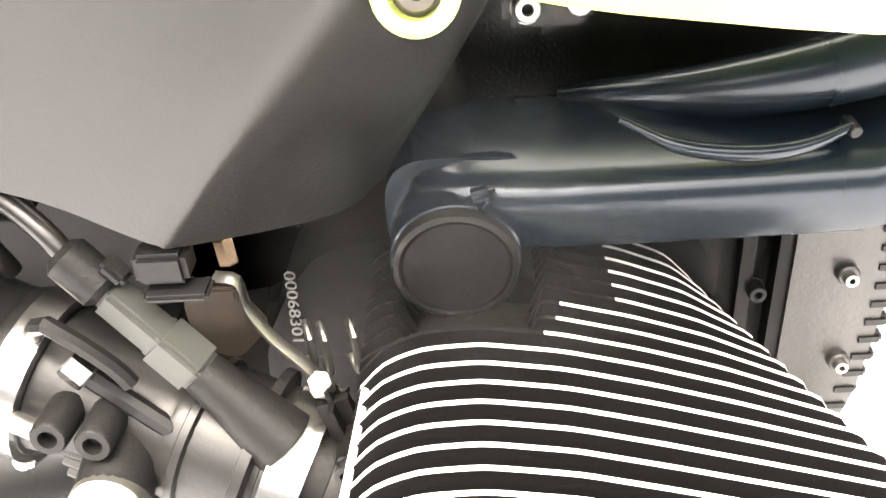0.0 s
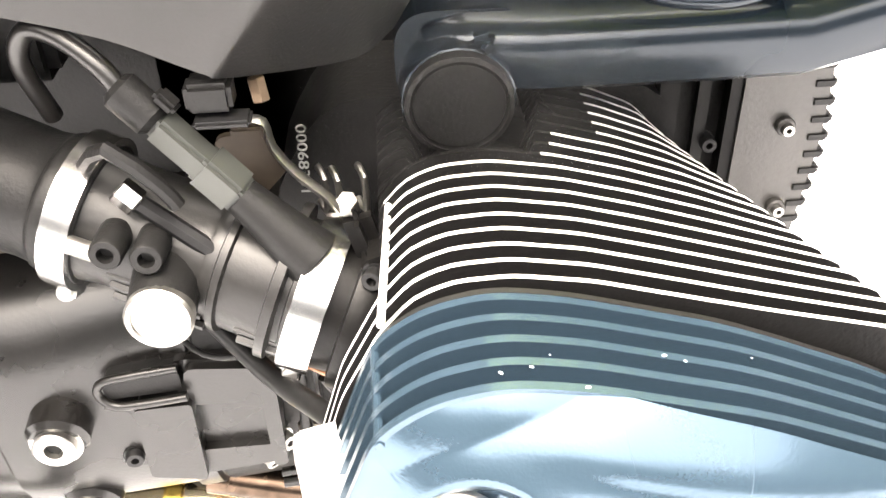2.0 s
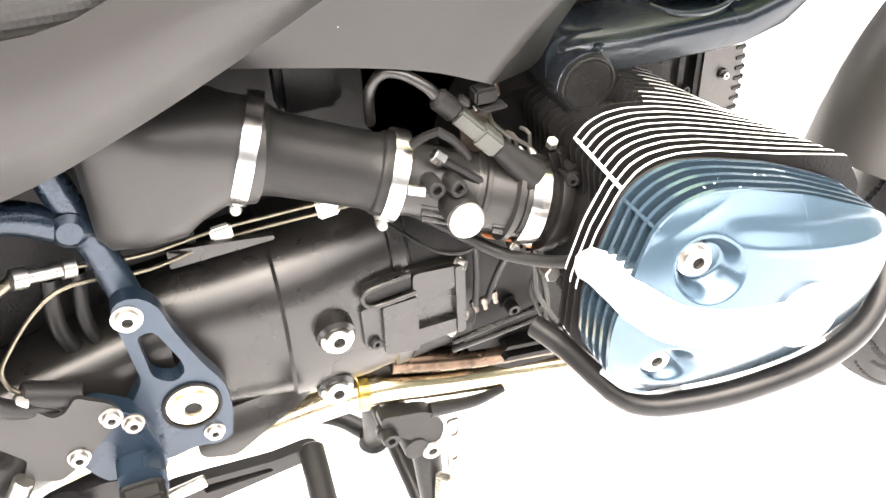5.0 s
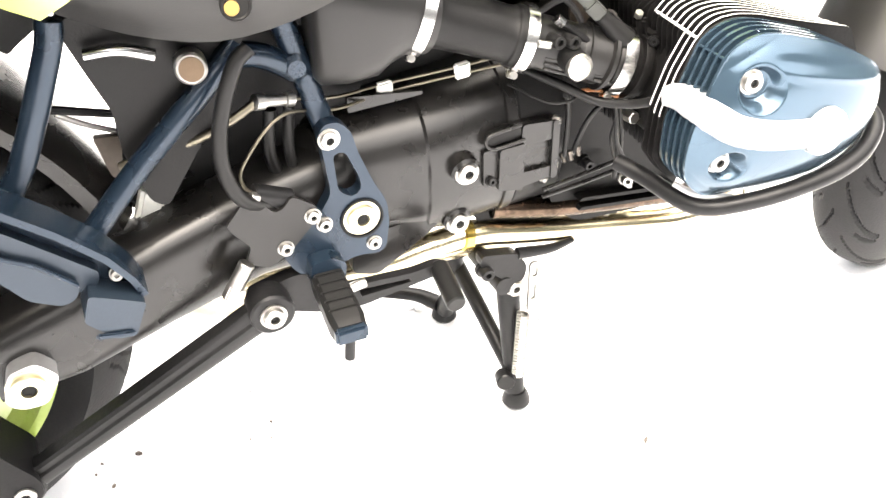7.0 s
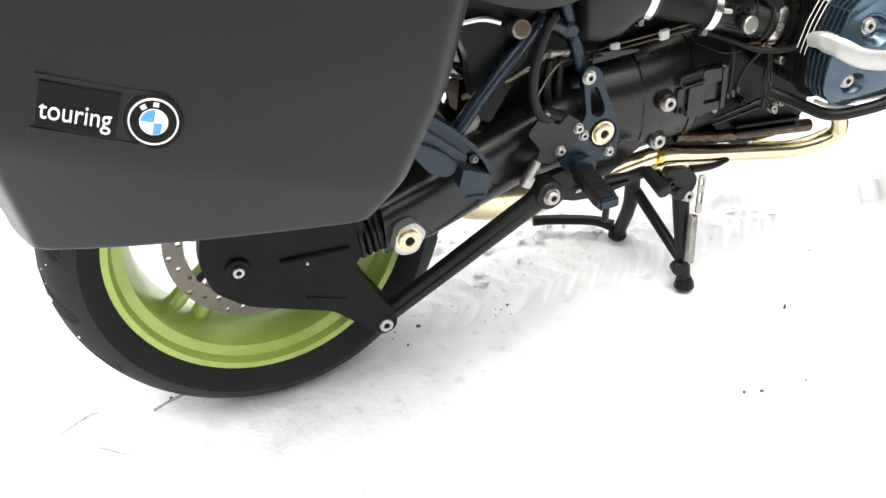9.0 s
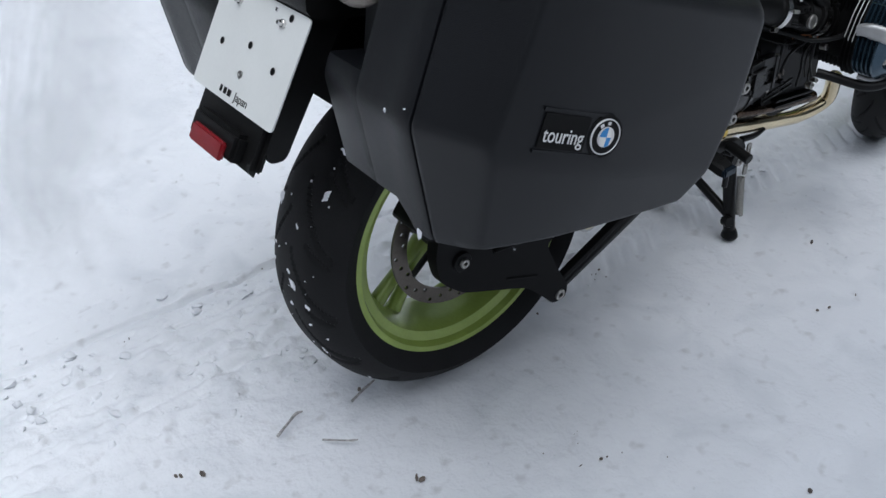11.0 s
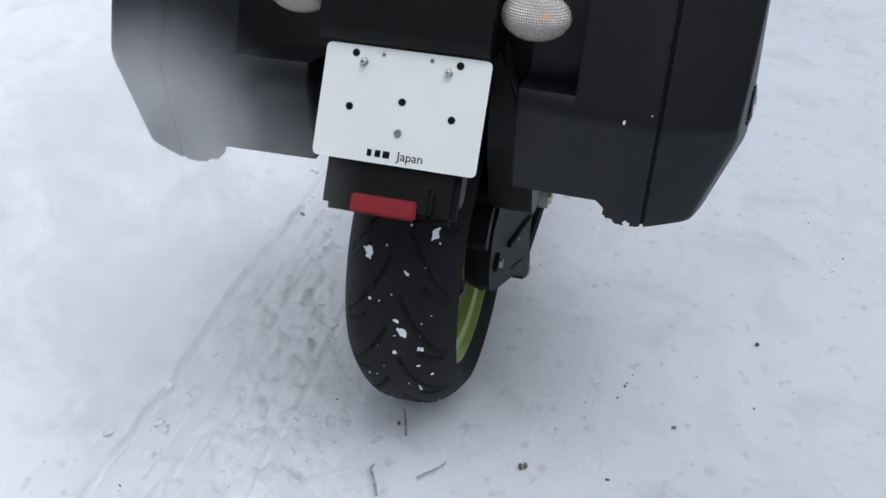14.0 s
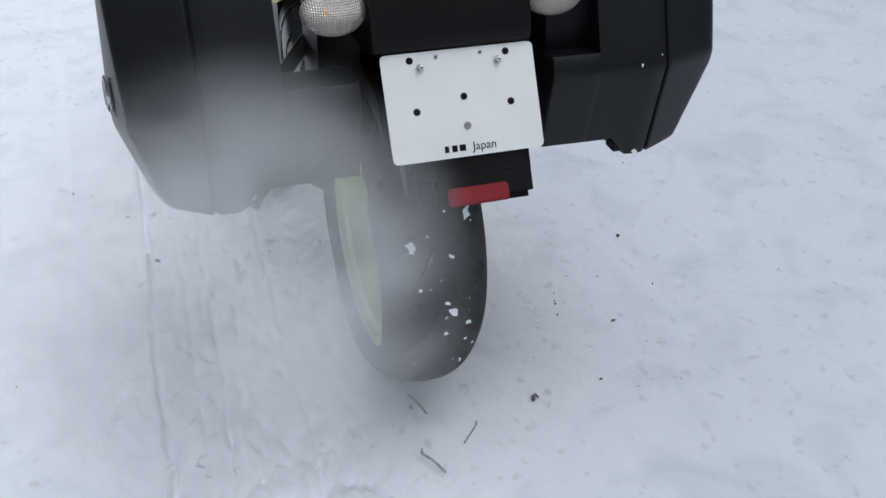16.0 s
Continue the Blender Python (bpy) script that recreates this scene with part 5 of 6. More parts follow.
# injector with its connector and looping lead
inj0, inj1 = Vector((0.820, -0.150, 0.641)), Vector((0.886, -0.170, 0.572))
jd = (inj1 - inj0).normalized()
injector = part("injector", tube(B(), [inj0.lerp(inj1, 0.6), inj0.lerp(inj1, 0.75), inj1], [0.008, 0.0095, 0.013], 18, 1), M_TRIM, bike, "black fuel injector")
turn = jd.to_track_quat("X", "Z").to_matrix()
part("connector", block(B(), inj0.lerp(inj1, 0.40), (0.046, 0.0125, 0.0125), turn, 0.002), M_GREYCON, injector, "grey plug connector")
part("connector_collar", block(B(), inj0.lerp(inj1, 0.5), (0.02, 0.0155, 0.0155), turn, 0.002), M_GREYCON, injector)
part("connector_boot", rod(B(), inj0.lerp(inj1, -0.04), inj0.lerp(inj1, 0.17), 0.0085, 14, 0.3), M_TRIM, injector)
part("connector_clip", block(B(), inj0.lerp(inj1, 0.12) + Vector((0.009, -0.002, 0.006)), (0.010, 0.008, 0.005), turn, 0.0015), M_TRIM, injector)
part("lead", tube(B(), [inj0, (0.812, -0.146, 0.651), (0.797, -0.138, 0.660), (0.784, -0.132, 0.660), (0.776, -0.127, 0.645), (0.778, -0.115, 0.615)], 0.0042, 14), M_GEAR, injector)
# cable stop block and bracket between injector and head
part("cable_stop", block(B(), (0.853, -0.152, 0.640), (0.018, 0.014, 0.012), bevel=0.002), M_TRIM, throttle)
part("stop_plate", block(B(), (0.857, -0.156, 0.6305), (0.022, 0.012, 0.003), bevel=0.0012), M_STEEL, throttle)
part("stop_nut", rod(B(), (0.868, -0.134, 0.637), (0.8695, -0.136, 0.627), 0.0038, 6), M_BRASS, throttle)
part("bracket", tube(B(), [(0.858, -0.122, 0.612), (0.867, -0.124, 0.611), (0.870, -0.128, 0.601), (0.879, -0.135, 0.592), (0.892, -0.143, 0.584), (0.898, -0.146, 0.577)], 0.0016, 6, 3, flat=2.5), M_ZINC, throttle, "bent steel cable bracket")
part("bracket_foot", block(B(), (0.860, -0.124, 0.608), (0.014, 0.010, 0.006), bevel=0.001), M_RUST, throttle)
part("support", prism(B(), rounded([(0.845, 0.606), (0.866, 0.607), (0.872, 0.597), (0.876, 0.590), (0.862, 0.575), (0.846, 0.582)], 0.005), -0.126, -0.122), M_RUST, throttle)
# engraved number on the casing
letters("00068301", 0.0070, bike, M_MARK, Matrix.Translation((0.8770, -0.0868, 0.5695)) @ pose(0, 0, 0, 90, 0, 0) @ pose(0, 0, 0, 0, 0, -92), "casting_number", 0.0003, 1.42)
for x, z in ((0.889, 0.569), (0.895, 0.568), (0.907, 0.569)):
    part("wire_clip", tube(B(), [(x - 0.004, -0.108, z - 0.009), (x, -0.117, z - 0.010), (x, -0.118, z + 0.008), (x - 0.003, -0.108, z + 0.009)], 0.0017, 8, 2), M_ZINC, bike)
part("head_lug", block(B(), (0.908, -0.168, 0.578), (0.012, 0.014, 0.034), Matrix.Rotation(radians(-15), 3, "Y"), 0.005), M_ENGINE, throttle)
part("head_nut", rod(B(), (0.902, -0.165, 0.592), (0.9015, -0.168, 0.598), 0.0046, 6), M_ZINC, throttle)
part("flange_nut", rod(B(), (0.896, -0.175, 0.487), (0.896, -0.19, 0.489), 0.007, 6), M_ZINC, throttle)

# ---------------------------------------------------------------- cables and brake lines
lines = (("brake_line", [(0.552, -0.104, 0.543), (0.60, -0.085, 0.527), (0.66, -0.064, 0.520), (0.745, -0.074, 0.529), (0.83, -0.085, 0.54)], 0.0018, M_LINE),
         ("brake_line", [(0.498, -0.14, 0.466), (0.486, -0.137, 0.478), (0.49, -0.13, 0.497), (0.535, -0.115, 0.533), (0.60, -0.09, 0.516), (0.66, -0.066, 0.511), (0.745, -0.076, 0.521), (0.82, -0.085, 0.528)], 0.0018, M_LINE),
         ("brake_hose", [(0.512, -0.118, 0.554), (0.48, -0.12, 0.538), (0.44, -0.11, 0.52), (0.38, -0.09, 0.50)], 0.0045, M_LINE),
         ("overflow_hose", [(0.505, -0.155, 0.625), (0.489, -0.16, 0.612), (0.470, -0.16, 0.56), (0.466, -0.16, 0.515), (0.480, -0.155, 0.475), (0.51, -0.14, 0.452)], 0.0075, M_HOSE),
         ("wiring", [(0.79, -0.10, 0.535), (0.83, -0.14, 0.520), (0.86, -0.17, 0.508), (0.885, -0.20, 0.513), (0.90, -0.23, 0.53)], 0.005, M_HOSE),
         ("ignition_lead", [(0.862, -0.13, 0.50), (0.858, -0.15, 0.512), (0.868, -0.165, 0.516), (0.885, -0.17, 0.508)], 0.0022, M_COPPER),
         ("wiring", [(0.845, -0.13, 0.50), (0.858, -0.115, 0.485), (0.863, -0.11, 0.455), (0.862, -0.11, 0.408)], 0.0032, M_HOSE),
         ("wiring", [(0.885, -0.15, 0.495), (0.886, -0.12, 0.460), (0.880, -0.11, 0.430), (0.872, -0.111, 0.408)], 0.0032, M_HOSE),
         ("wiring", [(0.883, -0.17, 0.505), (0.893, -0.162, 0.475), (0.899, -0.158, 0.445), (0.920, -0.156, 0.405)], 0.0024, M_HOSE),
         ("wiring", [(0.888, -0.17, 0.505), (0.899, -0.160, 0.475), (0.906, -0.156, 0.450), (0.912, -0.152, 0.41), (0.922, -0.150, 0.39)], 0.0022, M_HOSE),
         ("wiring", [(0.89, -0.165, 0.502), (0.904, -0.150, 0.478), (0.897, -0.148, 0.445), (0.910, -0.146, 0.405)], 0.0016, M_TRIM),
         ("wiring", [(0.905, -0.15, 0.49), (0.915, -0.13, 0.45), (0.925, -0.125, 0.41), (0.928, -0.12, 0.37)], 0.0028, M_HOSE),
         ("wiring", [(0.53, -0.09, 0.53), (0.525, -0.09, 0.48), (0.54, -0.08, 0.43)], 0.007, M_HOSE),
         ("wiring", [(0.55, -0.09, 0.53), (0.545, -0.09, 0.48), (0.555, -0.08, 0.43)], 0.006, M_HOSE),
         ("wiring", [(0.80, -0.08, 0.52), (0.83, -0.12, 0.514), (0.845, -0.15, 0.506), (0.82, -0.14, 0.50), (0.79, -0.10, 0.51)], 0.0015, M_HOSE))
for name, pts, r, m in lines:
    part(name, tube(B(), pts, r, 14), m, bike)
for c in ((0.660, -0.066, 0.515), (0.746, -0.076, 0.525)):
    part("line_clip", block(B(), c, (0.018, 0.008, 0.018), Matrix.Rotation(radians(-6), 3, "Y"), 0.002), M_WHITE, bike, "white plastic line clip")
fit_dir = Vector((0.036, 0.013, -0.010)).normalized()
q = Vector((0.516, -0.117, 0.553))
part("hose_fitting", lathe(B(), q, fit_dir, [(-0.008, 0.004), (-0.006, 0.008), (0.004, 0.008), (0.005, 0.0055), (0.028, 0.0055), (0.029, 0.0075), (0.038, 0.0075), (0.039, 0.003)], 12), M_ZINC, bike)

# ---------------------------------------------------------------- footrest plate, pedal, brake cylinder
plate_outline = rounded([(0.566, 0.514), (0.573, 0.523), (0.588, 0.523), (0.600, 0.510), (0.606, 0.484), (0.620, 0.447), (0.634, 0.419), (0.636, 0.392), (0.631, 0.360), (0.622, 0.354), (0.60, 0.358), (0.575, 0.352), (0.553, 0.372), (0.556, 0.415), (0.574, 0.443), (0.570, 0.481)], 0.007, 2)
foot_plate = part("footrest_plate", prism(B(), plate_outline, -0.131, -0.115, 0, holes=[rounded([(0.579, 0.488), (0.592, 0.489), (0.606, 0.454), (0.607, 0.440), (0.596, 0.433), (0.582, 0.444)], 0.006, 2)]), M_BLUE, bike, "dark blue alloy footrest plate")
bolt(foot_plate, (0.5765, -0.136, 0.506), (0, -1, 0), 0.0095, M_ZINC, "bolt", 0.006)
bolt(foot_plate, (0.605, -0.136, 0.405), (0, -1, 0), 0.0165, M_GOLD, "swing_pivot_bolt", 0.006)
part("pivot_ring", lathe(B(), (0.605, -0.1335, 0.405), (0, -1, 0), [(-0.004, 0.024), (0, 0.024), (0, 0.0215), (-0.004, 0.0215)], 30), M_INK, foot_plate)
bolt(foot_plate, (0.617, -0.136, 0.370), (0, -1, 0), 0.007, M_ZINC, "bolt", 0.005)
part("lower_bracket", prism(B(), rounded([(0.565, 0.425), (0.535, 0.446), (0.514, 0.425), (0.512, 0.395), (0.522, 0.372), (0.548, 0.342), (0.578, 0.362)], 0.01), -0.146, -0.128, 0.004), M_BLUE, foot_plate)
part("pivot_arm", prism(B(), rounded([(0.472, 0.352), (0.47, 0.328), (0.50, 0.314), (0.565, 0.328), (0.568, 0.352), (0.525, 0.365)], 0.01), -0.147, -0.13, 0.004), M_STEEL, foot_plate, "black steel pivot arm")
for q in ((0.547, -0.158, 0.4365), (0.560, -0.152, 0.419), (0.516, -0.158, 0.4055)):
    bolt(foot_plate, q, (0, -1, 0), 0.007, M_ZINC, "bolt", 0.006)
part("heel_guard", prism(B(), rounded([(0.461, 0.446), (0.484, 0.474), (0.491, 0.472), (0.509, 0.450), (0.518, 0.452), (0.528, 0.464), (0.550, 0.449), (0.556, 0.436), (0.520, 0.399), (0.498, 0.386), (0.474, 0.397), (0.482, 0.416), (0.465, 0.438)], 0.0045), -0.153, -0.1485, 0.0012), M_PANEL, bike, "dark grey heel guard plate")
part("brake_cylinder", rod(B(), (0.492, -0.141, 0.47), (0.53, -0.138, 0.452), 0.011, 16), M_STEEL, bike, "black rear brake cylinder")
part("cylinder_cap", rod(B(), (0.496, -0.148, 0.468), (0.488, -0.15, 0.472), 0.006, 8), M_ZINC, bike)
peg = part("rider_footrest", prism(B(), rounded([(0.538, 0.385), (0.535, 0.358), (0.55, 0.348), (0.572, 0.352), (0.575, 0.378), (0.56, 0.388)], 0.005), -0.165, -0.135, 0.003), M_BLUE, bike, "rider footrest with a ribbed rubber")
rings = []
for y, w, h in ((-0.155, 0.016, 0.012), (-0.165, 0.0175, 0.013), (-0.225, 0.0185, 0.013), (-0.237, 0.0165, 0.011)):
    rings.append([(0.553 + sx * w, y, 0.363 + (y + 0.15) * 0.2 + sz * h) for sx, sz in ((-1, -0.6), (-0.7, -1), (0.7, -1), (1, -0.6), (1, 0.6), (0.7, 1), (-0.7, 1), (-1, 0.6))])
bm = B()
skin(bm, rings)
part("peg_rubber", bm, M_HOSE, peg, "black ribbed rubber")
for k in range(5):
    part("rubber_rib", block(B(), (0.553, -0.168 - 0.012 * k, 0.3755 + (-0.018 - 0.012 * k) * 0.2), (0.031, 0.0045, 0.003), bevel=0.001), M_HOSE, peg)
part("peg_end", block(B(), (0.553, -0.238, 0.346), (0.034, 0.012, 0.018), bevel=0.003), M_BLUE, peg)
part("feeler_pin", rod(B(), (0.553, -0.235, 0.340), (0.550, -0.236, 0.312), 0.0055, 10), M_STEEL, peg)
pedal = part("brake_pedal", prism(B(), rounded([(0.50, 0.34), (0.535, 0.318), (0.58, 0.322), (0.66, 0.318), (0.692, 0.322), (0.702, 0.314), (0.692, 0.306), (0.655, 0.300), (0.60, 0.291), (0.55, 0.297), (0.50, 0.316)], 0.006, 2), -0.136, -0.124, 0.0, holes=[rounded([(0.595, 0.314), (0.655, 0.311), (0.657, 0.306), (0.597, 0.304)], 0.002, 2)]), M_STEEL, bike, "black slotted brake pedal")
part("pedal_pad", rod(B(), (0.693, -0.130, 0.314), (0.689, -0.192, 0.303), 0.0115, 18), M_HOSE, pedal, "black rubber pedal pad")
for k in range(4):
    u = 0.35 + 0.14 * k
    q = Vector((0.693, -0.130, 0.314)).lerp(Vector((0.689, -0.192, 0.303)), u)
    part("pad_rib", lathe(B(), q, (-0.06, -0.98, -0.17), [(0, 0.0098), (0.001, 0.0108), (0.004, 0.0108), (0.005, 0.0098)], 18), M_HOSE, pedal)
part("pedal_spring", rod(B(), (0.545, -0.15, 0.325), (0.60, -0.145, 0.33), 0.0055, 10), M_ZINC, pedal)
part("push_rod", rod(B(), (0.458, -0.155, 0.372), (0.475, -0.155, 0.40), 0.0085, 10), M_ZINC, bike)
part("rod_clevis", block(B(), (0.457, -0.155, 0.368), (0.018, 0.014, 0.02), Matrix.Rotation(radians(30), 3, "Y"), 0.002), M_ZINC, bike)

# ---------------------------------------------------------------- exhaust and centre stand
exhaust = part("exhaust_pipe", tube(B(), [(1.12, -0.10, 0.33), (1.16, -0.07, 0.25), (1.08, -0.055, 0.228), (0.97, -0.058, 0.249), (0.853, -0.06, 0.275), (0.773, -0.06, 0.293), (0.705, -0.055, 0.286), (0.653, -0.045, 0.271), (0.58, -0.005, 0.245)], [0.017, 0.0175, 0.0175, 0.0175, 0.0175, 0.0175, 0.0175, 0.02, 0.028], 20), M_PIPE, bike, "heat tinted steel exhaust pipe")
part("pipe_clamp", lathe(B(), (0.765, -0.06, 0.2935), (-1, 0, 0.15), [(0, 0.0175), (0.001, 0.0205), (0.012, 0.0205), (0.013, 0.0175)], 24), M_HEAT, exhaust, "straw coloured pipe clamp")
part("exhaust_pipe", tube(B(), [(1.12, 0.02, 0.30), (1.05, 0.02, 0.225), (0.90, 0.015, 0.222), (0.72, 0.01, 0.235), (0.60, 0.02, 0.235)], 0.022, 18), M_PIPE, bike)
part("silencer", tube(B(), [(0.62, 0.02, 0.235), (0.56, 0.03, 0.235), (0.46, 0.05, 0.245), (0.40, 0.07, 0.265), (0.34, 0.10, 0.29)], [0.03, 0.05, 0.052, 0.05, 0.036], 24), M_PIPE, exhaust, "heat tinted exhaust collector")
part("pipe_bracket", block(B(), (0.965, -0.055, 0.272), (0.012, 0.012, 0.02), bevel=0.002), M_ZINC, exhaust)
part("header_pipe", tube(B(), [(1.08, -0.078, 0.286), (0.909, -0.08, 0.311), (0.85, -0.078, 0.321), (0.79, -0.07, 0.331)], 0.0125, 14), M_SOOT, exhaust, "sooty dark header pipe")

stand = part("centre_stand", tube(B(), [(0.805, -0.085, 0.215), (0.80, 0.10, 0.215)], 0.013, 14, 1), M_STEEL, bike, "black steel centre stand with its feet in the snow")
for s, x0 in ((-1, 0.822), (1, 0.79)):
    part("leg", tube(B(), [(x0, 0.055 * s, 0.22), (0.824 if s < 0 else 0.80, 0.070 * s, 0.12), (0.828 if s < 0 else 0.81, 0.086 * s if s < 0 else 0.125, 0.012)], [0.017, 0.0145, 0.0135], 14, 3), M_STEEL, stand)
    part("foot", lathe(B(), (0.829 if s < 0 else 0.81, -0.087 if s < 0 else 0.127, -0.001), (0, 0, 1), [(0, 0.016), (0.006, 0.02), (0.016, 0.018), (0.026, 0.013)], 18), M_STEEL, stand)
part("brace", tube(B(), [(0.80, 0.08, 0.165), (0.822, -0.08, 0.062)], 0.011, 12, 1), M_STEEL, stand)
part("heel_lever", tube(B(), [(0.80, 0.13, 0.03), (0.77, 0.16, 0.035), (0.70, 0.21, 0.03), (0.66, 0.225, 0.03)], [0.013, 0.011, 0.011, 0.012], 10), M_STEEL, stand)
part("stop_rubber", rod(B(), (0.812, -0.078, 0.052), (0.806, -0.098, 0.055), 0.013, 14), M_HOSE, stand)
part("pivot_bracket", prism(B(), rounded([(0.770, 0.272), (0.772, 0.250), (0.792, 0.236), (0.812, 0.216), (0.832, 0.214), (0.838, 0.238), (0.822, 0.262)], 0.01), -0.083, -0.066, 0.004), M_STEEL, bike, "black stand bracket")
part("stop_rod", tube(B(), [(0.824, -0.078, 0.258), (0.87, -0.08, 0.254), (0.905, -0.078, 0.257)], [0.008, 0.0065, 0.004], 10), M_STEEL, stand)
bolt(stand, (0.822, -0.085, 0.205), (0, -1, 0), 0.011, M_ZINC, "bolt", 0.012)
bolt(stand, (0.778, -0.09, 0.245), (0, -1, 0), 0.009, M_STEEL, "bolt", 0.018)
# return spring on its punched link
sp0, sp1 = Vector((0.832, -0.088, 0.165)), Vector((0.817, -0.110, 0.078))
part("spring_link", prism(B(), rounded([(0.838, 0.245), (0.852, 0.245), (0.850, 0.165), (0.838, 0.165)], 0.005), -0.089, -0.085, 0, holes=[rounded([(0.841, 0.238), (0.849, 0.238), (0.849, 0.222), (0.841, 0.222)], 0.003, 2), rounded([(0.841, 0.21), (0.848, 0.21), (0.848, 0.185), (0.841, 0.185)], 0.003, 2)]), M_ZINC, stand, "punched steel spring link")
coil = []
for k in range(22 * 8 + 1):
    u = k / (22 * 8)
    ang = k * math.pi / 4
    d = (sp1 - sp0).normalized()
    s1 = d.orthogonal().normalized()
    s2 = d.cross(s1)
    coil.append(sp0.lerp(sp1, u) + (s1 * math.cos(ang) + s2 * math.sin(ang)) * 0.0075)
part("return_spring", tube(B(), coil, 0.0021, 6, 1), M_ZINC, stand, "zinc coil return spring")

# ---------------------------------------------------------------- tail, number plate, lights
tail = part("tail_unit", prism(B(), rounded([(-0.20, 0.985), (-0.245, 0.86), (-0.255, 0.815), (-0.20, 0.80), (0.05, 0.78), (0.30, 0.74), (0.36, 0.80), (0.36, 0.95)], 0.03), -0.12, 0.12, 0.02, 3), M_TRIM, bike, "black plastic tail unit")
up_dir = (Vector((-0.25, 0, 0.8125)) - Vector((-0.33, 0, 0.6755))).normalized()
out_dir = Vector((-up_dir.z, 0, up_dir.x))
hold_m = Matrix(((0, -1, 0), (up_dir.x, 0, up_dir.z), (out_dir.x, 0, out_dir.z))).transposed()
PC = Vector((-0.285, -0.007, 0.744))


def on_plate(u, v, w=0.0):
    """A spot on the number plate: u to the viewer's right, v up, w out, in metres."""
    return PC + Vector((0, -u, 0)) + up_dir * v + out_dir * w


holder = part("plate_holder", block(B(), on_plate(0.0, -0.035, -0.016), (0.195, 0.232, 0.02), hold_m, 0.009, 4), M_TRIM, bike, "black plastic plate holder")
part("holder_side", prism(B(), rounded([(-0.115, 0.86), (-0.222, 0.83), (-0.328, 0.64), (-0.326, 0.622), (-0.300, 0.618), (-0.28, 0.65), (-0.19, 0.79)], 0.015), -0.105, -0.09, 0.004), M_TRIM, holder)
part("holder_side", prism(B(), rounded([(-0.115, 0.86), (-0.222, 0.83), (-0.328, 0.64), (-0.326, 0.622), (-0.300, 0.618), (-0.28, 0.65), (-0.19, 0.79)], 0.015), 0.075, 0.09, 0.004), M_TRIM, holder)
bm = B()
pts = [(x, z) for x, z in rounded([(-0.1175, -0.079), (0.1175, -0.079), (0.1175, 0.079), (-0.1175, 0.079)], 0.009, 4)]
fr = [bm.verts.new(on_plate(u, v, 0.0012)) for u, v in pts]
bk = [bm.verts.new(on_plate(u, v, -0.0012)) for u, v in pts]
bm.faces.new(fr)
bm.faces.new(bk[::-1])
for i in range(len(fr)):
    j = (i + 1) % len(fr)
    bm.faces.new((fr[i], fr[j], bk[j], bk[i]))
number_plate = part("number_plate", bm, M_NUMBER, bike, "white blank dealer plate with drilled holes")
for u, v in ((-0.074, 0.068), (0.074, 0.068), (-0.073, -0.006), (0.001, 0.009), (0.073, -0.006)):
    part("hole", lathe(B(), on_plate(u, v, 0.0008), out_dir, [(0, 0.005), (0.0012, 0.005), (0.0013, 0.0036), (0.0008, 0.003), (0.0008, 0.0005)], 16), M_INK, number_plate)
    part("eyelet", lathe(B(), on_plate(u, v, 0.0009), out_dir, [(0, 0.0058), (0.0007, 0.0057), (0.0009, 0.005), (0.0004, 0.0048)], 18), M_ZINC, number_plate)
for u, v in ((-0.060, 0.057), (0.060, 0.057)):
    part("nut", lathe(B(), on_plate(u, v, 0.001), out_dir, [(0, 0.0062), (0.004, 0.0062), (0.004, 0.0045), (0.009, 0.0042), (0.011, 0.003), (0.0115, 0.0005)], 6), M_CHROME, number_plate, "chrome domed nut")
part("rivet", lathe(B(), on_plate(0.001, -0.034, 0.001), out_dir, [(0, 0.0058), (0.002, 0.0055), (0.002, 0.003), (0.001, 0.002)], 14), M_ZINC, number_plate)
for u, v in ((-0.034, 0.070), (0.034, 0.070)):
    ob = part("cross_screw", lathe(B(), on_plate(u, v, 0.001), out_dir, [(0, 0.004), (0.0012, 0.0034), (0.0015, 0.001)], 14), M_LETTER, number_plate)
    part("screw_slot", block(B(), on_plate(u, v, 0.0026), (0.0055, 0.0012, 0.0006), hold_m @ Matrix.Rotation(radians(45), 3, "Z"), 0), M_INK, number_plate)
    part("screw_slot", block(B(), on_plate(u, v, 0.0026), (0.0055, 0.0012, 0.0006), hold_m @ Matrix.Rotation(radians(-45), 3, "Z"), 0), M_INK, number_plate)
# printed line: the maker's mark as plain bars, then the country
for k, w in enumerate((0.0075, 0.0095, 0.0115)):
    part("print_bar", block(B(), on_plate(-0.035 + k * 0.0112 + w / 2 - 0.004, -0.0655, 0.0014), (w * 0.85, 0.0095, 0.0006), hold_m, 0), M_INK, number_plate)
letters("Japan", 0.0178, number_plate, M_INK, Matrix.Translation(on_plate(0.0235, -0.0655, 0.0014)) @ hold_m.to_4x4(), "printed_word", 0.0003)
part("rear_reflector", block(B(), Vector((-0.367, -0.007, 0.634)), (0.093, 0.027, 0.010), hold_m, 0.003), M_RED, bike, "red rectangular rear reflector")
part("reflector_mount", block(B(), on_plate(0.0, -0.124, 0.001), (0.13, 0.042, 0.024), hold_m, 0.006), M_TRIM, holder)
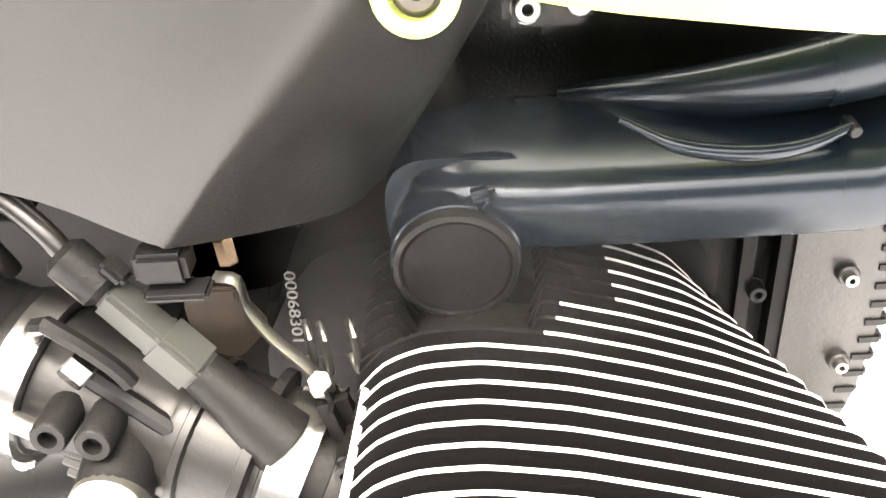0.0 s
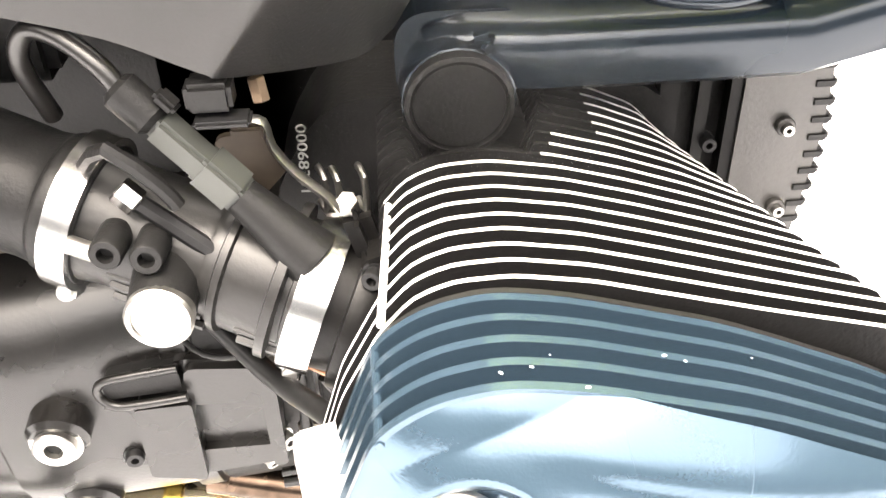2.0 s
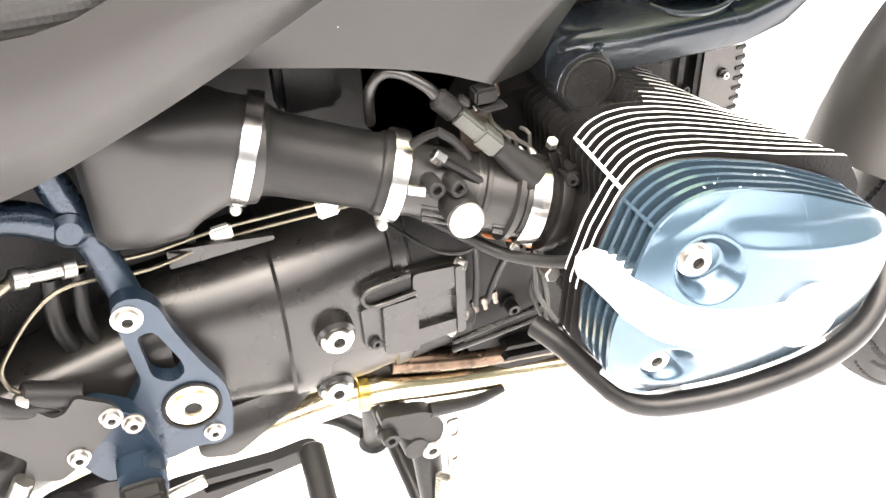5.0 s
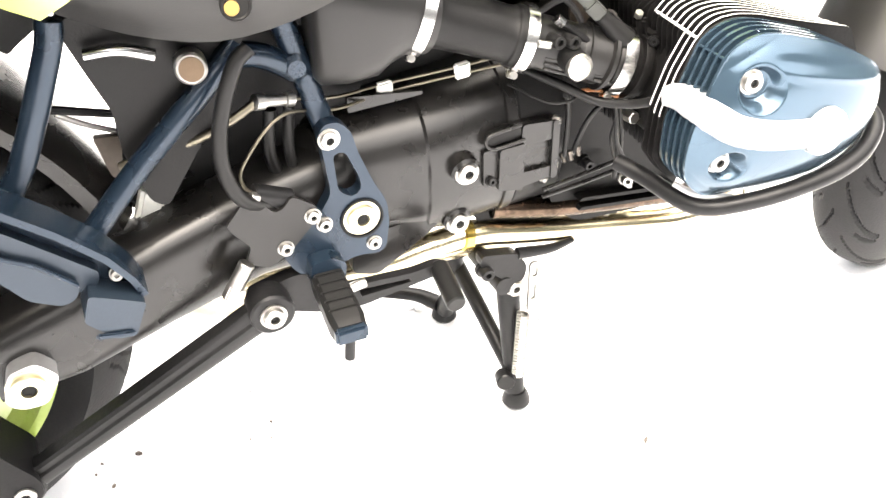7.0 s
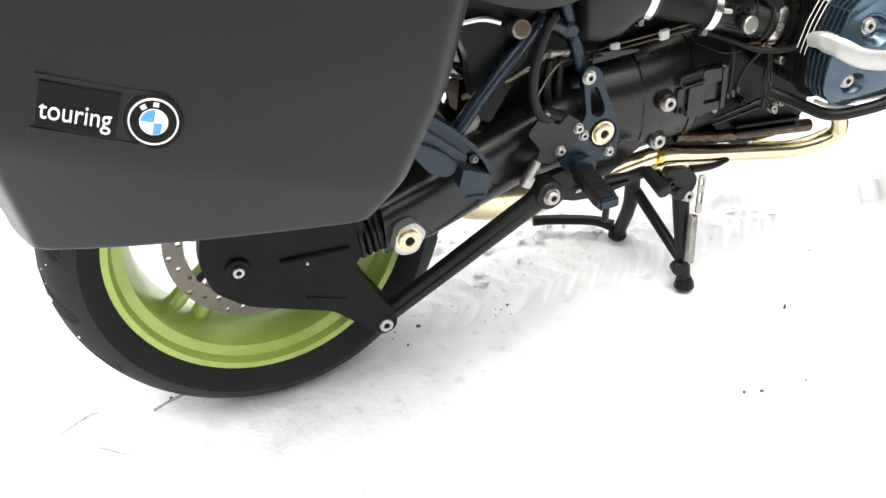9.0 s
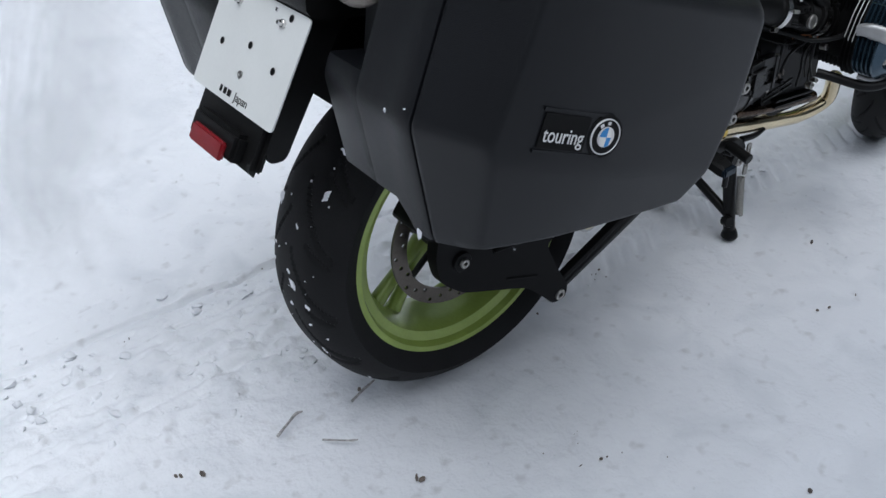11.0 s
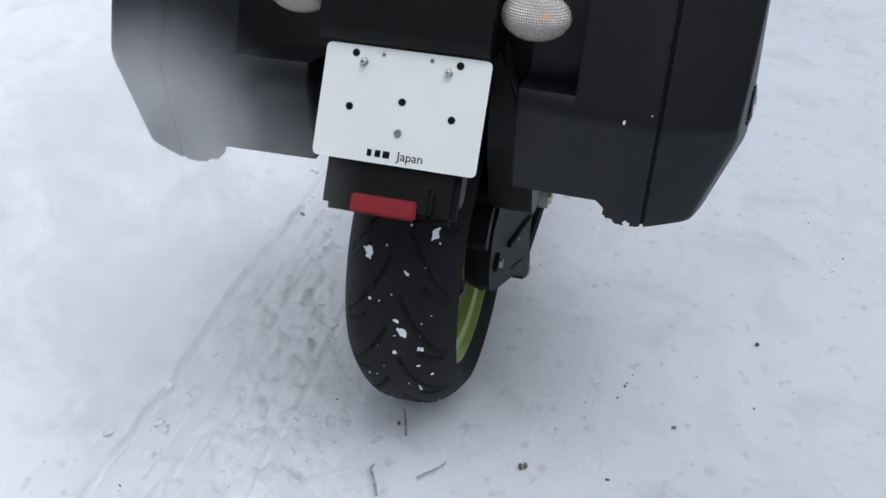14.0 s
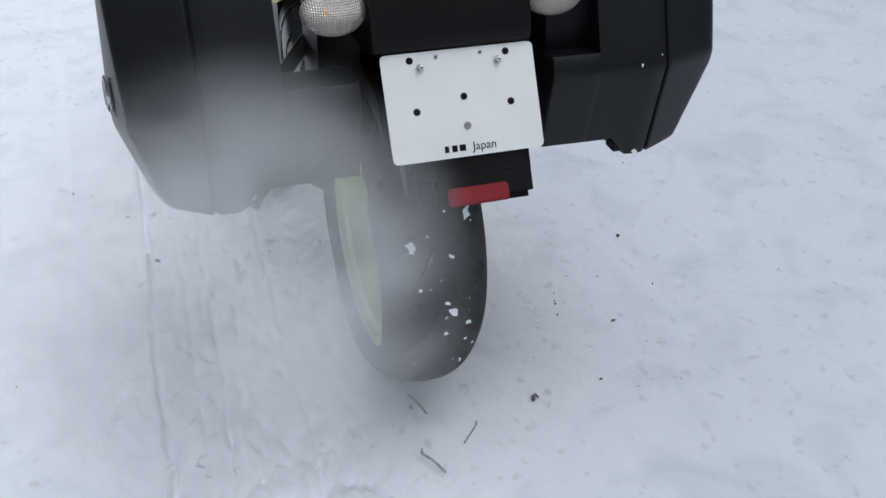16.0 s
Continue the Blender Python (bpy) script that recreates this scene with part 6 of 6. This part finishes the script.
for s in (-1, 1):
    c = Vector((-0.205, 0.168 * s - 0.003, 0.868))
    sig = part("turn_signal", tube(B(), [(-0.16, 0.10 * s, 0.885), (-0.18, 0.14 * s, 0.876), c + Vector((0.02, 0, 0))], [0.012, 0.013, 0.03], 14), M_TRIM, bike, "turn signal with clear ribbed lens")
    bm = B()
    bmesh.ops.create_uvsphere(bm, u_segments=28, v_segments=18, radius=1, matrix=Matrix.LocRotScale(c, None, (0.032, 0.0485, 0.034)))
    part("lens", bm, M_LENS, sig, "clear ribbed lens over an amber bulb")
    bm = B()
    bmesh.ops.create_uvsphere(bm, u_segments=14, v_segments=10, radius=1, matrix=Matrix.LocRotScale(c + Vector((-0.018, 0.012 * s, 0.006)), None, (0.012, 0.014, 0.014)))
    part("bulb", bm, M_BULB, sig)
part("hugger", prism(B(), rounded([(-0.19, 0.64), (-0.14, 0.70), (0.05, 0.72), (0.12, 0.70), (0.12, 0.67), (0.05, 0.68), (-0.12, 0.66)], 0.015), -0.085, 0.09, 0.004), M_TRIM, bike, "black wheel cover")
# dark blocks added to close the bright gaps between wheel, plate and panniers
part("tail_valance", prism(B(), rounded([(-0.08, 0.80), (-0.05, 0.58), (0.03, 0.55), (0.06, 0.58), (0.06, 0.80)], 0.015), 0.098, 0.168, 0.008, 2), M_TRIM, bike)
part("tail_valance", prism(B(), rounded([(-0.10, 0.82), (-0.09, 0.60), (-0.03, 0.45), (0.05, 0.42), (0.10, 0.52), (0.10, 0.82)], 0.02), -0.172, -0.096, 0.012, 3), M_TRIM, bike)
part("rack_strut", tube(B(), [(0.070, 0.132, 0.749), (0.060, 0.165, 0.720), (0.040, 0.218, 0.662), (0.030, 0.242, 0.639)], 0.013, 10, 2), M_STEEL, bike)
part("rack_strut", tube(B(), [(-0.10, -0.10, 0.82), (-0.13, -0.14, 0.74), (-0.12, -0.16, 0.66)], 0.009, 10, 2), M_STEEL, bike)

# snow sticking to the rear tyre
rnd = random.Random(11)
bm = B()
bits = [(-0.016, 0.05, 0.011), (-0.016, 0.38, 0.007), (-0.047, -0.06, 0.008), (-0.049, 0.60, 0.010), (0.045, 0.45, 0.012), (0.04, 0.2, 0.006)]
bits = [(y, a, r * 0.85) for y, a, r in bits]
bits += [(rnd.uniform(-0.075, 0.075), rnd.uniform(-0.9, 0.9), 0.0012 + 0.0032 * rnd.random() ** 2) for _ in range(34)]
for y, a, r in bits:
    u = abs(y / 0.092)
    rr = 0.318 - 0.05 * u ** 3
    q = R_AXLE + Vector((-rr * math.cos(a), y, rr * math.sin(a)))
    m = Matrix.LocRotScale(q, Euler((rnd.uniform(0, 6), a, 0)), (0.0016, r * rnd.uniform(0.3, 1.1), r * rnd.uniform(0.6, 1.2)))
    made = bmesh.ops.create_icosphere(bm, subdivisions=2, radius=1, matrix=m)
    for v in made["verts"]:
        d = v.co - q
        v.co = q + d * (1 + 1.5 * noise.noise(v.co * 190) + 0.7 * noise.noise(v.co * 460))
tagged(part("snow_crumbs", bm, M_SNOWBIT, None), "white snow crumbs sticking to the rear tyre", "snow", kind="stuff")

rnd = random.Random(4)
bm = B()
for x, y, z, r in ((0.716, -0.196, 0.772, 0.0022), (0.703, -0.198, 0.770, 0.0014), (0.735, -0.196, 0.776, 0.0011), (0.748, -0.170, 0.716, 0.0013), (0.948, -0.290, 0.6165, 0.0018), (0.957, -0.288, 0.616, 0.0022), (0.963, -0.283, 0.6155, 0.0015),
                   (0.972, -0.295, 0.6135, 0.002), (1.0, -0.275, 0.6045, 0.0022), (1.006, -0.277, 0.6035, 0.0014), (1.03, -0.27, 0.596, 0.0012)):
    q = Vector((x, y, z))
    made = bmesh.ops.create_icosphere(bm, subdivisions=2, radius=1, matrix=Matrix.LocRotScale(q, Euler((0, 0.3, rnd.uniform(-0.6, 0.6))), (r * 0.36, r * 0.18, r * 0.10)))
    for v in made["verts"]:
        v.co = q + (v.co - q) * (1 + 0.9 * noise.noise(v.co * 500))
for x, y, z, a, b in ((-0.172, -0.086, 0.664, 0.008, 0.007), (-0.166, -0.086, 0.655, 0.004, 0.004), (-0.168, -0.039, 0.561, 0.007, 0.005), (-0.241, -0.332, 0.588, 0.005, 0.008), (-0.2655, -0.308, 0.760, 0.002, 0.003),
                      (-0.2615, -0.343, 0.773, 0.001, 0.0012), (0.100, -0.136, 0.312, 0.003, 0.002)):
    q = Vector((x, y, z))
    made = bmesh.ops.create_icosphere(bm, subdivisions=2, radius=1, matrix=Matrix.LocRotScale(q, None, (0.0018, a, b)))
    for v in made["verts"]:
        v.co = q + (v.co - q) * (1 + 0.9 * noise.noise(v.co * 300))
tagged(part("snow_flecks", bm, M_SNOWBIT, None), "small melting snow flecks on the bodywork", "snow", kind="stuff")

# ---------------------------------------------------------------- panniers


def soft_min(a, b, k):
    """The lesser of two numbers, blended over k where they are close."""
    h = max(k - abs(a - b), 0.0) / k
    return min(a, b) - h * h * k * 0.25


def lid_depth(x, z):
    """How far out from the machine's middle the pannier lid stands over a spot of its outline."""
    bow = 0.484 - (0.9 if x < -0.06 else 0.16) * (x + 0.06) ** 2
    face = bow - 0.06 * max(0.0, z - 0.73)
    bevel = bow + 0.31 * (z - (0.741 - 0.37 * (x + 0.233)))
    top = face - 1.15 * (z - (0.806 - 0.36 * (x - 0.2)))
    xs = -0.264 + (0.41 * (z - 0.755) if z > 0.755 else 0.17 * (0.755 - z))
    rear = 0.360 + 2.9 * (x - xs)
    xf = float(np.interp(z, (0.53, 0.555, 0.60, 0.685, 0.814, 0.90), (0.05, 0.126, 0.172, 0.222, 0.266, 0.276)))
    front = 0.446 - 2.6 * (x - xf)
    under = 0.357 + 5.0 * (z - (0.586 - 0.137 * (x + 0.235)))
    d = soft_min(face, bevel, 0.004)
    d = soft_min(d, top, 0.012)
    d = soft_min(d, rear, 0.012)
    d = soft_min(d, front, 0.07)
    return soft_min(d, under, 0.014)


LID_MID = (-0.01, 0.74)


def lid_rim(level, turns=168):
    """The lid's outline at a depth, walked round its middle."""
    out = []
    for k in range(turns):
        a = 2 * math.pi * k / turns
        lo, hi = 0.0, 0.6
        for _ in range(26):
            m = (lo + hi) / 2
            lo, hi = (m, hi) if lid_depth(LID_MID[0] + m * math.cos(a), LID_MID[1] + m * math.sin(a)) > level else (lo, m)
        out.append((LID_MID[0] + lo * math.cos(a), LID_MID[1] + lo * math.sin(a)))
    return out


def build_pannier(side):
    """side -1: the machine's right. The lid is a bowed face with bevels; the shell behind it is stepped round the wheel."""
    base = thing("pannier", (-0.02, 0.33 * side, 0.58), "black grained plastic touring pannier with a blue and white roundel", "pannier", "panniers at the tail")
    rim = lid_rim(0.3585)

    def ring(s, depth, dx=0.0, dz=0.0):
        return [(LID_MID[0] + (x - LID_MID[0]) * s + dx, depth * side, LID_MID[1] + (z - LID_MID[1]) * s + dz) for x, z in rim]
    # one moulding: a low step towards the wheel, the full wall outside it, a flare up to the seam
    x_far = 0.24 if side < 0 else -0.135
    floor = lambda z, w: max(z, 0.622 - 0.05 * w)

    def low_ring(s, depth, dx=0.0):
        return [(min(x, x_far) * s + dx, depth * side, floor(min(z, 0.772 - 0.19 * (x + 0.2)), 0) if z > 0.66 else floor(z, 0)) for x, z in rim]
    first = 0.161 if side < 0 else 0.13
    rows = [[(x * 0.9, y, 0.69 + (z - 0.69) * 0.85) for x, y, z in low_ring(0.96, first)], low_ring(0.968, first + 0.0003), low_ring(0.977, first + 0.0015), low_ring(0.982, first + 0.004), low_ring(0.991, 0.225), low_ring(0.993, 0.2395)]
    rows += [ring(0.992, 0.240), ring(0.994, 0.243), ring(0.995, 0.252), ring(0.997, 0.285), ring(1.000, 0.302), ring(1.006, 0.316), ring(1.010, 0.330), ring(1.006, 0.3485), ring(0.998, 0.352), ring(0.985, 0.353)]
    for row in rows[6:11]:
        row[:] = [(x, y, floor(z, 0.0 if abs(y) < 0.29 else 0.35)) for x, y, z in row]
    bm = B()
    skin(bm, rows)
    shell_part = part("inner_shell", bm, M_CASE, base, "black lower shell", 32)
    high = rounded([(-0.205, 0.74), (-0.19, 0.85), (-0.15, 0.955), (0.23, 0.92), (0.235, 0.76), (0.0, 0.70)], 0.02, 3)
    part("shell_recess", prism(B(), high, (0.17 if side < 0 else 0.243) * side, 0.262 * side, 0.012, 3), M_CASE, shell_part)
    bm = B()
    rings = [ring(0.985, 0.3565), ring(0.9975, 0.3570)]
    for k in range(57):
        s = max(0.004, 1 - (k / 56) ** 1.25)
        rings.append([(LID_MID[0] + (x - LID_MID[0]) * s, lid_depth(LID_MID[0] + (x - LID_MID[0]) * s, LID_MID[1] + (z - LID_MID[1]) * s) * side, LID_MID[1] + (z - LID_MID[1]) * s) for x, z in rim])
    skin(bm, rings, caps=False)
    lid = part("lid", bm, M_CASE, base, "black outer lid", 60)
    bm = B()
    skin(bm, [ring(0.984, 0.352), ring(0.984, 0.358)])
    part("lid_seal", bm, M_INK, base)
    # label recess with stylised word and roundel, set on a slope
    slope = radians(20.5)
    cx, cz = -0.130, 0.748
    ex, ez = Vector((math.cos(slope), 0, -math.sin(slope))), Vector((math.sin(slope), 0, math.cos(slope)))

    def at(u, v, w=0.0):
        q = Vector((cx, 0.0, cz)) + ex * u + ez * v
        q.y = (lid_depth(q.x, q.z) + 0.0012 + w) * side
        return q
    frame_bm = B()
    for pts, w in ((((-0.048, 0.030), (0.060, 0.030), (0.060, 0.0265), (-0.048, 0.0265)), 0.0018), (((-0.048, -0.0195), (0.050, -0.0195), (0.050, -0.0235), (-0.048, -0.0235)), 0.0018)):
        a = [frame_bm.verts.new(at(u, v, 0)) for u, v in pts]
        b = [frame_bm.verts.new(at(u, v, w)) for u, v in pts]
        frame_bm.faces.new(b)
        for i in range(4):
            frame_bm.faces.new((a[i], a[(i + 1) % 4], b[(i + 1) % 4], b[i]))
    label = part("label_frame", frame_bm, M_CASE, lid)
    bm = B()
    pts = [at(u, v, w) for w in (0.0, 0.0012) for u, v in ((-0.044, -0.017), (0.022, -0.017), (0.022, 0.024), (-0.044, 0.024))]
    vs = [bm.verts.new(p) for p in pts]
    bm.faces.new(vs[4:])
    for i in range(4):
        bm.faces.new((vs[i], vs[(i + 1) % 4], vs[4 + (i + 1) % 4], vs[4 + i]))
    part("label_plate", bm, M_INK, lid, "gloss black label plate")
    across = (at(0.045, 0) - at(-0.045, 0)).normalized() * (1 if side < 0 else -1)
    n_out = across.cross(at(0, 0.02) - at(0, -0.02)).normalized()
    rot = Matrix((across, n_out.cross(across), n_out)).transposed().to_4x4()
    # the word is drawn out of narrow strokes close to its lettering
    letters("touring", 0.0255, lid, M_LETTER, Matrix.Translation(at(-0.0125, -0.001, 0.0022)) @ rot, "lettering", 0.0004, 0.80)
    part("badge_ring", lathe(B(), at(0.052, 0.0035, 0.0), n_out, [(0, 0.0222), (0.0024, 0.0218), (0.0026, 0.0207), (0.0018, 0.0203)], 40), M_LETTER, lid)
    part("badge_seat", lathe(B(), at(0.052, 0.0035, -0.001), n_out, [(0, 0.0265), (0.002, 0.026), (0.0022, 0.0225), (0.0016, 0.022)], 40), M_INK, lid)
    part("badge_disc", lathe(B(), at(0.052, 0.0035, 0.0), n_out, [(0, 0.0203), (0.0018, 0.0203), (0.002, 0.001)], 40), M_INK, lid)
    part("badge_inner", lathe(B(), at(0.052, 0.0035, 0.0018), n_out, [(0, 0.0126), (0.0008, 0.0123), (0.0009, 0.001)], 36), M_LETTER, lid)
    for turn_to in (130, 90, 50):
        t = radians(turn_to)
        spot = at(0.052 + 0.0164 * math.cos(t), 0.0035 + 0.0164 * math.sin(t), 0.0022)
        part("ring_mark", block(B(), spot, (0.0048, 0.0042, 0.0005), rot.to_3x3() @ Matrix.Rotation((t - math.pi / 2) * (1 if side < 0 else -1), 3, "Z"), 0), M_LETTER, lid)
    for q0 in (0, 2):
        bm = B()
        c = bm.verts.new(at(0.052, 0.0035, 0.0034))
        arc = []
        for k in range(9):
            t = math.pi / 2 * (q0 + 1 + k / 8)
            arc.append(bm.verts.new(at(0.052 + 0.0118 * math.cos(t), 0.0035 + 0.0118 * math.sin(t), 0.0034)))
        for k in range(8):
            bm.faces.new((c, arc[k], arc[k + 1]))
        part("badge_quarter", bm, M_BADGEBLUE, lid)
    for q0 in (1, 3):
        bm = B()
        c = bm.verts.new(at(0.052, 0.0035, 0.0034))
        arc = [bm.verts.new(at(0.052 + 0.0118 * math.cos(math.pi / 2 * (q0 + 1 + k / 8)), 0.0035 + 0.0118 * math.sin(math.pi / 2 * (q0 + 1 + k / 8)), 0.0034)) for k in range(9)]
        for k in range(8):
            bm.faces.new((c, arc[k], arc[k + 1]))
        part("badge_quarter", bm, M_NUMBER, lid)
    # hinge knuckles under the lower edge
    for k in range(4):
        part("hinge_knuckle", block(B(), (-0.218 + 0.006 * k, (0.335 + 0.011 * k) * side, 0.588 - 0.003 * (k % 2)), (0.016, 0.010, 0.013), bevel=0.003), M_TRIM, base)
    part("hinge_bracket", block(B(), (-0.215, 0.312 * side, 0.598), (0.03, 0.03, 0.022), bevel=0.004), M_CASE, base)
    if side > 0:
        # the left case hangs a little further out and lower
        for ob in base.children_recursive:
            ob.data.transform(Matrix.Translation((0, 0.010, -0.006)))
    return base


build_pannier(-1)
build_pannier(1)

# ---------------------------------------------------------------- exhaust steam drifting from the left side


def build_steam(label, centre, half, strength, along, lean, layers):
    """Billowing veils, thin towards their edges and broken up by eddies; along is the axis they face."""
    m = bpy.data.materials.new("thin exhaust steam")
    m.use_nodes = True
    n, l = m.node_tree.nodes, m.node_tree.links
    clear, white, back, body, mix = (n.new("ShaderNode" + k) for k in ("BsdfTransparent", "BsdfDiffuse", "BsdfTranslucent", "MixShader", "MixShader"))
    for k in (white, back):
        k.inputs["Color"].default_value = (0.96, 0.97, 0.98, 1)
    l.new(white.outputs[0], body.inputs[1])
    l.new(back.outputs[0], body.inputs[2])
    tc = n.new("ShaderNodeTexCoord")
    mp, grad, eddy = n.new("ShaderNodeMapping"), n.new("ShaderNodeTexGradient"), n.new("ShaderNodeTexNoise")
    grad.gradient_type = "SPHERICAL"
    size = [1.0 / max(h, 0.08) for h in half]
    mp.inputs["Scale"].default_value = size
    mp.inputs["Location"].default_value = [-c * k for c, k in zip(centre, size)]
    eddy.inputs["Scale"].default_value, eddy.inputs["Detail"].default_value, eddy.inputs["Distortion"].default_value = 1.9 / half[2], 5.0, 0.5
    l.new(tc.outputs["Object"], mp.inputs["Vector"])
    l.new(mp.outputs[0], grad.inputs["Vector"])
    l.new(tc.outputs["Object"], eddy.inputs["Vector"])
    soft, wisps, dense = n.new("ShaderNodeMapRange"), n.new("ShaderNodeMapRange"), n.new("ShaderNodeMath")
    soft.interpolation_type = "SMOOTHSTEP"
    soft.inputs["From Max"].default_value, soft.inputs["To Max"].default_value = 0.55, strength
    wisps.inputs["From Min"].default_value, wisps.inputs["From Max"].default_value, wisps.inputs["To Min"].default_value = 0.33, 0.60, 0.08
    dense.operation = "MULTIPLY"
    l.new(grad.outputs["Fac"], soft.inputs["Value"])
    l.new(eddy.outputs["Fac"], wisps.inputs["Value"])
    l.new(soft.outputs[0], dense.inputs[0])
    l.new(wisps.outputs[0], dense.inputs[1])
    l.new(dense.outputs[0], mix.inputs["Fac"])
    l.new(clear.outputs[0], mix.inputs[1])
    l.new(body.outputs[0], mix.inputs[2])
    l.new(mix.outputs[0], n["Material Output"].inputs["Surface"])
    bm = B()
    side = 1 - along
    for k in range(layers):
        grid = []
        for i in range(41):
            row = []
            for j in range(41):
                u, v = i / 20 - 1, j / 20 - 1
                q = Vector(centre)
                q[side] += u * half[side] * 0.98
                q.z += v * half[2] * 0.98
                bulge = 0.25 * half[2] * (1 - u * u) * (1 - v * v)
                q[along] += lean * v * half[2] - 0.11 * half[2] * k - bulge + 0.05 * half[2] * noise.noise((u * 1.2, v * 1.2, k * 3.0))
                row.append(bm.verts.new(q))
            grid.append(row)
        for i in range(40):
            for j in range(40):
                if math.hypot((i + 0.5) / 20 - 1, (j + 0.5) / 20 - 1) < 1.02:
                    bm.faces.new((grid[i][j], grid[i + 1][j], grid[i + 1][j + 1], grid[i][j + 1]))
    bmesh.ops.delete(bm, geom=[v for v in bm.verts if not v.link_faces], context="VERTS")
    return tagged(part("steam", bm, m, None, "", 180), label, "steam", kind="stuff")


build_steam("thin white exhaust steam drifting beside the tail", (-0.40, 0.350, 0.575), (0.45, 0.355, 0.33), 0.245, 0, 0.40, 4)
build_steam("faint steam wisps rising from the warm cylinder", (0.955, -0.15, 0.645), (0.08, 0.08, 0.075), 0.0045, 1, 0.3, 2)
